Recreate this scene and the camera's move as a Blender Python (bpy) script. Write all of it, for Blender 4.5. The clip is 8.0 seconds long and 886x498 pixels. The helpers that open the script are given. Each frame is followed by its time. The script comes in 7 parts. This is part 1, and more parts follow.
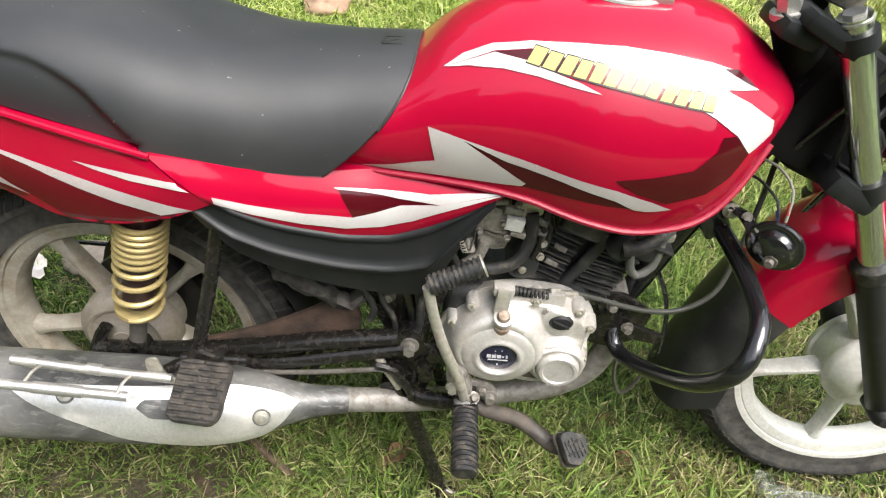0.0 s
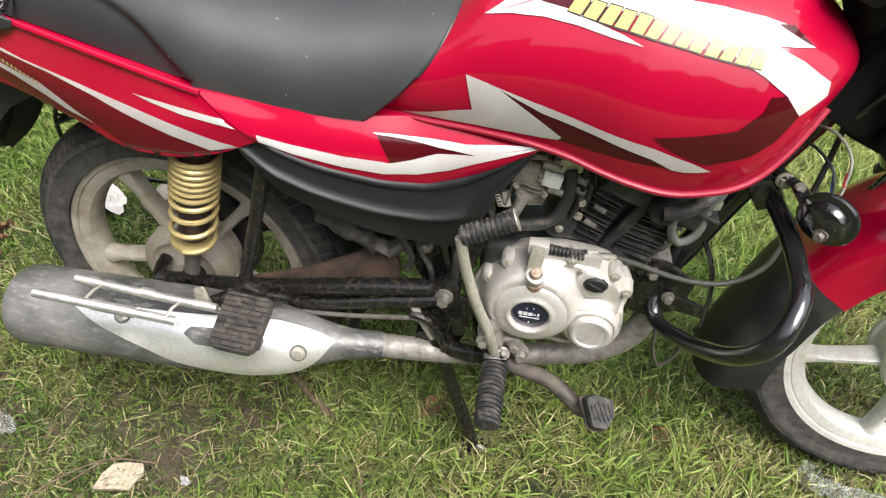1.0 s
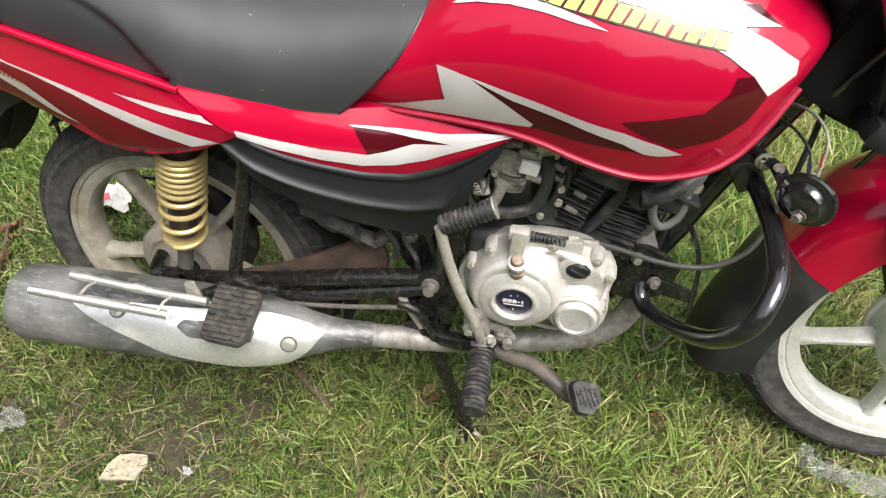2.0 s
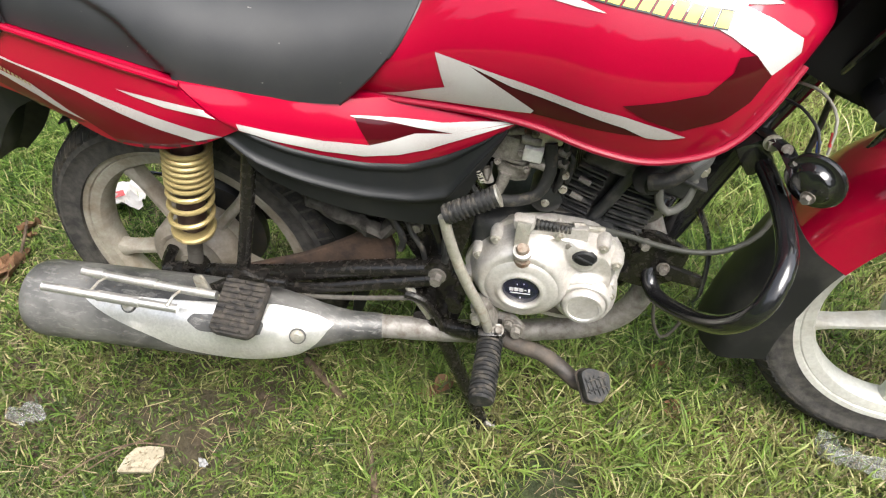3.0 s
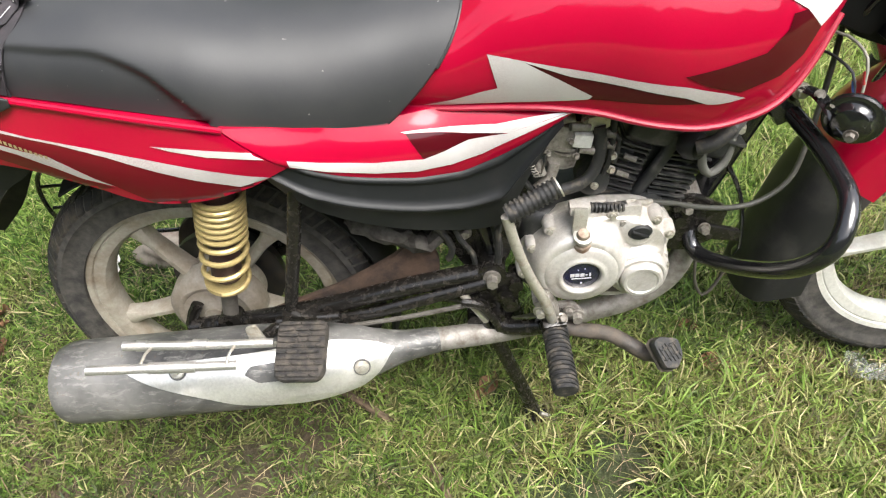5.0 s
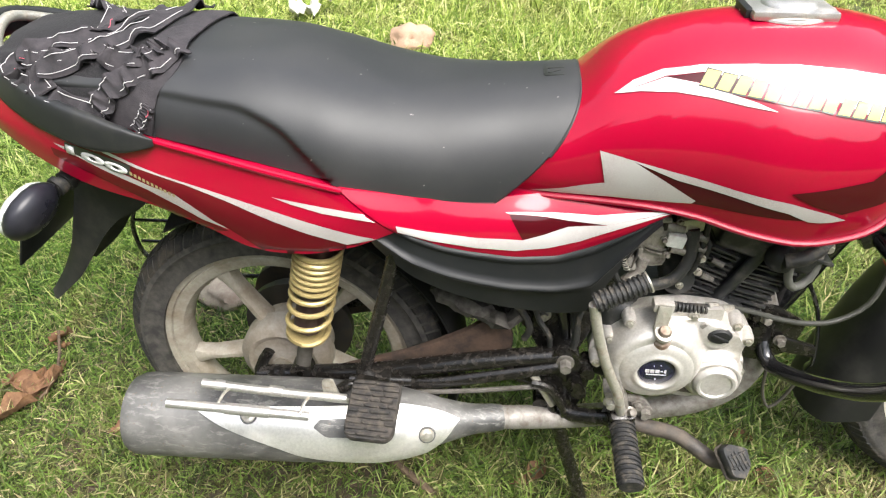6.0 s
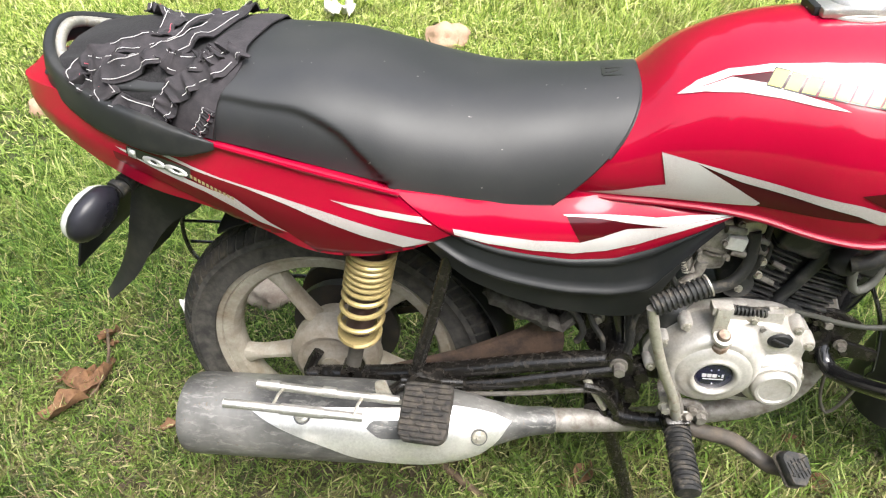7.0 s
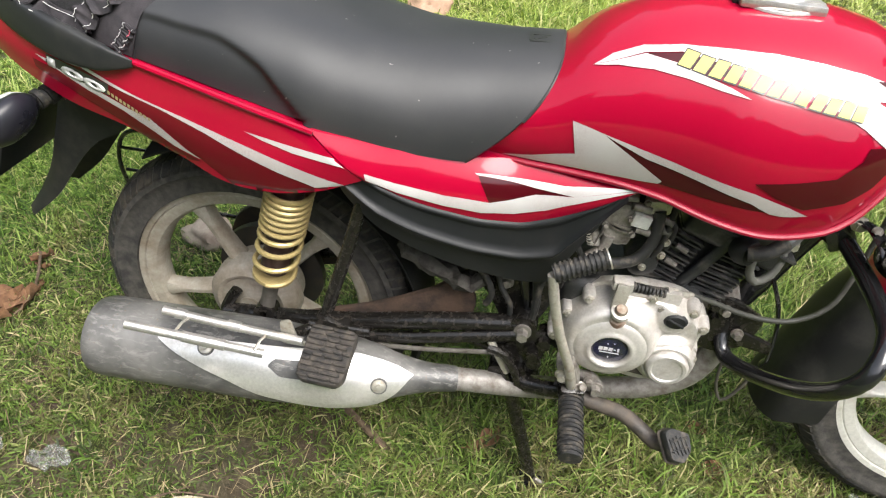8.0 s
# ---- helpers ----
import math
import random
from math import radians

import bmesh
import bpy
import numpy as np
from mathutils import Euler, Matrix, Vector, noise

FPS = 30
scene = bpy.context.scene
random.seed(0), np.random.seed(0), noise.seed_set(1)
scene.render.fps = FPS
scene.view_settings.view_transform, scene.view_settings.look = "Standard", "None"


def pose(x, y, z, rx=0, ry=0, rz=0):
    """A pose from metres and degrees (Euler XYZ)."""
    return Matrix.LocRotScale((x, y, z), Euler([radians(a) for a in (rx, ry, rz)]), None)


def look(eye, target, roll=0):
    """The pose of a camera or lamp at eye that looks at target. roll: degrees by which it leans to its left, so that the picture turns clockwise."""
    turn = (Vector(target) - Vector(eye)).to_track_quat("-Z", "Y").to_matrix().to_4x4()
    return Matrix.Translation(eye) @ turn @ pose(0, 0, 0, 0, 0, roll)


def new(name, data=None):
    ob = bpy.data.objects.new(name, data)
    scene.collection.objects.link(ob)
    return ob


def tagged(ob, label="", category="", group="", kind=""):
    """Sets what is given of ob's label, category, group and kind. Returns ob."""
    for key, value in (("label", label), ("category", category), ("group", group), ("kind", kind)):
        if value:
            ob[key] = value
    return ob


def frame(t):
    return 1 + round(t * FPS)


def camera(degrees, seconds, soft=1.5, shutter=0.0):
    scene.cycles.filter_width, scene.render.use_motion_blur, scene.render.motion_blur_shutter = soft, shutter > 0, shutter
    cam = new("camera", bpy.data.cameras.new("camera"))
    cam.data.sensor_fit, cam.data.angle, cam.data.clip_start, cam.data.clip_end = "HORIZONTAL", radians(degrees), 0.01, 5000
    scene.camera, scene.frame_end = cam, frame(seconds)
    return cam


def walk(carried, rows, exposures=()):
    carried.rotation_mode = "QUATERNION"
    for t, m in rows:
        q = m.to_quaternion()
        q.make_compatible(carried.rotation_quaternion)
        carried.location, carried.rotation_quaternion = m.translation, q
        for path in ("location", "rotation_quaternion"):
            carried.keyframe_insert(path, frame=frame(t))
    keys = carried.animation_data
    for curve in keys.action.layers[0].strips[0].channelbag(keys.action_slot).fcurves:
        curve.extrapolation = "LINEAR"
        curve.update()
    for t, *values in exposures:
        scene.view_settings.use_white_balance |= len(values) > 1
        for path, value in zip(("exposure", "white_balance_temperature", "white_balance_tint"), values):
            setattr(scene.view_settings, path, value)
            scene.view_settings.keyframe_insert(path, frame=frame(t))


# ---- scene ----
cam = camera(67.5, 8.0, soft=1.2)
PATH = [
    (0, (-0.0209, -0.741, 1.1973), (-0.0194, 0.7094, -0.1798), 5.1),
    (0.5, (0.0006, -0.7617, 1.1726), (0.0172, 0.5968, -0.2952), 7.9),
    (1, (0.0417, -0.7596, 1.1838), (-0.1813, 0.6054, -0.2608), 2.5),
    (1.2, (0.0631, -0.757, 1.1773), (-0.1819, 0.5789, -0.2907), 1.2),
    (2.3, (0.1002, -0.7565, 1.1923), (-0.2199, 0.575, -0.2652), -2.3),
    (2.5, (0.1039, -0.7573, 1.1927), (-0.2414, 0.5781, -0.2555), -3.3),
    (3, (0.1168, -0.7528, 1.1835), (-0.2198, 0.5514, -0.295), -3.6),
    (3.5, (0.1356, -0.7595, 1.1948), (-0.3422, 0.5448, -0.2441), -7.8),
    (4, (0.1332, -0.7581, 1.1847), (-0.3418, 0.5016, -0.2943), -9.5),
    (4.5, (0.0632, -0.7476, 1.1675), (-0.1831, 0.5248, -0.3558), -4.6),
    (5, (-0.0776, -0.7621, 1.1929), (-0.1778, 0.5707, -0.2948), -7.0),
    (5.2, (-0.0955, -0.789, 1.219), (-0.1621, 0.7144, -0.0983), -5.6),
    (6.3, (-0.1877, -0.7861, 1.2172), (-0.3695, 0.6935, -0.1161), -0.1),
    (6.5, (-0.1932, -0.7823, 1.2117), (-0.3638, 0.6764, -0.1459), 0.2),
    (7, (-0.2098, -0.7858, 1.2219), (-0.4504, 0.6914, -0.1048), -3.1),
    (7.5, (-0.2172, -0.7778, 1.2148), (-0.3696, 0.7008, -0.1232), 1.1),
    (8, (-0.1107, -0.8052, 1.2029), (-0.2833, 0.6378, -0.1712), 4.9),
]
# the camera's own slow changes of exposure, in stops
EXPOSURE = ((0, 1.44), (0.5, 1.34), (1, 1.42), (2.5, 1.44), (3, 1.44), (3.5, 1.52), (4, 1.60), (4.5, 1.60), (5, 1.62), (6.5, 1.62), (7, 1.64), (7.5, 1.37), (8, 1.36))
walk(cam, [(t, look(eye, target, roll)) for t, eye, target, roll in PATH], EXPOSURE)

from mathutils.bvhtree import BVHTree
from mathutils.interpolate import poly_3d_calc

# ---- light ----
world = bpy.data.worlds.new("sky")
scene.world = world
world.use_nodes = True
wn = world.node_tree.nodes
sky = wn.new("ShaderNodeTexSky")
sky.sky_type = "NISHITA"
sky.sun_disc = False
sky.sun_elevation, sky.sun_rotation = radians(63), radians(130)
sky.air_density, sky.dust_density, sky.ozone_density = 1.0, 4.0, 1.0
hazy = wn.new("ShaderNodeHueSaturation")
hazy.inputs["Saturation"].default_value = 0.45
world.node_tree.links.new(sky.outputs["Color"], hazy.inputs["Color"])
world.node_tree.links.new(hazy.outputs["Color"], wn["Background"].inputs["Color"])
wn["Background"].inputs["Strength"].default_value = 0.15

sun_data = bpy.data.lights.new("sun", "SUN")
sun_data.energy, sun_data.angle, sun_data.color = 2.0, radians(40), (1.0, 0.97, 0.92)
sun = new("sun", sun_data)
sun.matrix_world = look((0.9, -0.75, 2.3), (0, 0, 0))


# ---- materials ----
class Mat:
    """A node material with a principled shader and short ways to noise, ramps and bump."""

    def __init__(self, name, color=(0.5, 0.5, 0.5), rough=0.5, metal=0.0, **more):
        self.m = bpy.data.materials.new(name)
        self.m.use_nodes = True
        self.t = self.m.node_tree
        self.b = self.t.nodes["Principled BSDF"]
        self.b.inputs["Base Color"].default_value = (*color, 1)
        self.b.inputs["Roughness"].default_value = rough
        self.b.inputs["Metallic"].default_value = metal
        for k, v in more.items():
            self.b.inputs[k.replace("_", " ")].default_value = v

    def node(self, kind, **inputs):
        n = self.t.nodes.new("ShaderNode" + kind)
        for k, v in inputs.items():
            self.put(n.inputs[k.replace("_", " ")], v)
        return n

    def put(self, socket, v):
        if hasattr(v, "is_output"):
            self.t.links.new(v, socket)
        else:
            socket.default_value = v

    def place(self):
        return self.node("TexCoord").outputs["Object"]

    def noise(self, scale, detail=4.0, rough=0.55, stretch=None, distort=0.0):
        n = self.node("TexNoise", Scale=scale, Detail=detail, Roughness=rough, Distortion=distort)
        at = self.place()
        if stretch:
            mp = self.node("Mapping", Vector=at)
            mp.inputs["Scale"].default_value = stretch
            at = mp.outputs["Vector"]
        self.put(n.inputs["Vector"], at)
        return n.outputs["Fac"]

    def ramp(self, fac, *stops):
        n = self.node("ValToRGB", Fac=fac)
        e = n.color_ramp.elements
        while len(e) < len(stops):
            e.new(0.5)
        for el, (p, c) in zip(e, stops):
            el.position = p
            el.color = (*c, 1) if not isinstance(c, float) else (c, c, c, 1)
        return n.outputs["Color"]

    def mix(self, fac, a, b, how="MIX"):
        n = self.node("Mix")
        n.data_type, n.blend_type = "RGBA", how
        self.put(n.inputs[0], fac)
        self.put(n.inputs[6], a if hasattr(a, "is_output") else (*a, 1))
        self.put(n.inputs[7], b if hasattr(b, "is_output") else (*b, 1))
        return n.outputs[2]

    def base(self, v):
        self.put(self.b.inputs["Base Color"], v)
        return self

    def roughness(self, v):
        self.put(self.b.inputs["Roughness"], v)
        return self

    def bump(self, fac, strength=0.3, distance=0.002):
        n = self.node("Bump", Height=fac, Strength=strength, Distance=distance)
        self.put(self.b.inputs["Normal"], n.outputs["Normal"])
        return self


def dirty(name, color, dirt, rough=0.5, metal=0.0, amount=(0.45, 0.7), scale=25.0, bump=0.15, **more):
    """A surface with blotches of dirt over it, and grain."""
    m = Mat(name, color, rough, metal, **more)
    blot = m.noise(scale, 6, 0.65)
    fac = m.ramp(blot, (amount[0], 0.0), (amount[1], 1.0))
    grain = m.noise(scale * 9, 3, 0.6)
    shade = m.mix(0.35, color, m.mix(1.0, color, m.ramp(grain, (0.3, 0.45), (0.7, 1.0)), "MULTIPLY"))
    m.base(m.mix(fac, shade, dirt))
    m.roughness(m.ramp(blot, (amount[0], rough), (amount[1], min(1.0, rough + 0.4))))
    if metal:
        m.put(m.b.inputs["Metallic"], m.ramp(blot, (amount[0], metal), (amount[1], metal * 0.3)))
    m.bump(grain, bump, 0.001)
    return m.m


def paint(name, color, flake=0.12, rough=0.32):
    m = Mat(name, color, rough, 0.0, Coat_Weight=0.8, Coat_Roughness=0.04, Specular_IOR_Level=0.08)
    fl = m.noise(1400, 1, 0.5)
    m.base(m.mix(m.ramp(fl, (0.45, 0.0), (0.75, flake)), color, tuple(min(1.0, c * 1.5 + 0.03) for c in color)))
    dust = m.noise(9, 5, 0.6)
    m.put(m.b.inputs["Coat Roughness"], m.ramp(dust, (0.35, 0.03), (0.75, 0.12)))
    return m.m


RED = paint("red_paint", (0.325, 0.0004, 0.022))
MAROON = paint("maroon_sticker", (0.055, 0.002, 0.005), 0.03)

FLANGE_RED = Mat("red_flange_paint", (0.27, 0.0010, 0.022), 0.5, Coat_Weight=0.15, Coat_Roughness=0.3).m
# for the tail's maroon print and for the shade painted along its bottom
DEEP_RED = paint("deep_red_print_and_shade", (0.11, 0.002, 0.008), 0.03)


def sticker_silver():
    m = Mat("silver_sticker", (0.75, 0.74, 0.72), 0.45, 0.2, Coat_Weight=0.2, Coat_Roughness=0.09)
    dots = m.noise(900, 1, 0.5)
    slow = m.noise(9, 2, 0.5)
    m.base(m.mix(m.ramp(slow, (0.36, 0.0), (0.66, 0.8)), (0.56, 0.55, 0.54),
                 m.mix(m.ramp(dots, (0.42, 0.0), (0.58, 0.7)), (0.50, 0.46, 0.45), (0.30, 0.22, 0.22))))
    return m.m


SILVER_STICKER = sticker_silver()
YELLOW_STICKER = Mat("yellow_sticker", (0.60, 0.49, 0.11), 0.45, 0.0, Coat_Weight=0.25, Coat_Roughness=0.12).m
BLACK_STICKER = Mat("black_sticker", (0.02, 0.02, 0.02), 0.35, 0.0, Coat_Weight=0.7, Coat_Roughness=0.08).m


def vinyl():
    m = Mat("seat_vinyl", (0.035, 0.036, 0.037), 0.5)
    grain = m.noise(420, 3, 0.6)
    dust = m.noise(7, 6, 0.65)
    specks = m.ramp(m.noise(95, 2, 0.4), (0.75, 0.0), (0.77, 0.7))
    worn = m.mix(m.ramp(dust, (0.4, 0.0), (0.8, 0.5)), (0.022, 0.023, 0.025), (0.056, 0.055, 0.054))
    m.base(m.mix(specks, worn, (0.24, 0.23, 0.21)))
    m.roughness(m.ramp(dust, (0.3, 0.46), (0.7, 0.58)))
    m.bump(grain, 0.12, 0.0006)
    return m.m


VINYL = vinyl()


def plastic(name, color, rough=0.5, dust=(0.09, 0.085, 0.075)):
    m = Mat(name, color, rough, Specular_IOR_Level=0.32)
    grain = m.noise(500, 2, 0.5)
    spread = m.noise(11, 6, 0.65)
    m.base(m.mix(m.ramp(spread, (0.48, 0.0), (0.85, 0.6)), color, dust))
    m.roughness(m.ramp(spread, (0.3, rough), (0.75, min(1, rough + 0.2))))
    m.bump(grain, 0.08, 0.0005)
    return m.m


BLACK_PLASTIC = plastic("black_plastic", (0.010, 0.011, 0.012), 0.40, (0.038, 0.036, 0.033))
BLACK_GLOSS = dirty("black_enamel", (0.012, 0.012, 0.013), (0.06, 0.055, 0.045), 0.18, 0.0, (0.58, 0.8), 18, 0.06, Coat_Weight=0.6)
BLACK_DIRTY = dirty("greasy_black_steel", (0.011, 0.010, 0.009), (0.060, 0.050, 0.040), 0.22, 0.0, (0.50, 0.95), 90, 0.15)
RUBBER = dirty("rubber", (0.016, 0.016, 0.016), (0.11, 0.095, 0.075), 0.6, 0.0, (0.50, 0.70), 70, 0.5)
TYRE = dirty("tyre_rubber", (0.025, 0.024, 0.023), (0.105, 0.096, 0.084), 0.85, 0.0, (0.36, 0.76), 45, 0.6)
TREAD = dirty("tyre_tread", (0.014, 0.014, 0.014), (0.085, 0.07, 0.053), 0.8, 0.0, (0.46, 0.78), 40, 0.8)
ALLOY_GREY = dirty("grey_alloy_paint", (0.42, 0.385, 0.325), (0.20, 0.155, 0.105), 0.45, 0.15, (0.40, 0.72), 18, 0.2)
ALLOY_WHITE = dirty("silver_alloy_paint", (0.66, 0.65, 0.60), (0.40, 0.36, 0.29), 0.4, 0.15, (0.52, 0.85), 16, 0.12)
ENGINE = dirty("engine_paint", (0.62, 0.595, 0.56), (0.27, 0.22, 0.165), 0.36, 0.5, (0.46, 0.86), 30, 0.15)
CAST = dirty("cast_alloy", (0.32, 0.30, 0.27), (0.07, 0.056, 0.042), 0.40, 0.5, (0.40, 0.70), 60, 0.4)
STEEL = dirty("zinc_steel", (0.56, 0.54, 0.48), (0.24, 0.19, 0.125), 0.36, 0.75, (0.46, 0.76), 70, 0.3)
CHROME = dirty("worn_chrome", (0.58, 0.565, 0.54), (0.30, 0.26, 0.21), 0.36, 0.8, (0.50, 0.80), 60, 0.1)
BLACK_ENGINE = dirty("black_engine_paint", (0.030, 0.031, 0.032), (0.11, 0.10, 0.09), 0.36, 0.2, (0.5, 0.8), 50, 0.3)
PIPE = dirty("heat_stained_steel", (0.27, 0.255, 0.235), (0.12, 0.10, 0.08), 0.5, 0.45, (0.45, 0.68), 55, 0.5)
SHIELD = dirty("brushed_shield", (0.82, 0.81, 0.78), (0.38, 0.35, 0.30), 0.28, 0.75, (0.50, 0.85), 26, 0.1)
BRASS = dirty("brass_spring_paint", (0.46, 0.36, 0.16), (0.17, 0.12, 0.06), 0.32, 0.35, (0.55, 0.85), 50, 0.1)
FORK = Mat("fork_chrome", (0.62, 0.64, 0.60), 0.12, 0.95).m
MUD = dirty("dried_mud", (0.095, 0.058, 0.040), (0.022, 0.016, 0.013), 0.95, 0.0, (0.40, 0.66), 24, 1.0)
LENS = Mat("clear_lens", (0.72, 0.73, 0.72), 0.10, 0.3, Coat_Weight=1.0).m
WHITE = Mat("white_thread", (0.52, 0.50, 0.50), 0.85).m
PINK = Mat("red_thread", (0.55, 0.10, 0.14), 0.8).m


def muffler_paint():
    m = Mat("muffler_paint", (0.16, 0.16, 0.155), 0.42, 0.3)
    scr = m.noise(45, 7, 0.72, (0.8, 2.2, 2.2), 0.6)
    big = m.noise(7, 5, 0.65)
    chips = m.noise(130, 4, 0.7)
    tone = m.mix(m.ramp(big, (0.38, 0.0), (0.68, 1.0)), (0.055, 0.055, 0.055), (0.20, 0.195, 0.185))
    tone = m.mix(m.ramp(scr, (0.52, 0.0), (0.66, 0.6)), tone, (0.34, 0.33, 0.31))
    m.base(m.mix(m.ramp(chips, (0.62, 0.0), (0.72, 0.8)), tone, (0.17, 0.12, 0.08)))
    m.roughness(m.ramp(scr, (0.3, 0.34), (0.7, 0.6)))
    m.bump(chips, 0.15, 0.001)
    return m.m


MUFFLER = muffler_paint()


def fabric():
    m = Mat("black_webbing", (0.012, 0.011, 0.012), 0.85, Sheen_Weight=0.05, Specular_IOR_Level=0.3)
    w = m.noise(600, 2, 0.5, (1, 0.2, 1))
    m.base(m.mix(m.ramp(w, (0.35, 0.0), (0.7, 1.0)), (0.007, 0.007, 0.008), (0.022, 0.020, 0.022)))
    m.bump(w, 0.4, 0.001)
    return m.m


FABRIC = fabric()
BAND = dirty("grey_webbing", (0.020, 0.018, 0.021), (0.050, 0.043, 0.048), 0.85, 0.0, (0.4, 0.7), 60, 0.6)


# ---- mesh helpers ----
def part(name, bm, material, parent=None, label="", smooth=True, angle=38):
    """Links a bmesh as one mesh object under a thing or a part."""
    me = bpy.data.meshes.new(name)
    bmesh.ops.recalc_face_normals(bm, faces=bm.faces)
    bm.to_mesh(me)
    bm.free()
    for mt in (material if isinstance(material, (list, tuple)) else [material]):
        me.materials.append(mt)
    if smooth:
        me.polygons.foreach_set("use_smooth", [True] * len(me.polygons))
        me.set_sharp_from_angle(angle=radians(angle))
    ob = new(name, me)
    if parent:
        ob.parent = parent
    if label:
        tagged(ob, label)
    return ob


def thicken(bm, t):
    """Gives a sheet a thickness."""
    bmesh.ops.recalc_face_normals(bm, faces=bm.faces)
    bm.normal_update()
    bmesh.ops.solidify(bm, geom=bm.faces[:], thickness=t)


def curve(*keys):
    """A smooth function through (x, y) keys, without overshoot."""
    xs, ys = [k[0] for k in keys], [k[1] for k in keys]
    d = [(ys[i + 1] - ys[i]) / (xs[i + 1] - xs[i]) for i in range(len(xs) - 1)]
    m = [d[0]] + [0 if a * b <= 0 else 2 * a * b / (a + b) for a, b in zip(d, d[1:])] + [d[-1]]

    def f(x):
        if x <= xs[0]:
            return ys[0]
        if x >= xs[-1]:
            return ys[-1]
        i = max(j for j in range(len(xs) - 1) if xs[j] <= x)
        h = xs[i + 1] - xs[i]
        t = (x - xs[i]) / h
        return ((1 + 2 * t) * (1 - t) ** 2 * ys[i] + t * (1 - t) ** 2 * h * m[i]
                + t * t * (3 - 2 * t) * ys[i + 1] + t * t * (t - 1) * h * m[i + 1])

    return f


def spline(points, step=0.012):
    """Points along a smooth line through the given ones."""
    p = [Vector(q) for q in points]
    out = []
    for i in range(len(p) - 1):
        a, b, c, d = p[max(i - 1, 0)], p[i], p[i + 1], p[min(i + 2, len(p) - 1)]
        n = max(1, int((c - b).length / step))
        for k in range(n):
            t = k / n
            out.append(0.5 * ((2 * b) + (c - a) * t + (2 * a - 5 * b + 4 * c - d) * t * t + (3 * b - a - 3 * c + d) * t ** 3))
    return out + [p[-1]]


def sweep(bm, line, radius, seg=12, cap=True, flat=1.0, up=None):
    """A tube along a line of points; radius may be a function of 0..1. flat squeezes it along its second axis."""
    n, rings = len(line), []
    ref = Vector(up) if up else None
    prev = None
    for i, p in enumerate(line):
        d = (line[min(i + 1, n - 1)] - line[max(i - 1, 0)]).normalized()
        if prev is None:
            s = ref or (Vector((0, 0, 1)) if abs(d.z) < 0.9 else Vector((1, 0, 0)))
        else:
            s = ref or prev
        a = (s - d * s.dot(d)).normalized()
        prev = a
        b = d.cross(a)
        r = radius(i / max(1, n - 1)) if callable(radius) else radius
        rings.append([bm.verts.new(p + a * (r * flat * math.cos(w)) + b * (r * math.sin(w))) for w in (2 * math.pi * k / seg for k in range(seg))])
    for r0, r1 in zip(rings, rings[1:]):
        for k in range(seg):
            bm.faces.new((r0[k], r0[(k + 1) % seg], r1[(k + 1) % seg], r1[k]))
    if cap:
        bm.faces.new(rings[0][::-1])
        bm.faces.new(rings[-1])
    return bm


def tube(points, radius, seg=12, step=0.012, flat=1.0, up=None):
    return sweep(bmesh.new(), spline(points, step), radius, seg, True, flat, up)


def grid(bm, rows, close=False):
    """Faces over rows of points of one length."""
    vs = [[bm.verts.new(p) for p in row] for row in rows]
    for a, b in zip(vs, vs[1:]):
        m = len(a)
        for k in range(m if close else m - 1):
            bm.faces.new((a[k], a[(k + 1) % m], b[(k + 1) % m], b[k]))
    return vs


def lathe(profile, seg=32, m=None, bm=None, arc=2 * math.pi):
    """Turns (radius, height) pairs about the y axis, towards minus y; m places it."""
    bm = bm or bmesh.new()
    full = abs(arc - 2 * math.pi) < 1e-6
    rows = []
    for k in range(seg if full else seg + 1):
        w = arc * k / seg
        rows.append([Vector((r * math.cos(w), -h, r * math.sin(w))) for r, h in profile])
    if full:
        rows.append(rows[0])
    if m:
        rows = [[m @ v for v in row] for row in rows]
    grid(bm, rows)
    bmesh.ops.remove_doubles(bm, verts=bm.verts, dist=1e-5)
    return bm


def block(size, m=None, bevel=0.0, bm=None, seg=2):
    own = bmesh.new()
    bmesh.ops.create_cube(own, size=1.0, matrix=Matrix.Diagonal((*size, 1)))
    if bevel:
        bmesh.ops.bevel(own, geom=own.edges[:], offset=bevel, segments=seg, affect="EDGES", profile=0.6)
    if m:
        own.transform(m)
    if bm is None:
        return own
    me = bpy.data.meshes.new("tmp")
    own.to_mesh(me)
    own.free()
    bm.from_mesh(me)
    bpy.data.meshes.remove(me)
    return bm


def plate(outline, thick, y, bevel=0.0):
    """A plate of an (x, z) outline, its face at y and its back at y + thick."""
    bm = bmesh.new()
    f = bm.faces.new([bm.verts.new((x, y, z)) for x, z in outline])
    r = bmesh.ops.extrude_face_region(bm, geom=[f])
    bmesh.ops.translate(bm, vec=(0, thick, 0), verts=[v for v in r["geom"] if isinstance(v, bmesh.types.BMVert)])
    if bevel:
        bmesh.ops.bevel(bm, geom=bm.edges[:], offset=bevel, segments=2, affect="EDGES", profile=0.6)
    bmesh.ops.triangulate(bm, faces=[g for g in bm.faces if len(g.verts) > 4])
    return bm


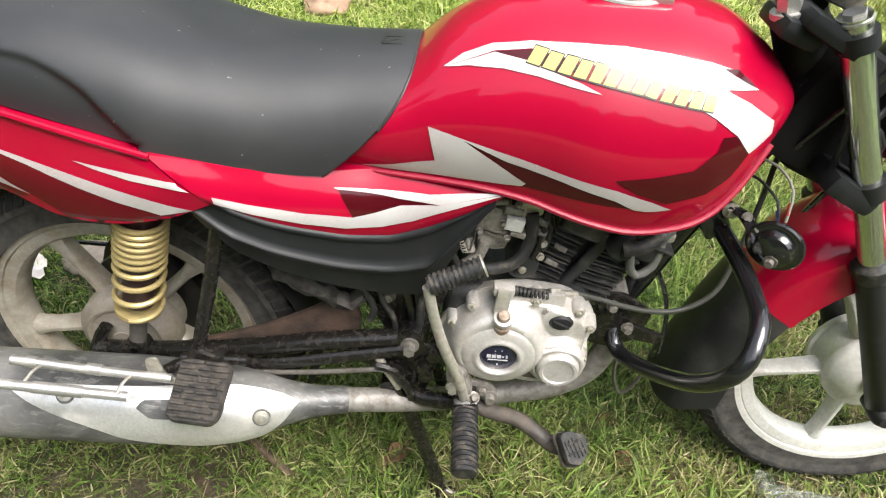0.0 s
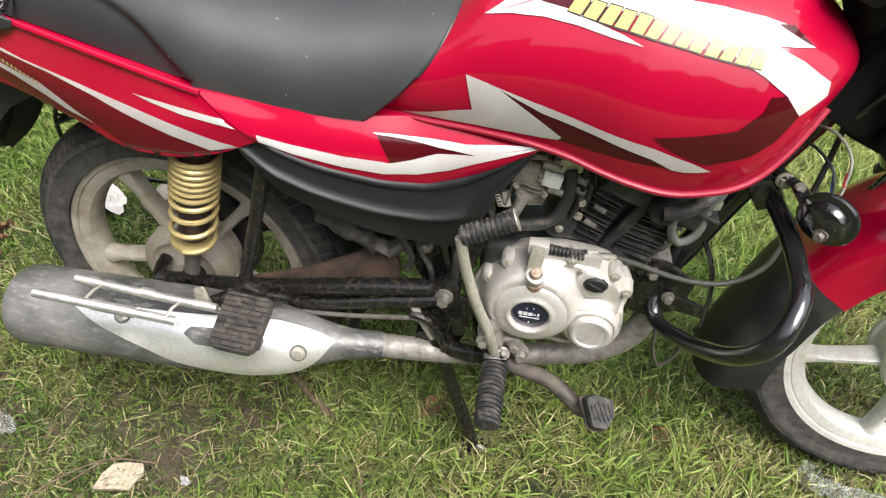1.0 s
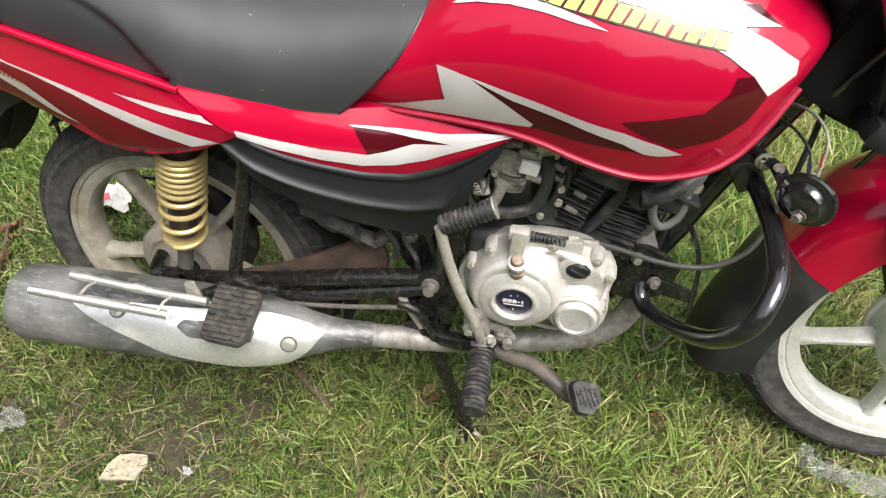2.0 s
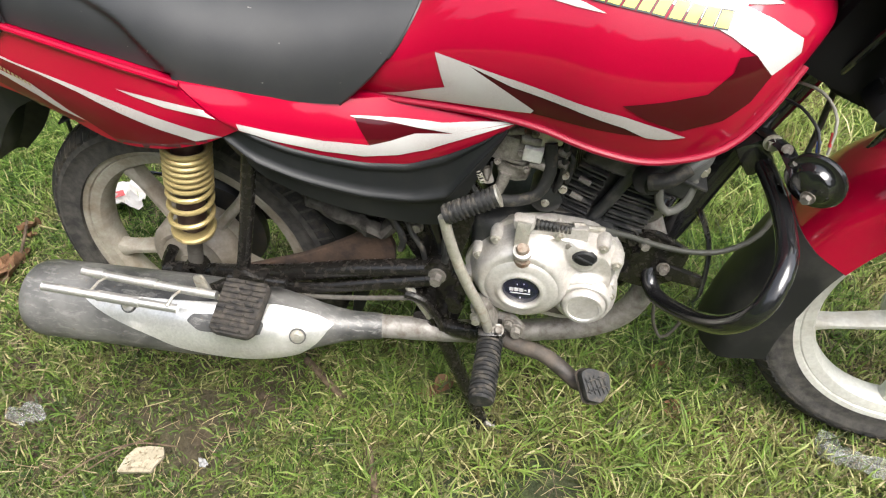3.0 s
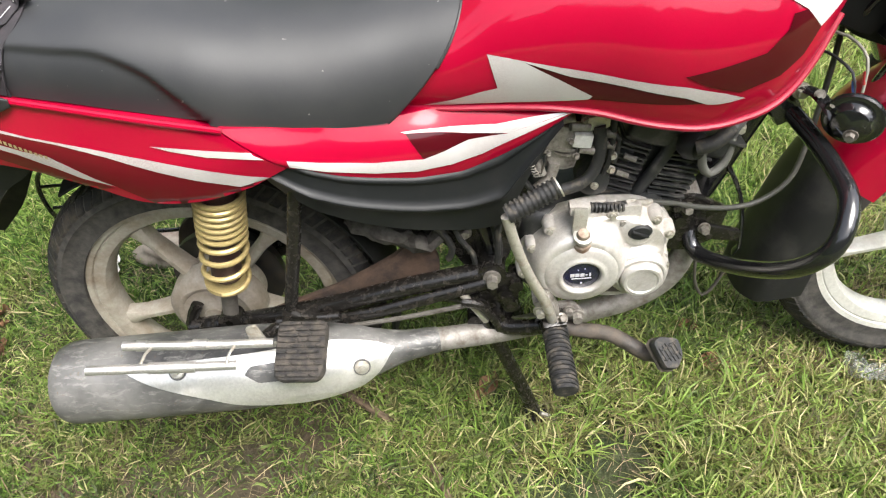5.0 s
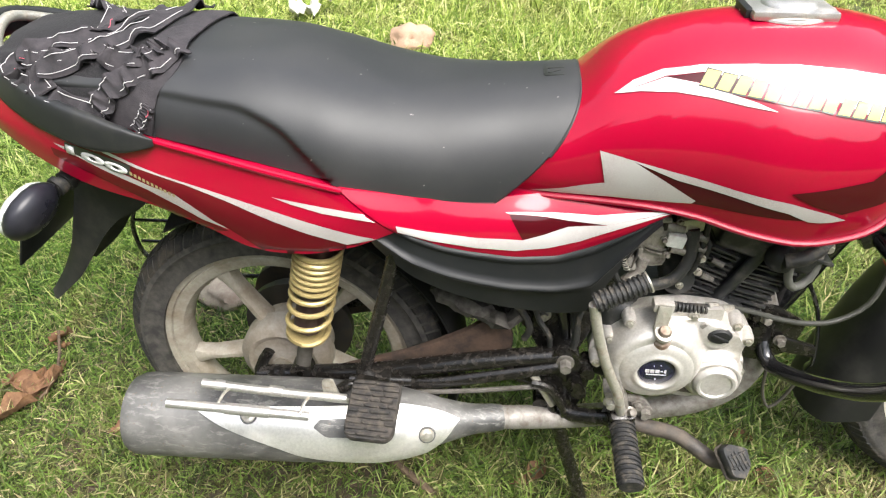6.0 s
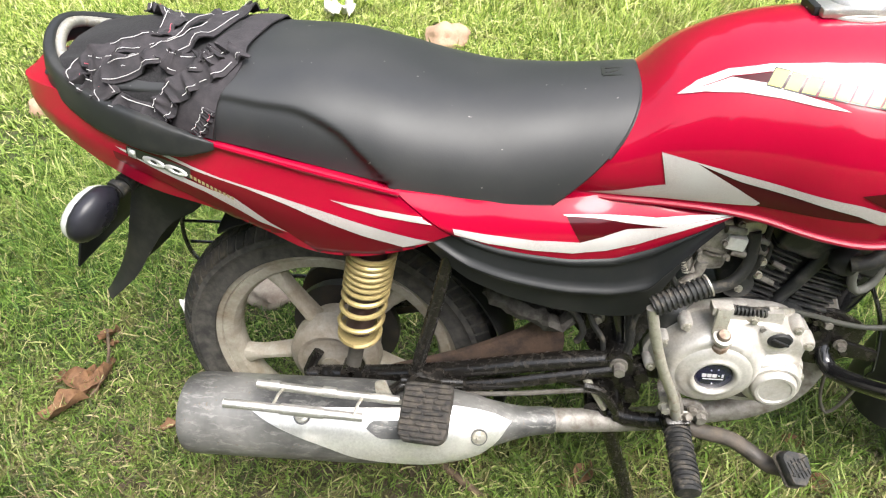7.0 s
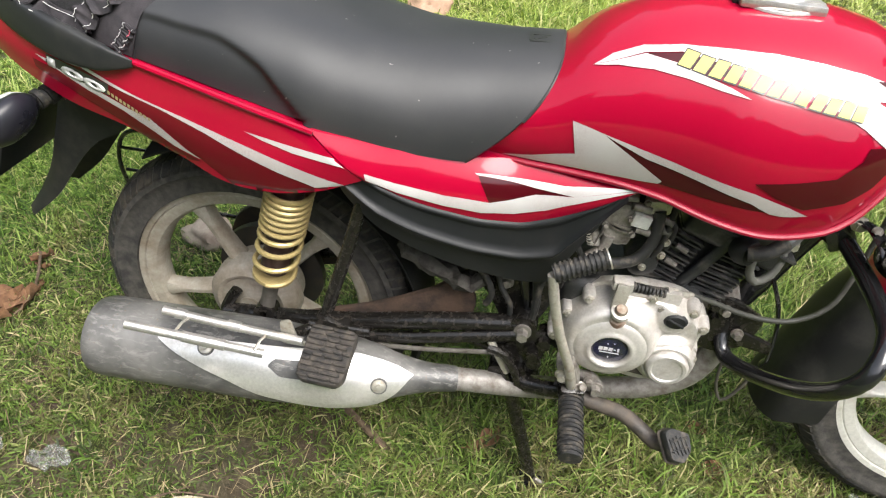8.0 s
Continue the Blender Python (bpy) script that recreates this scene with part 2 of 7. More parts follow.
def rounded(outline, radius=0.01, n=4):
    """An outline with its corners rounded."""
    out, m = [], len(outline)
    for i in range(m):
        a, b, c = (Vector(outline[(i + k) % m]) for k in (-1, 0, 1))
        r = min(radius, (a - b).length * 0.45, (c - b).length * 0.45)
        p, q = b + (a - b).normalized() * r, b + (c - b).normalized() * r
        for k in range(n + 1):
            t = k / n
            out.append(tuple((1 - t) ** 2 * p + 2 * t * (1 - t) * b + t * t * q))
    return out


def bolt(parent, at, r=0.006, h=0.006, material=None, axis=(0, -1, 0), name="bolt"):
    bm = bmesh.new()
    q = Vector(axis).to_track_quat("Z", "Y").to_matrix().to_4x4()
    bmesh.ops.create_cone(bm, cap_ends=True, segments=16, radius1=r * 1.45, radius2=r * 1.45, depth=h * 0.3, matrix=Matrix.Translation(at) @ q @ Matrix.Translation((0, 0, h * 0.15)))
    bmesh.ops.create_cone(bm, cap_ends=True, segments=6, radius1=r, radius2=r * 0.94, depth=h, matrix=Matrix.Translation(at) @ q @ Matrix.Translation((0, 0, h * 0.6)))
    return part(name, bm, material or STEEL, parent, smooth=False)


def decal(name, outline, target, material, parent, lift=0.0008, cut=0.012, label=""):
    """A thin sticker: an (x, z) outline laid from the right-hand side onto the target's surface."""
    me = target.data
    tree = BVHTree.FromPolygons([v.co for v in me.vertices], [p.vertices for p in me.polygons])
    bm = bmesh.new()
    bm.faces.new([bm.verts.new((x, -1, z)) for x, z in outline])
    bmesh.ops.triangulate(bm, faces=bm.faces[:])
    xs, zs = [p[0] for p in outline], [p[1] for p in outline]
    for lo, hi, nrm in ((min(xs), max(xs), (1, 0, 0)), (min(zs), max(zs), (0, 0, 1))):
        k = math.floor(lo / cut) + 1
        while k * cut < hi:
            co = (k * cut, 0, 0) if nrm[0] else (0, 0, k * cut)
            bmesh.ops.bisect_plane(bm, geom=bm.verts[:] + bm.edges[:] + bm.faces[:], plane_co=co, plane_no=nrm)
            k += 1
    bmesh.ops.remove_doubles(bm, verts=bm.verts[:], dist=0.0003)
    lost, fine = [], {}
    for v in bm.verts:
        hit, nrm, face, _ = tree.ray_cast(Vector((v.co.x, -1, v.co.z)), Vector((0, 1, 0)))
        if hit is None or hit.y > -0.02:
            lost.append(v)
        else:
            corners = [me.vertices[k] for k in me.polygons[face].vertices]
            share = poly_3d_calc([c.co for c in corners], hit)
            soft = sum((c.normal * w for c, w in zip(corners, share)), Vector()).normalized()
            soft = soft if soft.y < 0 else -soft
            v.co = hit + soft * lift
            fine[v] = soft
    bmesh.ops.delete(bm, geom=lost, context="VERTS")
    for f in bm.faces:
        f.normal_update()
        if f.normal.y > 0:
            f.normal_flip()
    bm.verts.index_update()
    normals = [fine[v] for v in bm.verts]
    out = bpy.data.meshes.new(name)
    bm.to_mesh(out)
    bm.free()
    out.materials.append(material)
    out.polygons.foreach_set("use_smooth", [True] * len(out.polygons))
    out.normals_split_custom_set_from_vertices(normals)
    ob = new(name, out)
    ob.parent = parent
    return tagged(ob, label)


# ---- ground ----
def ground_height(x, y):
    return 0.012 * noise.noise(Vector((x * 1.7, y * 1.7, 3.1))) + 0.006 * noise.noise(Vector((x * 6, y * 6, 1.3)))


def soil():
    m = Mat("soil", (0.12, 0.09, 0.06), 0.95)
    big, small = m.noise(1.6, 5, 0.6), m.noise(38, 6, 0.7)
    earth = m.ramp(small, (0.25, (0.022, 0.015, 0.009)), (0.55, (0.082, 0.057, 0.036)), (0.85, (0.155, 0.118, 0.078)))
    mossy = m.ramp(small, (0.25, (0.012, 0.020, 0.006)), (0.75, (0.05, 0.068, 0.02)))
    reach = m.node("VectorMath", Vector=m.place())
    reach.operation = "LENGTH"
    turf = m.ramp(m.noise(60, 6, 0.75), (0.3, (0.03, 0.055, 0.012)), (0.55, (0.11, 0.16, 0.035)), (0.8, (0.24, 0.28, 0.08)))
    near = m.mix(m.ramp(big, (0.38, 0.0), (0.62, 1.0)), earth, mossy)
    m.base(m.mix(m.node("MapRange", Value=reach.outputs["Value"], From_Min=1.6, From_Max=4.5).outputs["Result"], near, turf))
    m.bump(small, 0.9, 0.02)
    return m.m


def build_ground():
    bm = bmesh.new()
    near = [-6 + 0.06 * i for i in range(201)]
    xs = [-900, -120, -30, -12] + near + [12, 30, 120, 900]
    rows = []
    for y in xs:
        rows.append([(x, y, ground_height(x, y) - 0.004 if abs(x) < 6.1 and abs(y) < 6.1 else -0.004) for x in xs])
    grid(bm, rows)
    return tagged(part("ground", bm, soil()), "brown soil ground under short patchy grass", "ground", kind="structure")


build_ground()


def far_trees():
    m = Mat("far_trees", (0.05, 0.08, 0.03), 0.95)
    n = m.noise(0.9, 10, 0.75)
    m.base(m.ramp(n, (0.3, (0.012, 0.020, 0.008)), (0.55, (0.045, 0.075, 0.022)), (0.8, (0.11, 0.15, 0.05))))
    bm = bmesh.new()
    rows = [[], [], []]
    for k in range(181):
        a = 2 * math.pi * k / 180
        d = Vector((math.cos(a), math.sin(a), 0))
        h = 5.5 + 2.2 * noise.noise(d * 3.0) + 1.6 * noise.noise(d * 9.0) + 0.9 * noise.noise(d * 31.0)
        h *= 1.0 + 2.3 * (1.0 - max(0.0, d.x - 0.25) / 0.75) + 1.1 * noise.noise(d * 5.0 + Vector((0, 0, 5)))
        rows[0].append(d * 26 + Vector((0, 0, -0.1)))
        rows[1].append(d * 25.4 + Vector((0, 0, h * 0.6)))
        rows[2].append(d * 26.5 + Vector((0, 0, h)))
    grid(bm, rows)
    return tagged(part("backdrop", bm, m.m), "distant line of dark green trees", "backdrop", kind="structure")


far_trees()


def grass_material():
    m = Mat("grass_blade", (0.1, 0.2, 0.03), 0.55, Specular_IOR_Level=0.35)
    rnd = m.node("NewGeometry").outputs["Random Per Island"]
    green = m.ramp(rnd, (0.0, (0.020, 0.042, 0.008)), (0.35, (0.056, 0.118, 0.017)), (0.68, (0.135, 0.240, 0.036)), (0.9, (0.28, 0.37, 0.09)), (1.0, (0.52, 0.44, 0.24)))
    straw = m.ramp(rnd, (0.0, (0.10, 0.070, 0.030)), (0.25, (0.24, 0.18, 0.08)), (0.5, (0.44, 0.36, 0.17)), (0.62, (0.16, 0.25, 0.04)), (0.85, (0.28, 0.37, 0.08)), (1.0, (0.60, 0.53, 0.32)))
    patch = m.ramp(m.noise(2.9, 6, 0.7), (0.52, 0.0), (0.70, 0.9))
    under = m.node("SeparateXYZ", Vector=m.place()).outputs["Y"]
    under = m.node("MapRange", Value=under, From_Min=0.25, From_Max=-0.10, To_Max=0.62).outputs["Result"]
    patch = m.mix(1.0, patch, m.mix(1.0, under, m.ramp(m.noise(14, 4, 0.6), (0.42, 0.25), (0.62, 1.0)), "MULTIPLY"), "LIGHTEN")
    dry = m.node("MapRange", Value=m.node("SeparateXYZ", Vector=m.place()).outputs["X"], From_Min=0.05, From_Max=0.6, To_Max=0.75).outputs["Result"]
    dry = m.mix(1.0, dry, m.ramp(m.noise(7, 5, 0.65), (0.45, 0.0), (0.62, 1.0)), "MULTIPLY")
    patch = m.mix(1.0, patch, dry, "LIGHTEN")
    # far greens are paler yellow-green, with sunlit brightness put into the colour
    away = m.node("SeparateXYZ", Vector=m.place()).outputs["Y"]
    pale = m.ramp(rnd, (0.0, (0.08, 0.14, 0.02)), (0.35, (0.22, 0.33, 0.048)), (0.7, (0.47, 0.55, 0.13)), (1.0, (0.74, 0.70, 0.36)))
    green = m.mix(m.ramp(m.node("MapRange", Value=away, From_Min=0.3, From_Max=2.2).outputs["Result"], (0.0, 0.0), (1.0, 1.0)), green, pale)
    # blades turn to darker greens towards the near left of the ground
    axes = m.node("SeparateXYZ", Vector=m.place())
    near_left = m.mix(1.0, m.node("MapRange", Value=axes.outputs["X"], From_Min=0.10, From_Max=-0.55).outputs["Result"], m.node("MapRange", Value=axes.outputs["Y"], From_Min=0.0, From_Max=-0.26, To_Max=0.92).outputs["Result"], "MULTIPLY")
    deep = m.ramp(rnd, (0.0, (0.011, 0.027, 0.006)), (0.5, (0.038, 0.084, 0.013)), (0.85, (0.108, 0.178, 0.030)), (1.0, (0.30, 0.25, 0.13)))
    green, straw = m.mix(near_left, green, deep), m.mix(m.mix(1.0, near_left, (0.55, 0.55, 0.55), "MULTIPLY"), straw, deep)
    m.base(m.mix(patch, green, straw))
    m.b.inputs["Subsurface Weight"].default_value = 0.0
    out = m.t.nodes["Material Output"]
    tr = m.node("BsdfTranslucent")
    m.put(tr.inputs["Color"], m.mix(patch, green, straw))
    mx = m.node("MixShader", Fac=0.32)
    m.put(mx.inputs[1], m.b.outputs["BSDF"])
    m.put(mx.inputs[2], tr.outputs["BSDF"])
    m.put(out.inputs["Surface"], mx.outputs["Shader"])
    return m.m


def grass_field(name, label, boxes, seed, material):
    """Blades of grass in boxes (x0, x1, y0, y1, blades a square metre, length, width), thinner where the soil shows."""
    rng = np.random.default_rng(seed)
    vert_sets, count = [], 0
    for x0, x1, y0, y1, per, length, width in boxes:
        n = int((x1 - x0) * (y1 - y0) * per)
        # tufts: blades gather round random middles
        tufts = max(1, n // 9)
        tx, ty = rng.uniform(x0, x1, tufts), rng.uniform(y0, y1, tufts)
        keep = np.array([noise.noise(Vector((a * 2.6, b * 2.6, 7.7))) + 0.35 * noise.noise(Vector((a * 9, b * 9, 2.2))) for a, b in zip(tx, ty)])
        bare = sum(np.exp(-((tx - cx) ** 2 + (ty - cy) ** 2) / r ** 2) * k for cx, cy, r, k in ((-0.562, -0.282, 0.085, 1.7), (-0.742, -0.230, 0.06, 1.1), (-0.441, -0.345, 0.065, 1.1), (-0.421, -0.184, 0.06, 1.1), (-0.025, -0.290, 0.06, 0.8), (0.201, -0.220, 0.07, 0.9), (-0.232, -0.182, 0.09, 1.2), (0.12, -0.271, 0.08, 0.9), (0.466, -0.055, 0.08, 0.8), (-0.882, -0.325, 0.06, 0.5), (-0.034, -0.103, 0.09, 1.0), (-1.627, 2.207, 0.18, 1.4)))
        keep = rng.uniform(-1, 1, tufts) < 0.70 - bare * (0.7 + 0.9 * rng.random(tufts)) + np.clip((ty - 0.6) * 0.5, 0, 0.9) + keep * 1.9
        size = rng.uniform(0.6, 1.35, tufts) * np.clip(0.9 + 0.5 * np.sin(tx * 3.1 + 1.3 * np.cos(ty * 2.7)), 0.55, 1.4)
        tx, ty, size = tx[keep], ty[keep], size[keep]
        k = rng.integers(5, 13, len(tx))
        bx, by, bs = np.repeat(tx, k), np.repeat(ty, k), np.repeat(size, k)
        n = len(bx)
        bx, by = bx + rng.normal(0, 0.011, n), by + rng.normal(0, 0.011, n)
        bz = np.array([ground_height(a, b) for a, b in zip(bx, by)]) - 0.006
        yaw = rng.uniform(0, 2 * np.pi, n)
        lean, curl = rng.uniform(0.1, 1.35, n), rng.uniform(0.1, 0.75, n)
        ln = length * bs * rng.uniform(0.45, 1.35, n)
        wd = width * rng.uniform(0.4, 1.35, n)
        v = np.zeros((n, 7, 3))
        at = np.stack([bx, by, bz], 1)
        for i, w in enumerate((0.75, 1.0, 0.75, 0.0)):
            dx, dy = np.cos(yaw), np.sin(yaw)
            side = np.stack([-dy * wd * w * 0.5, dx * wd * w * 0.5, 0.25 * wd * w * np.sin(yaw * 3)], 1)
            v[:, 2 * i] = at + side
            if i < 3:
                v[:, 2 * i + 1] = at - side
            at = at + np.stack([dx * np.sin(lean), dy * np.sin(lean), np.cos(lean)], 1) * (ln / 3)[:, None]
            at[:, 2] = np.maximum(at[:, 2], bz + 0.004)
            lean, yaw = lean + curl, yaw + rng.normal(0, 0.3, n)
        vert_sets.append(v.reshape(-1, 3))
        count += n
    co = np.concatenate(vert_sets)
    base = np.arange(count)[:, None] * 7
    loops = (base + np.array([[0, 1, 3, 2, 2, 3, 5, 4, 4, 5, 6]])).reshape(-1)
    me = bpy.data.meshes.new(name)
    me.vertices.add(len(co))
    me.vertices.foreach_set("co", co.astype(np.float32).reshape(-1))
    me.loops.add(len(loops))
    me.loops.foreach_set("vertex_index", loops.astype(np.int32))
    me.polygons.add(count * 3)
    starts = (np.arange(count)[:, None] * 11 + np.array([[0, 4, 8]])).reshape(-1)
    me.polygons.foreach_set("loop_start", starts.astype(np.int32))
    me.update(calc_edges=True)
    me.materials.append(material)
    ob = new(name, me)
    return tagged(ob, label, "grass", kind="stuff")


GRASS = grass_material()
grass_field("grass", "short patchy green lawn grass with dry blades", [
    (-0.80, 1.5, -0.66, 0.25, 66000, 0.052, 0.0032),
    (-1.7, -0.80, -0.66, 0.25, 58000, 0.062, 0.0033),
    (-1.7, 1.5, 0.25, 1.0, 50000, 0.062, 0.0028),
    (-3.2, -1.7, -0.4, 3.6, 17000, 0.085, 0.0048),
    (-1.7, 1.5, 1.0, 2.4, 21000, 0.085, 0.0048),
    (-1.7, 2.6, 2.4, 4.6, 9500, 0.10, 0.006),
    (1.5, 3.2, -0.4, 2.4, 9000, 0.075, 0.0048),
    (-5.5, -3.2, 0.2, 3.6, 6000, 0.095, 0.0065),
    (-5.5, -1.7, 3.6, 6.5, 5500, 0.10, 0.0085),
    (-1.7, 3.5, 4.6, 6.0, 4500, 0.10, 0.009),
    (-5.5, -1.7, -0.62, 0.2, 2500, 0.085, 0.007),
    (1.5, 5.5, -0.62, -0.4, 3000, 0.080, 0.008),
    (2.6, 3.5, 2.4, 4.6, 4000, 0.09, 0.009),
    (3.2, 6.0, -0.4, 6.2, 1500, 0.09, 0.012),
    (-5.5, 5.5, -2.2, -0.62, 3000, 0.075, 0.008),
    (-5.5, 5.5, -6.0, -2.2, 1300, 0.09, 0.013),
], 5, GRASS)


def straw_litter():
    rng = np.random.default_rng(11)
    n = 15000
    x, y = rng.uniform(-1.7, 1.5, n), rng.uniform(-0.6, 1.2, n)
    yaw, ln, wd, tip = rng.uniform(0, 2 * np.pi, n), rng.uniform(0.012, 0.055, n), rng.uniform(0.0004, 0.0010, n), rng.uniform(-0.25, 0.45, n)
    z = np.array([ground_height(a, b) for a, b in zip(x, y)]) + rng.uniform(0.002, 0.022, n)
    dx, dy = np.cos(yaw), np.sin(yaw)
    v = np.zeros((n, 4, 3))
    for i, (f, w) in enumerate(((-0.5, 1), (-0.5, -1), (0.5, -0.7), (0.5, 0.7))):
        v[:, i, 0] = x + dx * ln * f - dy * wd * w
        v[:, i, 1] = y + dy * ln * f + dx * wd * w
        v[:, i, 2] = z + ln * f * tip
    me = bpy.data.meshes.new("dry_grass")
    me.from_pydata(v.reshape(-1, 3).tolist(), [], np.arange(n * 4).reshape(-1, 4).tolist())
    m = Mat("straw", (0.5, 0.42, 0.25), 0.7)
    m.base(m.ramp(m.node("NewGeometry").outputs["Random Per Island"], (0.0, (0.045, 0.030, 0.016)), (0.5, (0.13, 0.095, 0.048)), (0.85, (0.23, 0.18, 0.095)), (1.0, (0.40, 0.33, 0.19))))
    me.materials.append(m.m)
    return tagged(new("dry_grass", me), "dry straw-coloured grass stems lying on the lawn", "dry grass", kind="stuff")


straw_litter()


# ---- motorcycle: the thing itself ----
bike = tagged(new("motorcycle"), "red commuter motorcycle with silver stickers, leaning on grass", "motorcycle")
# it leans to its far side; its parts are laid out upright and take over this pose
LEAN = pose(0.0190, -0.0432, -0.0091, -6.04, -1.23, -0.56)
bike.matrix_world = LEAN

# fuel tank
tank_low = curve((-0.22, 0.696), (-0.1, 0.698), (0.0, 0.698), (0.068, 0.692), (0.136, 0.677), (0.2, 0.668), (0.255, 0.678), (0.298, 0.700), (0.324, 0.731), (0.347, 0.768), (0.368, 0.792), (0.388, 0.806))
tank_top = curve((-0.22, 0.745), (-0.146, 0.774), (-0.11, 0.797), (-0.087, 0.813), (-0.068, 0.829), (-0.05, 0.847), (-0.02, 0.869), (0.03, 0.890), (0.08, 0.900), (0.14, 0.904), (0.21, 0.904), (0.283, 0.893), (0.323, 0.874), (0.362, 0.843), (0.388, 0.812))
tank_wide = curve((-0.22, 0.084), (-0.18, 0.099), (-0.15, 0.108), (-0.1, 0.1185), (-0.05, 0.1255), (0.0, 0.135), (0.07, 0.148), (0.15, 0.166), (0.2, 0.169), (0.26, 0.166), (0.3, 0.152), (0.34, 0.122), (0.37, 0.082), (0.388, 0.02))


tank_full = curve((-0.2, 0.72), (-0.08, 0.80), (0.0, 0.97), (0.1, 1.0), (0.388, 0.95))


def tank_section(x, side_n=12, top_n=22):
    zb, zt, w = tank_low(x), tank_top(x), tank_wide(x)
    zc = zb + 0.34 * (zt - zb)
    full = tank_full(x)
    out = []
    for i in range(side_n):
        a = i / side_n
        k = 1 - (1 - a) ** 2 * 0.09
        out.append((x, -w * k, zb + (zc - zb) * a))
    for i in range(top_n + 1):
        a = math.pi / 2 * i / top_n
        out.append((x, -w * math.cos(a) ** full, zc + (zt - zc) * math.sin(a) ** full))
    return out + [(px, -py, pz) for px, py, pz in out[-2::-1]]


bm = bmesh.new()
xs = [-0.22 + 0.608 * (1 - (1 - i / 56) ** 1.25) for i in range(57)]
vs = grid(bm, [tank_section(x) for x in xs])
bm.faces.new(vs[0])
bm.faces.new(vs[-1][::-1])
for a, b in zip(vs, vs[1:]):
    bm.faces.new((a[0], b[0], b[-1], a[-1]))
tank = part("fuel_tank", bm, RED, bike, "glossy red fuel tank with silver and maroon stickers", angle=60)

for side in (-1, 1):
    pts = [(x, side * (tank_wide(x) * 0.91 + 0.001), tank_low(x) - 0.003) for x in [-0.18 + 0.0265 * i for i in range(21)]]
    part("tank_flange", tube(pts, 0.0055, 10, 0.012, 0.8), FLANGE_RED, tank)

# seat
seat_top = curve((-0.86, 0.868), (-0.75, 0.875), (-0.6, 0.874), (-0.55, 0.872), (-0.485, 0.868), (-0.406, 0.851), (-0.327, 0.830), (-0.247, 0.819), (-0.169, 0.820), (-0.07, 0.826))
seat_low = curve((-0.823, 0.843), (-0.716, 0.817), (-0.615, 0.788), (-0.543, 0.773), (-0.473, 0.755), (-0.403, 0.737), (-0.334, 0.721), (-0.263, 0.706), (-0.206, 0.698), (-0.17, 0.696), (-0.07, 0.70))
seat_wide = curve((-0.86, 0.095), (-0.8, 0.122), (-0.7, 0.146), (-0.6, 0.158), (-0.5, 0.163), (-0.4, 0.163), (-0.3, 0.152), (-0.2, 0.134), (-0.15, 0.125), (-0.1, 0.12), (-0.07, 0.117))
seat_crease = curve((-0.86, 0.842), (-0.60, 0.834), (-0.54, 0.826), (-0.50, 0.820), (-0.47, 0.808), (-0.44, 0.790), (-0.42, 0.769), (-0.400, 0.745), (-0.384, 0.722), (-0.36, 0.68), (-0.30, 0.58), (-0.07, 0.50))


def seat_row(u, lift=0.0):
    out = []
    for j in range(-40, 41):
        a = math.pi / 2 * (1 - abs(j) / 40)
        c, s = math.cos(a) ** 0.62, math.sin(a) ** 0.78
        front = -0.074 - 0.102 * (1 - s) ** 1.6
        x = -0.86 + u * (front + 0.86)
        w = seat_wide(x)
        zb, zt = seat_low(x), seat_top(x)
        z = zb + (zt - zb) * s
        step = min(1, max(0, (z - seat_crease(x)) / 0.013))
        step = step * step * (3 - 2 * step) * min(1.0, c ** 3 + 0.05)
        y = (w - 0.007 + 0.010 * step) * c
        out.append((x, y * (1 if j > 0 else -1), z + lift))
    return out


bm = bmesh.new()
us = [i / 220 for i in range(220)] + [0.996, 1.0]
rows = [seat_row(u) for u in us]
last = rows[-1]
rows[-1] = [(x - 0.003, y * 0.985, z - 0.004) for x, y, z in last]
rows.append([(x - 0.02, y * 0.93, z - 0.02) for x, y, z in last])
vs = grid(bm, rows)
bm.faces.new(vs[0])
for a, b in zip(vs, vs[1:]):
    bm.faces.new((a[0], b[0], b[-1], a[-1]))
seat = part("seat", bm, VINYL, bike, "long black vinyl seat with faint dust marks", angle=70)
edge = [Vector(p) + Vector((-0.002, 0, -0.002)) for p in seat_row(1.0)[10:-10]]
part("piping", sweep(bmesh.new(), edge, 0.0022, 8), plastic("seat_edge", (0.03, 0.03, 0.03), 0.3), seat, "grey moulded edge strip")


# red side panels and tail
def shell(stations, parent, name, label, side, material=None, inward=0.02, mirror_label=""):
    """A panel from stations of (x, y, z) lists from top to bottom, with edges turned inwards."""
    b = bmesh.new()
    rows = []
    for st in stations:
        p = [Vector(q) for q in st]
        first, end = p[0].copy(), p[-1].copy()
        first.y += inward
        end.y += inward
        rows.append([Vector((q.x, q.y * -side, q.z)) for q in [first] + p + [end]])
    vv = grid(b, rows)
    for r in (vv[0], vv[-1]):
        ring = [b.verts.new((v.co.x, v.co.y + side * -inward, v.co.z)) for v in r]
        for k in range(len(r) - 1):
            b.faces.new((r[k], r[k + 1], ring[k + 1], ring[k]))
    return part(name, b, material or RED, parent, label, angle=50)


def bulge(x0, x1, zt0, zb0, yt, ym, yb, crest, n=14, early=0.63):
    """Points from top to bottom of a panel with a soft crest."""
    f = curve((0.0, yt), (crest * 0.6, yt + (ym - yt) * early), (crest, ym), (min(0.98, crest + 0.12), ym + (yb - ym) * 0.12), (1.0, yb))
    return [(x0 + (x1 - x0) * k / n, -f(k / n), zt0 + (zb0 - zt0) * k / n) for k in range(n + 1)]


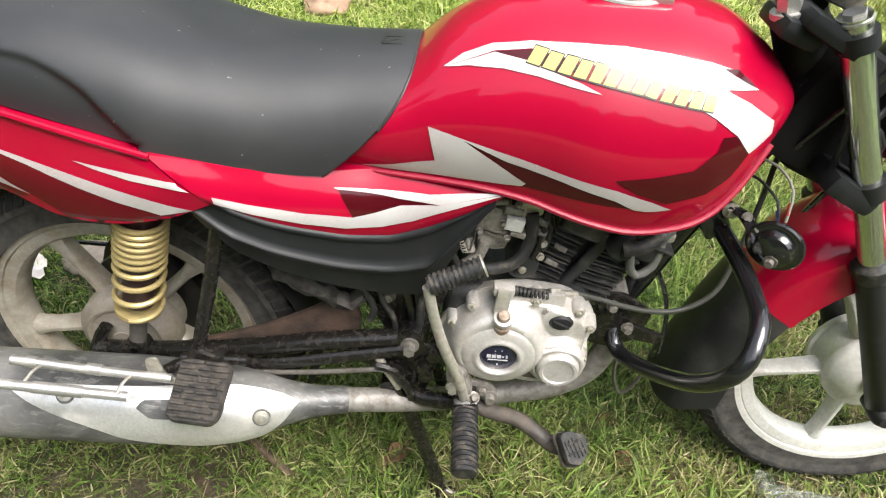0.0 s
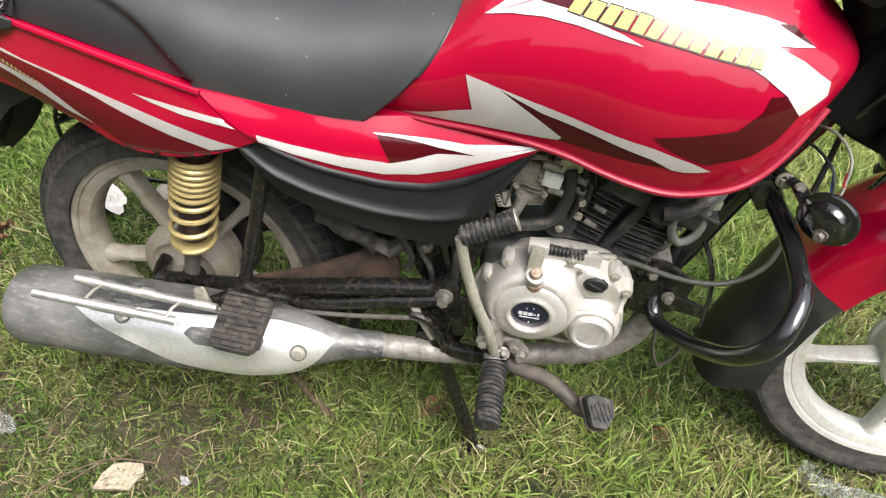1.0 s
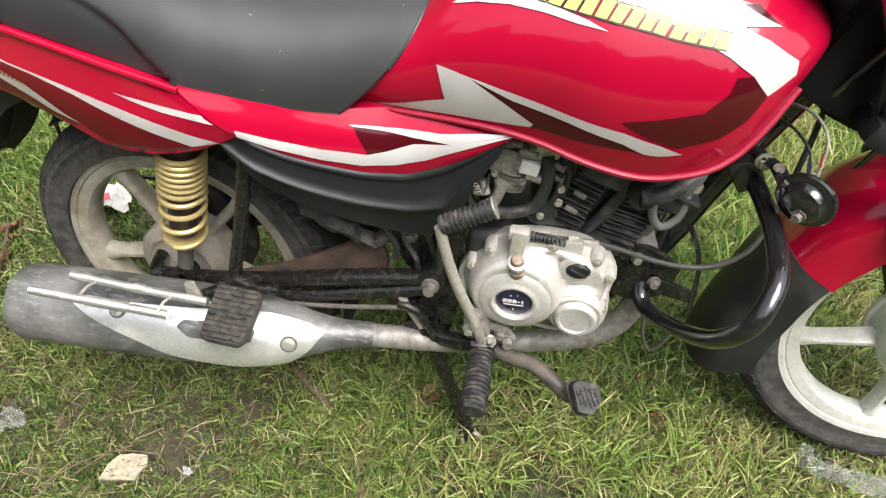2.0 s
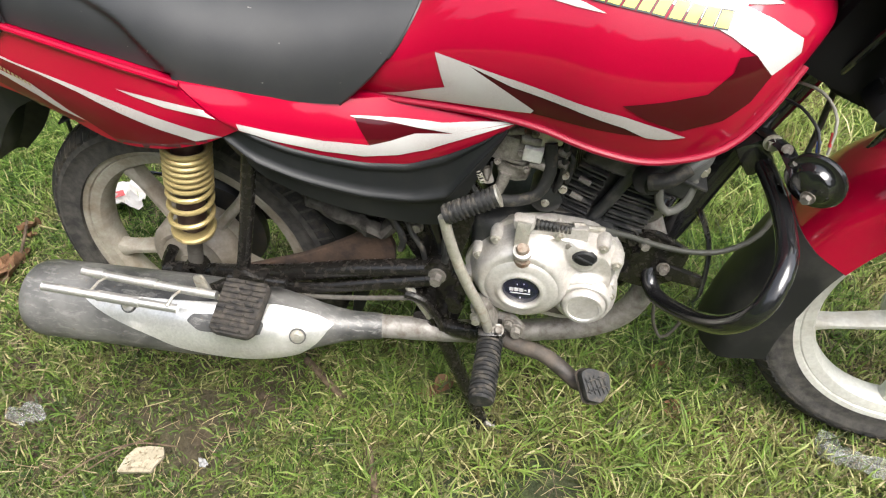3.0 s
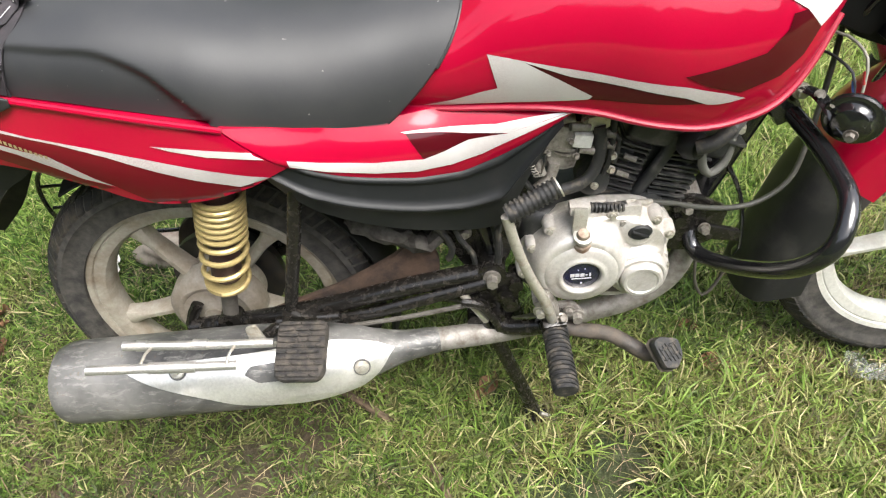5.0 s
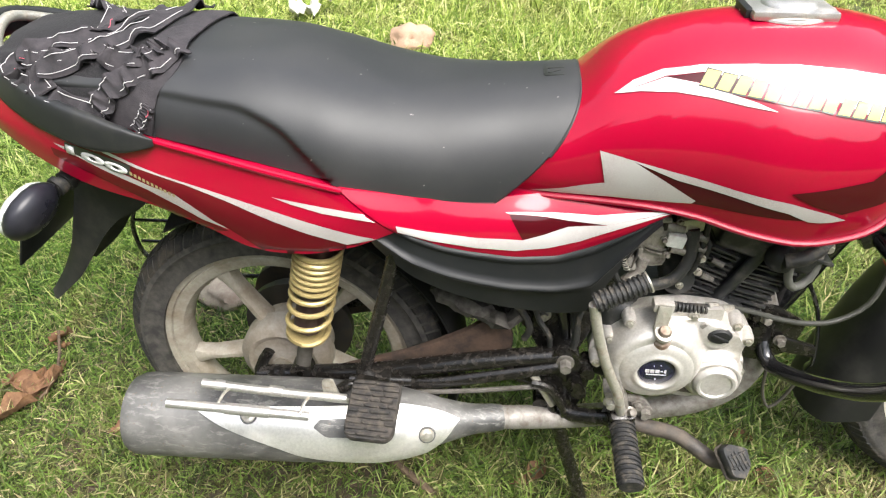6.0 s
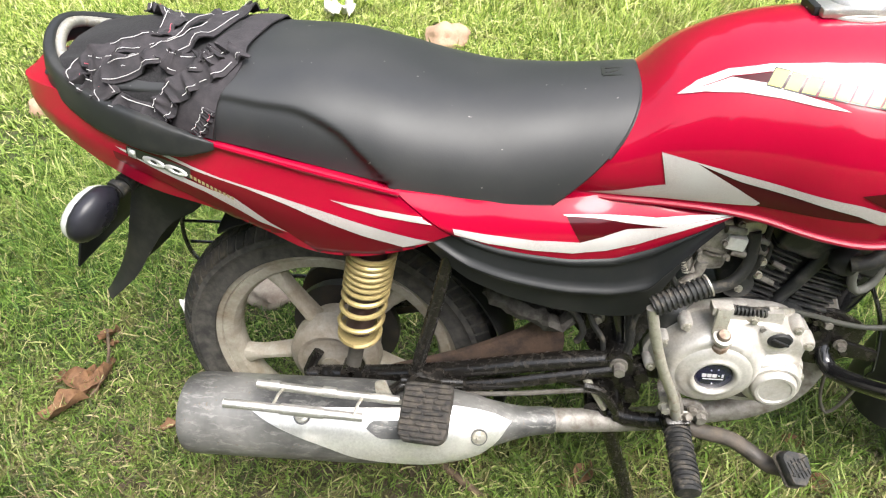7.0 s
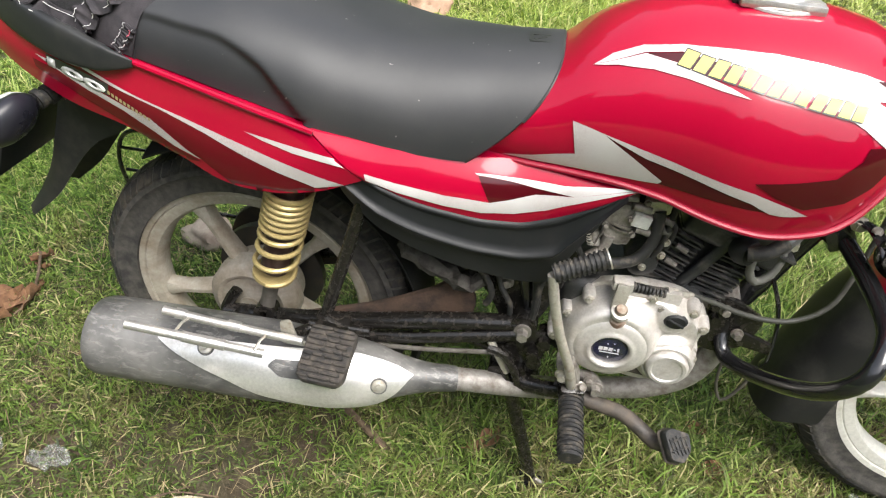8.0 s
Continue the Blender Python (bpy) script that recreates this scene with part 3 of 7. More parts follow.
front_low = curve((-0.34, 0.683), (-0.302, 0.667), (-0.241, 0.637), (-0.19, 0.621), (-0.14, 0.6105), (-0.10, 0.6095), (-0.068, 0.6175), (0.0, 0.6485), (0.044, 0.681), (0.055, 0.691))
front_high = curve((-0.375, 0.731), (-0.334, 0.723), (-0.263, 0.708), (-0.206, 0.701), (-0.15, 0.698), (-0.08, 0.698), (0.0, 0.696), (0.055, 0.6955))
tail_low = curve((-0.93, 0.806), (-0.86, 0.771), (-0.801, 0.739), (-0.717, 0.708), (-0.636, 0.690), (-0.56, 0.661), (-0.502, 0.635), (-0.465, 0.630), (-0.439, 0.630), (-0.37, 0.642), (-0.306, 0.669))
tail_high = curve((-0.93, 0.842), (-0.82, 0.836), (-0.73, 0.813), (-0.666, 0.798), (-0.614, 0.786), (-0.542, 0.770), (-0.471, 0.753), (-0.401, 0.735), (-0.36, 0.724))
tail_wide = curve((-0.93, 0), (-0.925, 0.05), (-0.905, 0.08), (-0.88, 0.098), (-0.85, 0.114), (-0.78, 0.138), (-0.736, 0.15), (-0.66, 0.162), (-0.57, 0.173), (-0.43, 0.181), (-0.3, 0.178))
panel_wide = curve((-0.30, 0.178), (-0.03, 0.132), (0.055, 0.132))
panel_top = curve((-0.375, 0.171), (-0.32, 0.160), (-0.263, 0.149), (-0.2, 0.132), (-0.1, 0.107), (0.055, 0.112))
panels = {}
for side in (-1, 1):
    st = []
    for i in range(46):
        u = i / 45
        xt, xb = -0.375 + (0.055 + 0.375) * u, -0.304 + (0.055 + 0.304) * u
        st.append(bulge(xt, xb, front_high(xt), front_low(xb), panel_top(xt), panel_wide(xb), panel_wide(xb) - 0.006, 0.66, 20, 0.86))
    panels["front", side] = shell(st, bike, "side_panel", "glossy red side panel with silver flash stickers", -side, None, 0.05)
    st = []
    for i in range(60):
        u = i / 59
        xt, xb = -0.930 + (-0.378 + 0.930) * u, -0.930 + (-0.307 + 0.930) * u
        wt, wb = tail_wide(xt), tail_wide(xb)
        st.append(bulge(xt, xb, tail_high(xt), tail_low(xb), wt * 0.95, wb, wb * 0.965, 0.58))
    panels["tail", side] = shell(st, bike, "tail_panel", "glossy red tail panel with silver and maroon stickers", -side)
bm = bmesh.new()
rows = []
for i in range(19):
    x = -0.928 + 0.018 * i
    w = tail_wide(x) * 0.95 - 0.004
    rows.append([(x, w * (k / 8 - 1), tail_high(x) + 0.004 * math.sin(math.pi * k / 16)) for k in range(17)])
grid(bm, rows)
part("tail_deck", bm, RED, bike, "red deck between the tail panels")

for side in (-1, 1):
    lip = [(x, side * (tail_wide(x) * 0.95 + 0.002), tail_high(x) + 0.002) for x in [-0.64 + 0.0225 * k for k in range(13)]]
    part("panel_lip", tube(lip, 0.0042, 8), RED, panels["tail", -side])

# black side covers under the panels
cover_low = curve((-0.357, 0.655), (-0.337, 0.630), (-0.292, 0.596), (-0.223, 0.552), (-0.142, 0.519), (-0.077, 0.507), (-0.045, 0.511), (-0.026, 0.548), (0.0, 0.602), (0.036, 0.668))
for side in (-1, 1):
    st = []
    for i in range(50):
        x = -0.357 + 0.393 * i / 49
        zt, zb = front_low(x) + 0.008, min(cover_low(x), front_low(x) - 0.002)
        n, row = 44, []
        f = curve((0.0, 0.121), (0.05, 0.130), (0.10, 0.1315), (0.15, 0.1285), (0.38, 0.1305), (0.47, 0.1345), (0.51, 0.1385), (0.535, 0.1385), (0.575, 0.132), (0.66, 0.1275), (1.0, 0.122))
        for k in range(n + 1):
            row.append((x, -f(k / n) - panel_wide(x) + 0.132 + 0.02 * max(0, (-0.285 - x) / 0.07), zt + (zb - zt) * k / n))
        st.append(row)
    shell(st, bike, "side_cover", "matt black plastic side cover with a moulded ridge", -side, BLACK_PLASTIC, 0.03)


# ---- wheels ----
def wheel(name, label, centre, spoke_angles, paint_mat, wide, radius, drum_r, slim=1.0, tilt=0.0):
    """An alloy wheel with five spokes, its tyre, blocks of tread and the hub with its brake drum."""
    m = pose(*centre, tilt, 0, 0) @ Matrix.Diagonal((1.03, 1, 1.03, 1))
    hw = 0.028
    prof = [(0.186, hw - 0.010), (0.190, hw - 0.004), (0.197, hw - 0.002), (0.206, hw - 0.001), (0.2085, hw - 0.003), (0.2105, hw + 0.001), (0.219, hw + 0.002), (0.222, hw), (0.222, hw - 0.006), (0.214, hw - 0.010)]
    prof = prof + [(r, -h) for r, h in prof[::-1]] + [(0.183, -0.012), (0.183, 0.012), prof[0]]
    rim = part(name, lathe(prof, 72, m), paint_mat, bike, label, angle=30)
    for a in spoke_angles:
        b = bmesh.new()
        rows = []
        for i in range(9):
            t = i / 8
            r = 0.045 + t * 0.146
            half = (0.0135 - 0.004 * math.sin(math.pi * min(1, t * 0.85))) * slim + 0.010 * max(0, t - 0.8) * 5 * slim ** 2
            dep = 0.020 - 0.006 * t
            row = []
            for px, py in ((-1, 0.3), (-0.78, -0.75), (-0.35, -1.0), (0.35, -1.0), (0.78, -0.75), (1, 0.3), (0.8, 1), (-0.8, 1)):
                row.append((r, half * px, py * dep - 0.004))
            rows.append(row)
        rot = Matrix.Rotation(-radians(a), 4, "Y")
        vv = grid(b, [[m @ rot @ Vector((p, d, q)) for p, q, d in row] for row in rows], True)
        part("spoke", b, paint_mat, rim, angle=40)
    # tyre: carcass and tread blocks
    bot, h = 0.2195, radius - 0.2195
    tp = []
    for k in range(25):
        w = math.pi * (k / 24)
        tp.append((bot + h * (math.sin(w) ** 0.72 if 0 < k < 24 else 0), wide / 2 * math.cos(w) * (1.0 if 0.12 < k / 24 < 0.88 else 0.8)))
    tyre = part("tyre", lathe(tp + [tp[0]], 96, m), TYRE, rim, "dusty black rubber tyre", angle=60)
    b = bmesh.new()
    n = 84
    for k in range(n):
        w0 = 2 * math.pi * k / n
        for half in (-1, 1):
            for c0, c1, lagged in ((0.03, 0.30, 0.0), (0.34, 0.62, 0.5)):
                pts = []
                for c, dw in ((c0, 0), (c1, 0), (c1, 0.058), (c0, 0.058)):
                    ang = math.pi / 2 * (1 - c)
                    lift = 0.0022
                    r = bot + (h + lift) * math.sin(ang) ** 0.72
                    y = half * (wide / 2 + 0.002) * math.cos(ang)
                    w = w0 + dw + c * 0.11 + lagged * 0.02
                    pts.append((r, y, w))
                top = [b.verts.new(m @ Vector((r * math.cos(w), y, r * math.sin(w)))) for r, y, w in pts]
                low = [b.verts.new(m @ Vector(((r - 0.008) * math.cos(w), y * 0.97, (r - 0.008) * math.sin(w)))) for r, y, w in pts]
                b.faces.new(top)
                for q in range(4):
                    b.faces.new((top[q], low[q], low[(q + 1) % 4], top[(q + 1) % 4]))
    part("tread", b, TREAD, tyre, "worn black tread blocks", smooth=False)
    hub = [(0.0, 0.060), (0.018, 0.060), (0.020, 0.050), (0.030, 0.048), (0.034, 0.040), (drum_r - 0.014, 0.034), (drum_r, 0.026), (drum_r, -0.030), (drum_r - 0.02, -0.04), (0.03, -0.05), (0, -0.05)]
    part("hub", lathe(hub, 48, m), paint_mat, rim, "cast hub with brake drum", angle=30)
    return rim


REAR, FRONT = (-0.552, -0.006, 0.300), (0.7275, 0.043, 0.289)
wheel("rear_wheel", "grey five-spoke alloy wheel, dusty", REAR, (47, 119, 191, 263, 335), ALLOY_GREY, 0.092, 0.284, 0.070)
wheel("front_wheel", "pale silver five-spoke alloy wheel", FRONT, (47, 119, 191, 263, 335), ALLOY_WHITE, 0.078, 0.284, 0.060, 0.80, -3.7)

# muffler: a can with a tapered nose, a heat shield over it, then the pipe
can = [Vector(p) for p in ((-0.745, -0.205, 0.318), (-0.70, -0.203, 0.318), (-0.55, -0.198, 0.318), (-0.40, -0.190, 0.316), (-0.30, -0.178, 0.311), (-0.25, -0.168, 0.306), (-0.20, -0.155, 0.300), (-0.16, -0.145, 0.296))]
can_r = curve((0.0, 0.061), (0.04, 0.066), (0.45, 0.066), (0.62, 0.061), (0.74, 0.052), (0.84, 0.036), (0.93, 0.024), (1.0, 0.021))
line = spline(can, 0.012)
muffler = part("muffler", sweep(bmesh.new(), line, can_r, 36), MUFFLER, bike, "scratched dark grey muffler can", angle=60)

# ---- stickers on the tank and panels ----
def sticker(name, outline, target, material, lift=0.0008, label=""):
    return decal(name, outline, target, material, target, lift + 0.0006, 0.006, label)


sticker("upper_flash", [(-0.039, 0.830), (-0.018, 0.845), (0.014, 0.859), (0.057, 0.867), (0.113, 0.871), (0.157, 0.872), (0.210, 0.869), (0.252, 0.864), (0.278, 0.858), (0.308, 0.840), (0.267, 0.843), (0.298, 0.830), (0.333, 0.809), (0.334, 0.795), (0.308, 0.778), (0.288, 0.800), (0.261, 0.817), (0.230, 0.831), (0.196, 0.843), (0.143, 0.854), (0.091, 0.860), (0.057, 0.861), (0.018, 0.854)], tank, SILVER_STICKER)
sticker("leaf_flash", [(-0.039, 0.830), (0.018, 0.853), (0.054, 0.851), (0.085, 0.844), (0.115, 0.838), (0.137, 0.831), (0.104, 0.834), (0.067, 0.839), (0.029, 0.841), (-0.010, 0.837)], tank, SILVER_STICKER)
sticker("dark_slash", [(0.018, 0.8535), (0.057, 0.8605), (0.091, 0.8595), (0.121, 0.849), (0.085, 0.8445), (0.054, 0.8515)], tank, MAROON, 0.0)
sticker("dark_notch", [(0.266, 0.859), (0.282, 0.858), (0.306, 0.841)], tank, MAROON, 0.0014)
sticker("dark_crescent", [(0.165, 0.742), (0.211, 0.752), (0.248, 0.762), (0.269, 0.785), (0.272, 0.799), (0.288, 0.800), (0.308, 0.778), (0.293, 0.750), (0.270, 0.731), (0.229, 0.716), (0.194, 0.727)], tank, MAROON)
sticker("lower_flash", [(-0.052, 0.770), (-0.025, 0.765), (-0.011, 0.761), (0.029, 0.738), (0.068, 0.714), (0.064, 0.709), (0.041, 0.7065), (-0.002, 0.7045), (-0.054, 0.703), (-0.1, 0.7025), (-0.135, 0.702), (-0.097, 0.711), (-0.066, 0.7205), (-0.042, 0.7265), (-0.035, 0.7295), (-0.032, 0.734), (-0.0335, 0.740), (-0.042, 0.753)], tank, SILVER_STICKER)
sticker("lower_streak", [(-0.025, 0.765), (0.042, 0.752), (0.108, 0.739), (0.170, 0.729), (0.213, 0.717), (0.237, 0.7075), (0.222, 0.704), (0.209, 0.7025), (0.195, 0.7035), (0.171, 0.714), (0.108, 0.729), (0.042, 0.742), (-0.011, 0.761)], tank, SILVER_STICKER, 0.0012)
sticker("dark_wedge", [(-0.011, 0.761), (0.042, 0.742), (0.108, 0.729), (0.171, 0.714), (0.192, 0.704), (0.166, 0.704), (0.122, 0.706), (0.060, 0.7085), (0.020, 0.738)], tank, MAROON, 0.0)

# the name on the tank: plain slanted shapes, black below and yellow above
def grown(outline, k):
    cx, cz = sum(p[0] for p in outline) / len(outline), sum(p[1] for p in outline) / len(outline)
    out = []
    for i, (x, z) in enumerate(outline):
        d = Vector((x - cx, (z - cz) * 1.6))
        d = d.normalized() * k if d.length else d
        out.append((x + d.x, z + d.y * 0.7))
    return out


name_base = ((0.052, 0.8497), (0.086, 0.8453), (0.1194, 0.8421), (0.150, 0.8382), (0.1805, 0.8341), (0.196, 0.8312), (0.2267, 0.8271), (0.257, 0.8232))
name_top = ((0.061, 0.8636), (0.0956, 0.8599), (0.1272, 0.8574), (0.1595, 0.8526), (0.1882, 0.848), (0.2036, 0.8453), (0.2331, 0.8407), (0.2605, 0.8372))


def name_at(k, u, v):
    """A point in the slanted cell k of the name, u across and v up."""
    low = [p + (q - p) * u for p, q in zip(name_base[k], name_base[k + 1])]
    high = [p + (q - p) * u for p, q in zip(name_top[k], name_top[k + 1])]
    return tuple(p + (q - p) * v for p, q in zip(low, high))


for k in range(7):
    for u0, u1, v0, v1 in ((0.05, 0.80, 0.0, 1.0),) if k == 4 else ((0.04, 0.44, 0.0, 1.0), (0.54, 0.93, 0.0, 0.96)):
        shape = [name_at(k, u0, v1), name_at(k, u1, v1), name_at(k, u1, v0), name_at(k, u0, v0)]
        sticker("name_outline", grown(shape, 0.0022), tank, BLACK_STICKER, 0.0012)
        sticker("name_shape", shape, tank, YELLOW_STICKER, 0.0019, "pale yellow slanted sticker shape")

tail_r, side_r = panels["tail", 1], panels["front", 1]
sticker("tail_stripe", [(-0.716, 0.7803), (-0.6786, 0.7687), (-0.6424, 0.7543), (-0.6084, 0.7427), (-0.5384, 0.723), (-0.4671, 0.7017), (-0.4257, 0.6884), (-0.3838, 0.6749), (-0.3521, 0.6644), (-0.3306, 0.6587), (-0.3708, 0.6495), (-0.3857, 0.6557), (-0.4202, 0.6676), (-0.469, 0.6881), (-0.5175, 0.7091), (-0.5735, 0.7298), (-0.6395, 0.7492), (-0.6806, 0.7649)], tail_r, SILVER_STICKER)
sticker("tail_low_stripe", [(-0.7554, 0.7734), (-0.7229, 0.7655), (-0.6728, 0.7443), (-0.621, 0.7237), (-0.5919, 0.7158), (-0.5773, 0.7039), (-0.5479, 0.6787), (-0.527, 0.6658), (-0.5641, 0.6786), (-0.5899, 0.6961), (-0.6307, 0.7188), (-0.6806, 0.7385), (-0.7258, 0.7593)], tail_r, SILVER_STICKER)
sticker("tail_thin_stripe", [(-0.4605, 0.7191), (-0.395, 0.7068), (-0.3465, 0.6991), (-0.3325, 0.6953), (-0.3297, 0.6868), (-0.3474, 0.6906), (-0.3969, 0.6984), (-0.4368, 0.71)], tail_r, SILVER_STICKER)
# maroon print, run down to the bottom edge to darken the shaded part too
sticker("tail_dark_band", [(-0.717, 0.7756), (-0.6806, 0.7644), (-0.6395, 0.7487), (-0.5735, 0.7293), (-0.5175, 0.7087), (-0.469, 0.6876), (-0.4202, 0.6671), (-0.3857, 0.6552), (-0.3708, 0.649), (-0.3306, 0.6582), (-0.3381, 0.6465), (-0.3848, 0.628), (-0.4174, 0.6235), (-0.452, 0.6237), (-0.488, 0.6326), (-0.527, 0.6654), (-0.5479, 0.6792), (-0.5773, 0.7044), (-0.5919, 0.7163), (-0.621, 0.7241), (-0.6728, 0.7448), (-0.7229, 0.766)], tail_r, DEEP_RED, 0.0)
# shade on the down-turned lower tail, laid on as a dark red strip
sticker("tail_under_shade", [(-0.7605, 0.7666), (-0.7258, 0.7583), (-0.6806, 0.7375), (-0.6307, 0.7178), (-0.5899, 0.6952), (-0.5641, 0.6776), (-0.5289, 0.663), (-0.5641, 0.6588), (-0.6395, 0.6988), (-0.7101, 0.7331), (-0.7605, 0.7543)], tail_r, DEEP_RED)
sticker("panel_zigzag", [(-0.304, 0.681), (-0.265, 0.669), (-0.20, 0.653), (-0.141, 0.645), (-0.114, 0.651), (-0.082, 0.662), (-0.031, 0.666), (0.046, 0.688), (0.040, 0.6855), (0.010, 0.673), (-0.042, 0.6515), (-0.066, 0.641), (-0.106, 0.631), (-0.150, 0.6290), (-0.2025, 0.6385), (-0.261, 0.656), (-0.302, 0.673)], side_r, SILVER_STICKER, 0.0014)
sticker("panel_streak", [(-0.166, 0.6815), (-0.118, 0.678), (-0.046, 0.677), (0.046, 0.6885), (-0.031, 0.666), (-0.081, 0.6695), (-0.16, 0.679)], side_r, SILVER_STICKER, 0.0014)
sticker("panel_dark_wedge", [(-0.160, 0.6785), (-0.081, 0.669), (-0.031, 0.666), (-0.082, 0.6615), (-0.114, 0.650), (-0.141, 0.6445), (-0.150, 0.661)], side_r, MAROON, 0.0)

# the number 100 on the tail, raised chrome figures
def figures(text, low_left, low_right, high, target):
    """Raised figures laid on a panel: from the left end of their foot to its right end, and as tall as high."""
    font = bpy.data.curves.new("figures", "FONT")
    font.body, font.size, font.offset, font.resolution_u = text, 1.0, 0.035, 3
    flat = new("figures", font)
    bpy.context.view_layer.update()
    me = bpy.data.meshes.new_from_object(flat.evaluated_get(bpy.context.evaluated_depsgraph_get()))
    bpy.data.objects.remove(flat)
    bpy.data.curves.remove(font)
    tree = BVHTree.FromPolygons([v.co for v in target.data.vertices], [p.vertices for p in target.data.polygons])
    b = bmesh.new()
    b.from_mesh(me)
    bpy.data.meshes.remove(me)
    u0, u1 = min(v.co.x for v in b.verts), max(v.co.x for v in b.verts)
    v0, v1 = min(v.co.y for v in b.verts), max(v.co.y for v in b.verts)
    for v in b.verts:
        u, w = (v.co.x - u0) / (u1 - u0), (v.co.y - v0) / (v1 - v0)
        x = low_left[0] + (low_right[0] - low_left[0]) * u + high[0] * w
        z = low_left[1] + (low_right[1] - low_left[1]) * u + high[1] * w
        hit = tree.ray_cast(Vector((x, -1, z)), Vector((0, 1, 0)))[0]
        v.co = Vector((x, (hit.y if hit else -0.15) - 0.0038, z))
    side = bmesh.ops.extrude_face_region(b, geom=b.faces[:])
    bmesh.ops.translate(b, vec=(0, 0.0032, 0), verts=[q for q in side["geom"] if isinstance(q, bmesh.types.BMVert)])
    return part("model_figure", b, Mat("silver_figure", (0.66, 0.66, 0.64), 0.3, 0.3).m, target, "raised silver figures reading 100", smooth=False)


sticker("figure_ground", [(-0.739, 0.765), (-0.736, 0.776), (-0.646, 0.7515), (-0.648, 0.737)], tail_r, BLACK_STICKER, 0.0012)
figures("100", (-0.735, 0.7628), (-0.6515, 0.7382), (0.0005, 0.0105), tail_r)
for k in range(11):
    x, z = -0.649 + 0.0054 * k, 0.7395 - 0.0026 * k
    sticker("script_mark", [(x, z), (x + 0.0036, z - 0.0018), (x + 0.0042, z + 0.003), (x + 0.0008, z + 0.0045)], tail_r, Mat("script_gold", (0.30, 0.25, 0.12), 0.4).m if k == 0 else bpy.data.materials["script_gold"], 0.0015)

# ---- tank details ----
cap = part("fuel_cap", block((0.100, 0.075, 0.012), pose(0.168, 0, 0.906, 0, 1, 0), 0.005), CHROME, tank, "chrome flip-up fuel filler cap")
bm = lathe([(0.0, 0.010), (0.026, 0.010), (0.032, 0.006), (0.034, 0.0)], 32, pose(0.168, 0, 0.908, 0, 0, 0) @ pose(0, 0, 0, -90, 0, 0))
part("cap_disc", bm, CHROME, cap)
part("cap_hinge", block((0.012, 0.05, 0.012), pose(0.118, 0, 0.906), 0.003), BLACK_PLASTIC, cap)
part("cap_rim", tube([(0.115 + 0.053 * (1 - math.cos(a)) , 0.041 * math.sin(a), 0.9045 - 0.02 * math.sin(a) ** 2 * 0.25) for a in [2 * math.pi * k / 32 for k in range(33)]], 0.0035, 8), CHROME, cap)

# moulded mark near the seat's nose
for k, (dx, dy, rot, ln) in enumerate(((0, 0.013, 0, 0.020), (0, -0.013, 0, 0.020), (0.012, 0.0, 90, 0.016), (-0.012, 0.0, 90, 0.016), (0.0, 0.0, 35, 0.014))):
    part("seat_mark", block((ln * 1.3, 0.0045, 0.0022), pose(-0.108 + dx, 0.0 + dy, seat_top(-0.108) - 0.0004, 0, -2, rot)), BLACK_STICKER, seat, smooth=False)

# ---- grab rail and tail ----
rail_r = [(-0.604, -0.167, 0.786), (-0.628, -0.170, 0.789), (-0.664, -0.166, 0.793), (-0.722, -0.154, 0.805), (-0.782, -0.133, 0.823), (-0.837, -0.100, 0.846), (-0.869, -0.058, 0.868), (-0.882, 0.000, 0.883)]
rail_pts = rail_r + [(x, -y, z) for x, y, z in rail_r[-2::-1]]
rail_r_f = curve((0.0, 0.004), (0.05, 0.015), (0.12, 0.021), (0.3, 0.020), (0.5, 0.0165), (0.7, 0.020), (0.88, 0.021), (0.95, 0.015), (1.0, 0.004))
bm = bmesh.new()
rows = []
rail_line = spline(rail_pts, 0.010)
for i, p in enumerate(rail_line):
    d = (rail_line[min(i + 1, len(rail_line) - 1)] - rail_line[max(i - 1, 0)]).normalized()
    up = Vector((0.25, 0, 1))
    up = (up - d * up.dot(d)).normalized()
    out = up.cross(d)
    k = rail_r_f(i / (len(rail_line) - 1))
    row = []
    for j in range(24):
        w = 2 * math.pi * j / 24
        c, s = math.cos(w), math.sin(w)
        row.append(p + out * (0.46 * k * abs(c) ** 0.55 * (1 if c > 0 else -1)) + up * (1.18 * k * abs(s) ** 0.55 * (1 if s > 0 else -1)))
    rows.append(row)
vs = grid(bm, rows, True)
bm.faces.new(vs[0])
bm.faces.new(vs[-1][::-1])
rail = part("grab_rail", bm, plastic("satin_black_rail", (0.020, 0.021, 0.022), 0.36), bike, "satin black grab rail round the tail", angle=50)
inner = [(x + (0.013 if abs(y) < 0.11 else 0.0), y * 0.90, z + 0.007) for x, y, z in rail_pts[4:-4]]
part("rail_inlay", sweep(bmesh.new(), spline(inner, 0.012), 0.0075, 12, True, 1.0, (0.25, 0, 1)), STEEL, rail, "bright inner face of the rail")

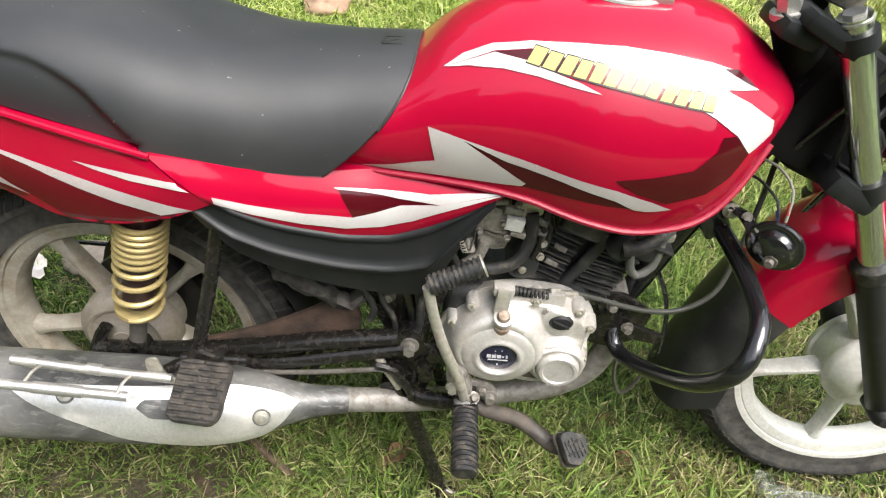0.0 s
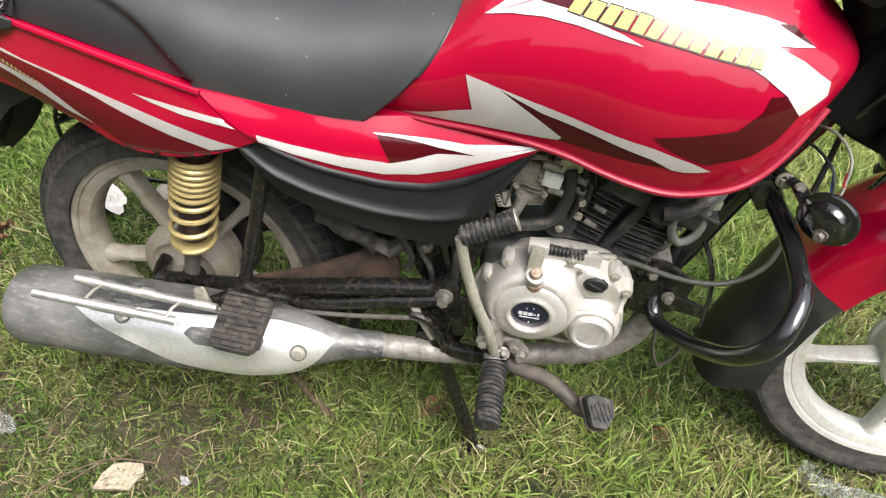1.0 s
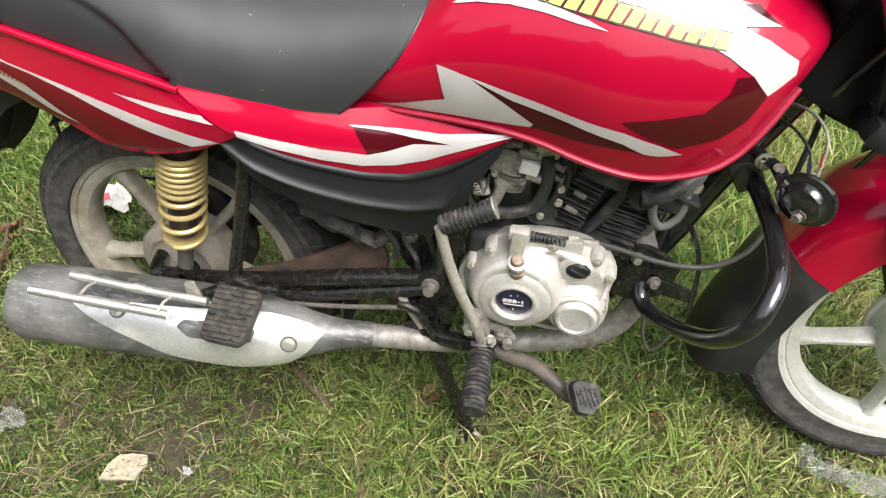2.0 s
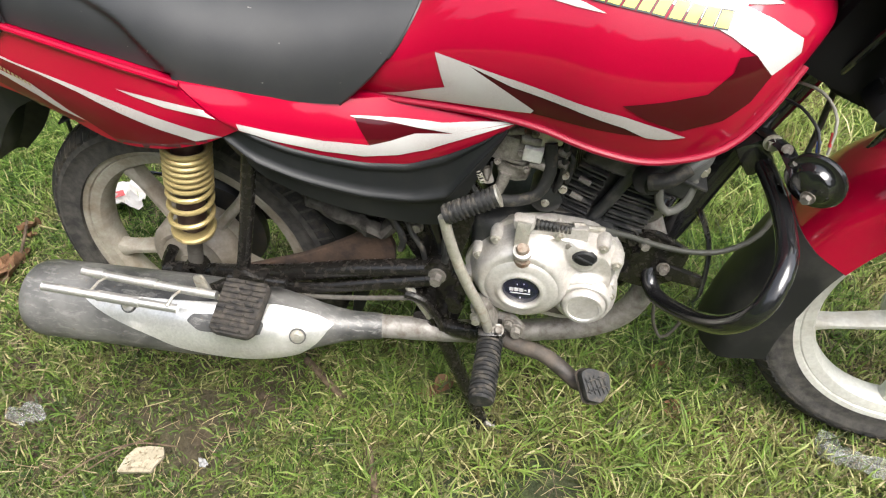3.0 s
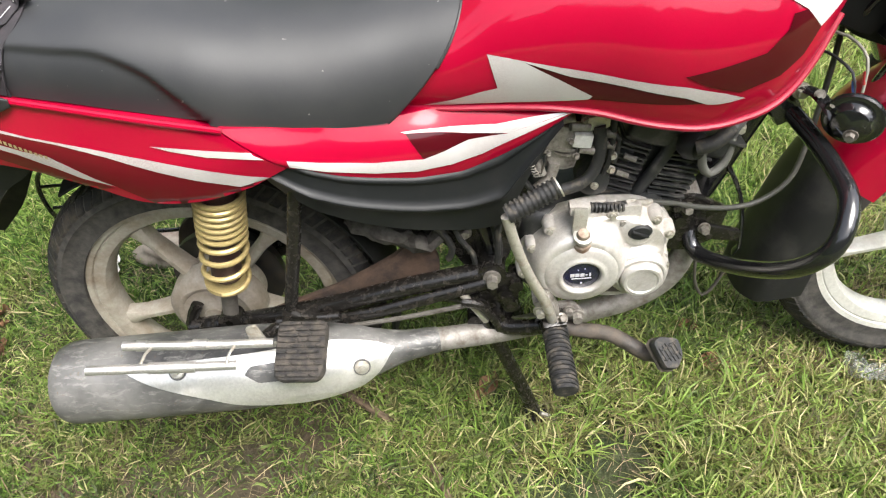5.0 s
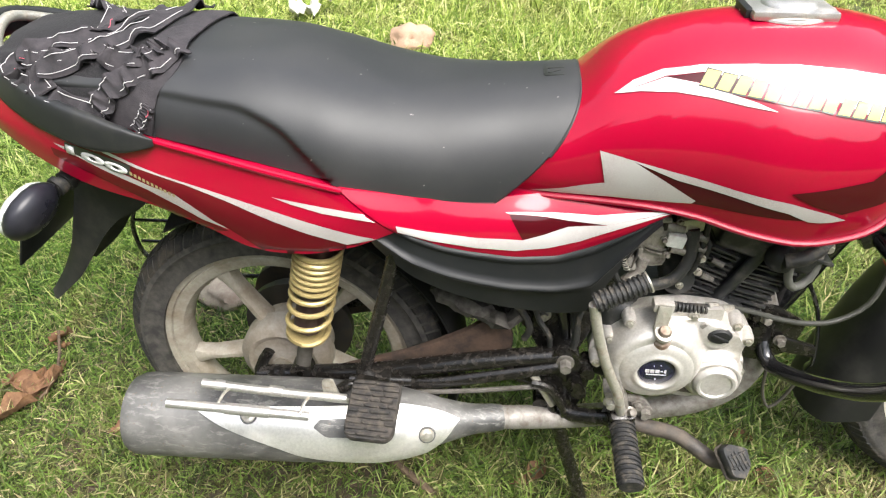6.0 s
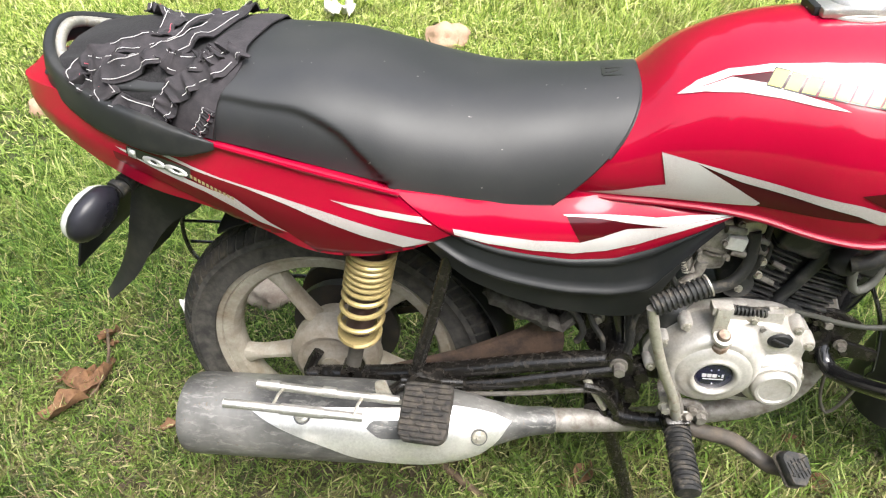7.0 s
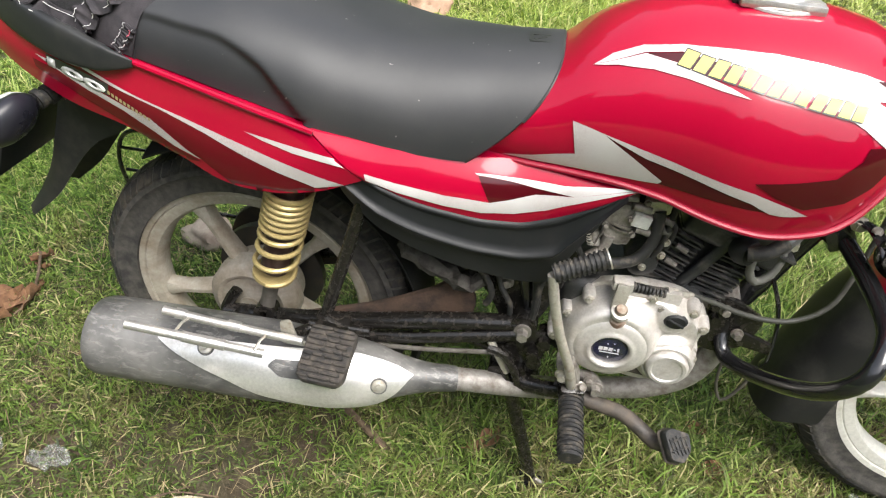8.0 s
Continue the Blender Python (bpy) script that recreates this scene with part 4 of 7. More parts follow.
back_edge = spline([Vector(q) for q in ((-0.80, 0, 0.715), (-0.825, 0, 0.645), (-0.848, 0, 0.590), (-0.872, 0, 0.535), (-0.908, 0, 0.480), (-0.944, 0, 0.437))], 0.02)
front_edge = spline([Vector(q) for q in ((-0.68, 0, 0.690), (-0.712, 0, 0.630), (-0.765, 0, 0.600), (-0.805, 0, 0.562), (-0.842, 0, 0.516), (-0.874, 0, 0.478), (-0.934, 0, 0.428))], 0.02)
bm = bmesh.new()
rows = []
for i in range(19):
    t = i / 18
    p, q = back_edge[round(t * (len(back_edge) - 1))], front_edge[round(t * (len(front_edge) - 1))]
    w = 0.068 - 0.004 * t
    half = [(q.x * (1 - s) + p.x * s, -w + 0.010 * s * s, q.z * (1 - s) + p.z * s) for s in (0, 0.25, 0.5, 0.75, 0.95)]
    row = half + [(p.x - 0.004, -w * 0.80, p.z), (p.x - 0.008, -w * 0.4, p.z), (p.x - 0.009, 0.0, p.z)]
    rows.append(row + [(x, -y, z) for x, y, z in row[-2::-1]])
grid(bm, rows)
thicken(bm, 0.003)
guard = part("rear_mudguard", bm, plastic("dusty_guard", (0.020, 0.021, 0.021), 0.38, (0.13, 0.115, 0.095)), bike, "dusty black plastic rear mudguard flap")
bm = bmesh.new()
rows = []
for i in range(28):
    a = radians(-28 + 146 * i / 27)
    rows.append([(REAR[0] + 0.325 * math.cos(a) * (1 - 0.03 * abs(k / 6 - 1) ** 2), 0.062 * (k / 6 - 1), REAR[2] + 0.325 * math.sin(a) * (1 - 0.03 * abs(k / 6 - 1) ** 2)) for k in range(13)])
grid(bm, rows)
thicken(bm, 0.003)
part("inner_mudguard", bm, plastic("dull_black", (0.014, 0.014, 0.014), 0.7), bike, "muddy black inner mudguard over the tyre")
holder = part("plate_holder", block((0.004, 0.22, 0.11), pose(-0.905, 0.0, 0.585, 0, 24, 0), 0.0015), BLACK_PLASTIC, guard, "black plate bracket")
bolt(holder, (-0.900, -0.075, 0.60), 0.005, 0.006, STEEL, (1, 0, -0.4))
part("tail_underside", block((0.17, 0.13, 0.035), pose(-0.79, 0, 0.705, 0, 22, 0), 0.012), BLACK_PLASTIC, bike)


def indicator(y_sign):
    m = Matrix.Translation((-0.808, y_sign * 0.172, 0.680)) @ pose(0, 0, 0, -14 * y_sign, 0, -14 * -y_sign)
    prof = [(0.0, 0.054), (0.010, 0.0525), (0.020, 0.047), (0.029, 0.036), (0.0355, 0.017), (0.037, -0.006), (0.034, -0.026), (0.024, -0.043), (0.013, -0.054), (0.0, -0.056)]
    flip = Matrix.Identity(4) if y_sign < 0 else pose(0, 0, 0, 0, 0, 180)
    back = -0.012 if y_sign < 0 else 0.012
    body = part("indicator", lathe(prof, 32, m @ flip @ pose(0, 0, 0, 0, 32, 0) @ Matrix.Diagonal((0.64, 0.84, 1.08, 1))), plastic("indicator_black", (0.014, 0.014, 0.020), 0.2, (0.05, 0.05, 0.055)), bike, "black turn indicator on a ribbed stalk")
    part("lens", lathe(prof, 32, m @ flip @ Matrix.Translation((back, 0.001, -0.001)) @ pose(0, 0, 0, 0, 32, 0) @ Matrix.Diagonal((0.64, 0.82, 1.04, 1))), LENS, body, "clear lens")
    for k in range(6):
        t = k / 5
        c = Vector((-0.766 - 0.036 * t, y_sign * (0.066 + 0.064 * t), 0.702 - 0.012 * t))
        part("stalk_rib", sweep(bmesh.new(), [c, c + Vector((-0.003, y_sign * 0.008, -0.002))], 0.017 - 0.003 * t, 16), RUBBER, body)
    part("stalk", tube([(-0.755, y_sign * 0.05, 0.704), (-0.812, y_sign * 0.145, 0.684)], 0.0115, 12), RUBBER, body)
    return body


indicator(-1)
indicator(1)

# wire guard on the far side of the wheel
hoop = tube([(-0.76, 0.15, 0.50), (-0.84, 0.152, 0.500), (-0.885, 0.152, 0.482), (-0.905, 0.152, 0.43), (-0.895, 0.150, 0.37), (-0.85, 0.15, 0.335), (-0.76, 0.15, 0.33), (-0.56, 0.15, 0.33)], 0.0045, 8)
hoop = part("wire_guard", hoop, BLACK_GLOSS, bike, "thin black wire leg guard")
for z in (0.455, 0.405):
    part("guard_wire", tube([(-0.895, 0.151, z), (-0.76, 0.15, z), (-0.56, 0.15, z - 0.01)], 0.0035, 8), BLACK_GLOSS, hoop)

# ---- rear suspension ----
def shock(y):
    top, low = Vector((-0.421, y, 0.6385)), Vector((-0.491, y, 0.356))
    d = (low - top)
    body = part("shock_absorber", sweep(bmesh.new(), [top + d * t for t in (0.0, 0.3, 0.66)], 0.0225, 18), dirty("dark_oxide", (0.030, 0.012, 0.012), (0.075, 0.05, 0.04), 0.35, 0.0, (0.45, 0.7), 60), bike, "shock absorber with a brass-coloured coil spring")
    pts, n = [], 360
    s0, s1 = top + d * 0.11, top + d * 0.70
    ax = d.normalized()
    u = Vector((0, 1, 0))
    v = ax.cross(u)
    pitch = curve((0.0, 0.0), (0.35, 0.22), (0.66, 0.44), (0.80, 0.63), (1.0, 1.0))
    for k in range(n + 1):
        t = k / n
        w = 2 * math.pi * 10.5 * t
        p = s0 + (s1 - s0) * pitch(t)
        pts.append(p + (u * math.cos(w) + v * math.sin(w)) * 0.0325)
    part("spring", sweep(bmesh.new(), pts, 0.0042, 8), BRASS, body, "brass-coloured coil spring")
    part("spring_seat", sweep(bmesh.new(), [top + d * 0.69, top + d * 0.712], 0.0335, 24), BRASS, body)
    part("damper_rod", sweep(bmesh.new(), [top + d * 0.62, top + d * 0.97], 0.0125, 14), dirty("muddy_metal", (0.12, 0.11, 0.095), (0.07, 0.055, 0.04), 0.6, 0.3), body)
    part("lower_eye", lathe([(0.006, 0.014), (0.018, 0.014), (0.018, -0.014), (0.006, -0.014)], 20, Matrix.Translation(low)), BLACK_DIRTY, body)
    return body


shock(-0.122)
shock(0.122)

arm = part("swingarm", tube([(-0.068, -0.112, 0.412), (-0.20, -0.112, 0.388), (-0.34, -0.104, 0.348), (-0.46, -0.092, 0.318), (-0.585, -0.088, 0.302)], 0.016, 14, 0.02, 0.9), BLACK_DIRTY, bike, "greasy black steel swingarm")
part("swingarm_tube", tube([(-0.068, 0.112, 0.412), (-0.30, 0.11, 0.36), (-0.585, 0.088, 0.302)], 0.0185, 14, 0.03), BLACK_DIRTY, arm)
part("pivot_tube", tube([(-0.066, -0.125, 0.412), (-0.066, 0.125, 0.412)], 0.022, 16, 0.05), BLACK_DIRTY, arm)
bolt(arm, (-0.066, -0.124, 0.409), 0.0095, 0.018, CAST, name="pivot_nut")
part("brake_stay", tube([(-0.075, -0.128, 0.398), (-0.16, -0.130, 0.378), (-0.26, -0.130, 0.352), (-0.36, -0.122, 0.330), (-0.48, -0.11, 0.300)], 0.008, 10, 0.02, 1.3), BLACK_DIRTY, arm)
part("brake_rod", tube([(-0.10, -0.140, 0.368), (-0.22, -0.140, 0.346), (-0.36, -0.130, 0.318), (-0.52, -0.11, 0.262)], 0.0040, 8, 0.03), dirty("dull_rod_steel", (0.10, 0.092, 0.08), (0.045, 0.038, 0.03), 0.65, 0.0, (0.4, 0.7), 60), bike, "thin dull brake rod")
part("mud_shield", plate(rounded([(-0.445, 0.318), (-0.321, 0.366), (-0.272, 0.391), (-0.216, 0.424), (-0.181, 0.458), (-0.160, 0.450), (-0.146, 0.413), (-0.150, 0.37), (-0.228, 0.345), (-0.307, 0.315), (-0.42, 0.286)], 0.012), 0.012, -0.080, 0.003), MUD, bike, "shield plate caked with brown mud")
part("axle_nut", lathe([(0.0, 0.026), (0.011, 0.026), (0.012, 0.012), (0.020, 0.011), (0.020, 0.0)], 18, Matrix.Translation((-0.549, -0.098, 0.304))), BLACK_DIRTY, arm)
part("brake_plate", lathe([(0.0, 0.050), (0.022, 0.050), (0.028, 0.046), (0.056, 0.043), (0.060, 0.046), (0.064, 0.046), (0.067, 0.041), (0.078, 0.036), (0.082, 0.030), (0.083, 0.0)], 48, Matrix.Translation(REAR) @ Matrix.Translation((0, -0.008, 0))), dirty("muddy_alloy", (0.36, 0.325, 0.275), (0.17, 0.13, 0.09), 0.6, 0.2, (0.4, 0.75), 22), bike, "muddy cast rear brake plate")
part("brake_arm", tube([(-0.565, -0.075, 0.345), (-0.585, -0.085, 0.31), (-0.58, -0.10, 0.265)], 0.007, 8, 0.02, 1.5), BLACK_DIRTY, bike)
part("sprocket_carrier", lathe([(0.0, -0.075), (0.06, -0.078), (0.098, -0.070), (0.103, -0.060), (0.103, -0.045), (0.02, -0.04)], 44, Matrix.Translation(REAR)), dirty("greasy_black", (0.012, 0.012, 0.012), (0.05, 0.04, 0.03), 0.45), bike, "greasy black sprocket carrier behind the wheel")
part("chain_case", plate(rounded([(-0.655, 0.33), (-0.635, 0.385), (-0.59, 0.418), (-0.50, 0.434), (-0.35, 0.445), (-0.06, 0.47), (-0.05, 0.36), (-0.25, 0.335), (-0.45, 0.30), (-0.56, 0.258), (-0.63, 0.275)], 0.02), 0.02, 0.085, 0.004), dirty("muddy_case", (0.022, 0.018, 0.016), (0.075, 0.052, 0.036), 0.7, 0.0, (0.42, 0.75), 30, 0.5), bike, "muddy black chain case")

# ---- muffler details ----
def on_can(u, w, lift):
    """A point on the muffler at 0..1 along it and an angle from its top towards the outer side."""
    k = u * (len(line) - 1)
    i = min(int(k), len(line) - 2)
    p = line[i].lerp(line[i + 1], k - i)
    d = (line[i + 1] - line[i]).normalized()
    a = Vector((0, 0, 1))
    a = (a - d * a.dot(d)).normalized()
    b = d.cross(a)
    r = can_r(u) + lift
    return p + a * (r * math.cos(w)) + b * (r * math.sin(w))


def can_patch(low, high, u0, u1, lift, n=40, m=14, thick=0.003):
    """A curved sheet on the muffler between two angle curves."""
    b = bmesh.new()
    rows = []
    for i in range(n + 1):
        u = u0 + (u1 - u0) * i / n
        w0, w1 = radians(low(u)), radians(high(u))
        row = [on_can(u, w0, 0.0)]
        row += [on_can(u, w0 + (w1 - w0) * j / m, lift) for j in range(m + 1)]
        rows.append(row + [on_can(u, w1, 0.0)])
    grid(b, rows)
    return b


lo = curve((0.22, 34), (0.26, 27), (0.37, 27), (0.50, 25), (0.65, 19), (0.74, 15), (0.83, 22), (0.875, 38))
hi = curve((0.22, 36), (0.26, 48), (0.30, 57), (0.41, 76), (0.48, 90), (0.57, 101), (0.67, 112), (0.76, 114), (0.83, 88), (0.875, 42))
shield = part("heat_shield", can_patch(lo, hi, 0.22, 0.875, 0.007, 60), SHIELD, muffler, "bright brushed heat shield, stained at its edges", angle=50)
slo = curve((0.51, 48), (0.525, 40), (0.68, 37), (0.70, 46))
shi = curve((0.51, 50), (0.55, 61), (0.69, 62), (0.70, 48))
part("shield_slot", can_patch(slo, shi, 0.51, 0.70, 0.0078, 24, 6), MUFFLER, shield)
for u, w in ((0.785, 64), (0.345, 38)):
    p, q = on_can(u, radians(w), 0.008), on_can(u, radians(w), 0.02)
    ax = (q - p).normalized()
    bm = lathe([(0.0, 0.006), (0.004, 0.006), (0.005, 0.003), (0.010, 0.002), (0.0115, 0.0)], 20, Matrix.Translation(p) @ ax.to_track_quat("-Y", "Z").to_matrix().to_4x4())
    part("shield_rivet", bm, STEEL, shield)
    ring = lathe([(0.0105, 0.0), (0.0112, 0.0022), (0.0128, 0.0022), (0.0135, 0.0)], 24, Matrix.Translation(on_can(u, radians(w), 0.0068)) @ ax.to_track_quat("-Y", "Z").to_matrix().to_4x4())
    part("rivet_ring", ring, MUFFLER, shield)
part("exhaust_pipe", tube([(-0.17, -0.147, 0.297), (-0.12, -0.138, 0.292), (-0.05, -0.118, 0.278), (0.03, -0.080, 0.250), (0.10, -0.055, 0.243), (0.165, -0.050, 0.258), (0.222, -0.048, 0.300), (0.250, -0.040, 0.36), (0.252, -0.030, 0.43), (0.235, -0.02, 0.48)], 0.0195, 18, 0.015), PIPE, bike, "heat-stained exhaust pipe under the engine", angle=60)
part("pipe_clamp", tube([(-0.185, -0.150, 0.298), (-0.174, -0.148, 0.297)], 0.0225, 18), MUFFLER, muffler)

# ---- rear footrest and the plated step over the muffler ----
strut = part("footrest_hanger", tube([(-0.312, -0.150, 0.63), (-0.335, -0.152, 0.54), (-0.366, -0.158, 0.43), (-0.376, -0.168, 0.385)], 0.0125, 12, 0.02, 0.8), BLACK_DIRTY, bike, "greasy black steel hanger of the rear footrest")
peg_m = pose(-0.347, -0.232, 0.392, 26, 0, -3)
PEG_RUBBER = dirty("dusty_peg_rubber", (0.013, 0.012, 0.011), (0.078, 0.066, 0.054), 0.75, 0.0, (0.40, 0.66), 70, 0.5)
bm = bmesh.new()
tongue = rounded([(-0.038, 0.044), (0.037, 0.044), (0.036, -0.034), (0.026, -0.045), (-0.030, -0.045), (-0.038, -0.032)], 0.012, 4)
grid(bm, [[peg_m @ Vector((x * f, y * f, z)) for x, y in tongue] for f, z in ((0.0, -0.008), (0.97, -0.008), (1.0, -0.005), (1.0, 0.004), (0.95, 0.007), (0.0, 0.007))], True)
bmesh.ops.remove_doubles(bm, verts=bm.verts, dist=1e-6)
peg = part("rear_footrest", bm, PEG_RUBBER, bike, "dusty grooved black rubber rear footrest", angle=40)
worn = random.Random(4)
for k in range(10):
    x = -0.035
    while x < 0.028:
        w = min(worn.uniform(0.012, 0.034), 0.036 - x)
        part("rib", block((w, 0.0050, 0.0045 + 0.002 * worn.random()), peg_m @ pose(x + w / 2, -0.037 + 0.0084 * k, 0.0080, worn.uniform(-8, 8), worn.uniform(-3, 3), worn.uniform(-3, 3)), 0.0014, seg=1), PEG_RUBBER, peg)
        x += w + worn.uniform(0.0005, 0.003)
part("peg_bracket", block((0.055, 0.030, 0.045), pose(-0.36, -0.166, 0.388, 0, 10, 0), 0.008), BLACK_DIRTY, strut)
part("peg_pin", tube([(-0.395, -0.172, 0.392), (-0.300, -0.168, 0.392)], 0.008, 10), BLACK_DIRTY, strut)
step_a = part("step_bar", tube([(-0.597, -0.237, 0.433), (-0.49, -0.230, 0.417), (-0.388, -0.223, 0.404)], 0.0068, 12), CHROME, bike, "two plated rods of a side step over the muffler")
for x0, x1 in ((-0.578, -0.563), (-0.500, -0.480)):
    part("collar", tube([(x0, -0.237 + (x0 + 0.597) * 0.067, 0.433 + (x0 + 0.597) * -0.139), (x1, -0.237 + (x1 + 0.597) * 0.067, 0.433 + (x1 + 0.597) * -0.139)], 0.0082, 12), CHROME, step_a)
part("lower_rod", tube([(-0.627, -0.286, 0.443), (-0.53, -0.271, 0.421), (-0.436, -0.257, 0.400)], 0.0068, 12), CHROME, step_a)
part("rod_sleeve", tube([(-0.55, -0.274, 0.4255), (-0.49, -0.265, 0.412)], 0.0082, 12), CHROME, step_a)
part("end_plate", plate(rounded([(-0.425, 0.385), (-0.425, 0.43), (-0.408, 0.435), (-0.400, 0.40), (-0.372, 0.385)], 0.006), 0.004, -0.216, 0.001), STEEL, step_a)
for x in (-0.555, -0.440):
    t = (x + 0.597) / 0.21
    part("tie_wire", tube([(x, -0.237 + 0.014 * t, 0.433 - 0.029 * t), (x - 0.004, -0.256 + 0.012 * t, 0.438 - 0.03 * t), (x - 0.006, -0.282 + 0.024 * t, 0.438 - 0.036 * t)], 0.0022, 6), STEEL, step_a)
part("mount_arm", tube([(-0.41, -0.205, 0.394), (-0.40, -0.18, 0.385), (-0.375, -0.166, 0.385)], 0.009, 10), BLACK_DIRTY, step_a)

# ---- centre stand, footrest, pedal, kick starter ----
stand = part("centre_stand", tube([(-0.085, -0.118, 0.345), (-0.078, -0.116, 0.30), (-0.058, -0.112, 0.22), (-0.020, -0.106, 0.08), (0.0, -0.104, 0.004)], 0.0125, 12, 0.02), BLACK_DIRTY, bike, "greasy black centre stand, one leg on the grass")
part("leg", tube([(-0.085, 0.118, 0.345), (-0.058, 0.112, 0.22), (0.0, 0.104, 0.004)], 0.0125, 12, 0.02), BLACK_DIRTY, stand)
part("cross_tube", tube([(-0.075, -0.115, 0.285), (-0.075, 0.115, 0.285)], 0.012, 12, 0.05), BLACK_DIRTY, stand)
for y in (-0.104, 0.104):
    part("foot", block((0.06, 0.03, 0.006), pose(0.008, y, 0.003, 0, 8, 0), 0.002), BLACK_DIRTY, stand)
part("stand_spring", tube([(-0.10, -0.125, 0.372), (-0.085, -0.128, 0.33), (-0.072, -0.128, 0.28)], 0.008, 10), BLACK_DIRTY, stand)
hub_plate = part("stand_bracket", plate(rounded([(-0.115, 0.40), (-0.02, 0.40), (-0.03, 0.33), (-0.05, 0.275), (-0.10, 0.275)], 0.015), 0.012, -0.118, 0.003), BLACK_DIRTY, bike, "greasy black frame bracket")
for p in ((-0.074, -0.120, 0.296), (-0.09, -0.120, 0.345), (-0.045, -0.120, 0.365)):
    bolt(hub_plate, p, 0.010, 0.014, BLACK_DIRTY)
part("lever_link", tube([(-0.115, -0.140, 0.372), (-0.088, -0.142, 0.366), (-0.066, -0.138, 0.325), (-0.060, -0.135, 0.30)], 0.007, 8), BLACK_DIRTY, bike)
frame_plate = part("frame_plate", plate(rounded([(-0.19, 0.56), (0.0, 0.56), (-0.02, 0.47), (-0.045, 0.40), (-0.10, 0.39), (-0.13, 0.45), (-0.19, 0.50)], 0.02), 0.012, -0.092, 0.003), BLACK_DIRTY, bike, "black frame plate behind the engine")
bolt(frame_plate, (-0.102, -0.094, 0.476), 0.0078, 0.008, CAST)

part("stand_tip", block((0.020, 0.006, 0.030), pose(0.010, -0.112, 0.012, 20, 30, 0), 0.002), CAST, stand, "bare worn metal tip")
part("stand_stop", tube([(-0.145, -0.090, 0.352), (-0.105, -0.100, 0.350)], 0.019, 16), BLACK_DIRTY, stand)
part("pivot_spring", tube([(-0.120, -0.128, 0.392), (-0.098, -0.133, 0.356), (-0.080, -0.134, 0.322)], 0.0062, 8), STEEL, stand, "rusty return spring")
for pts, r in ((((-0.118, -0.098, 0.500), (-0.108, -0.104, 0.470), (-0.092, -0.108, 0.445), (-0.090, -0.104, 0.41)), 0.0045), (((-0.16, -0.09, 0.505), (-0.135, -0.10, 0.485), (-0.122, -0.104, 0.455), (-0.130, -0.10, 0.43)), 0.0055), (((-0.06, -0.10, 0.50), (-0.052, -0.112, 0.46), (-0.058, -0.118, 0.42)), 0.006)):
    part("dirty_hose", tube(pts, r, 8), RUBBER, hub_plate)
for x, y, z, r in ((-0.040, -0.118, 0.345, 0.012), (-0.098, -0.116, 0.312, 0.013), (-0.060, -0.118, 0.320, 0.010), (-0.030, -0.115, 0.385, 0.011)):
    part("spacer", tube([(x, y + 0.03, z), (x, y - 0.012, z)], r, 14), BLACK_DIRTY, hub_plate)
bar = part("footrest_bar", tube([(-0.10, -0.110, 0.300), (-0.04, -0.130, 0.298), (0.02, -0.150, 0.318), (0.035, -0.165, 0.325)], 0.014, 12, 0.02), BLACK_DIRTY, bike, "front footrest on a greasy black bracket")
part("peg_yoke", block((0.038, 0.032, 0.036), pose(0.022, -0.160, 0.336, 15, 0, 8), 0.006), BLACK_DIRTY, bar)
rub = part("peg_rubber", sweep(bmesh.new(), [Vector((0.024 + 0.004 * t, -0.168 - 0.108 * t, 0.332 - 0.014 * t)) for t in [k / 8 for k in range(9)]], 0.0175, 16, True, 0.85), RUBBER, bar, "ribbed black rubber")
for k in range(14):
    t = (k + 0.6) / 14.6
    c = Vector((0.024 + 0.004 * t, -0.168 - 0.108 * t, 0.332 - 0.014 * t))
    part("rib", sweep(bmesh.new(), [c, c + Vector((0, -0.0036, 0))], 0.0192 + 0.0010 * worn.random(), 16, True, 0.88), RUBBER, rub)
bolt(bar, (0.034, -0.166, 0.350), 0.0065, 0.014, CAST, (0.2, -0.6, 0.7))
PEDAL = dirty("muddy_worn_steel", (0.040, 0.034, 0.029), (0.105, 0.085, 0.066), 0.55, 0.1, (0.42, 0.72), 45, 0.5)
pedal = part("brake_pedal", tube([(0.0, -0.135, 0.318), (0.06, -0.158, 0.314), (0.105, -0.170, 0.314), (0.140, -0.185, 0.300), (0.160, -0.198, 0.294), (0.178, -0.212, 0.308)], 0.0125, 14, 0.012, 0.9), PEDAL, bike, "worn brown-black brake pedal with a cross-hatched pad")
pad_m = pose(0.184, -0.217, 0.318, 34, 14, 26)
def pad_shape(k, low, high):
    """A five-sided slab with rounded corners, across the pedal's end."""
    rim = rounded([(x * k, y * k) for x, y in ((-0.024, 0.020), (-0.010, 0.026), (0.024, 0.016), (0.022, -0.010), (0.004, -0.027), (-0.018, -0.022))], 0.006, 4)
    b = bmesh.new()
    grid(b, [[pad_m @ Vector((x * f, y * f, z)) for x, y in rim] for f, z in ((0.0, low), (0.96, low), (1.0, low + 0.002), (1.0, high - 0.003), (0.94, high), (0.0, high))], True)
    bmesh.ops.remove_doubles(b, verts=b.verts, dist=1e-6)
    return b


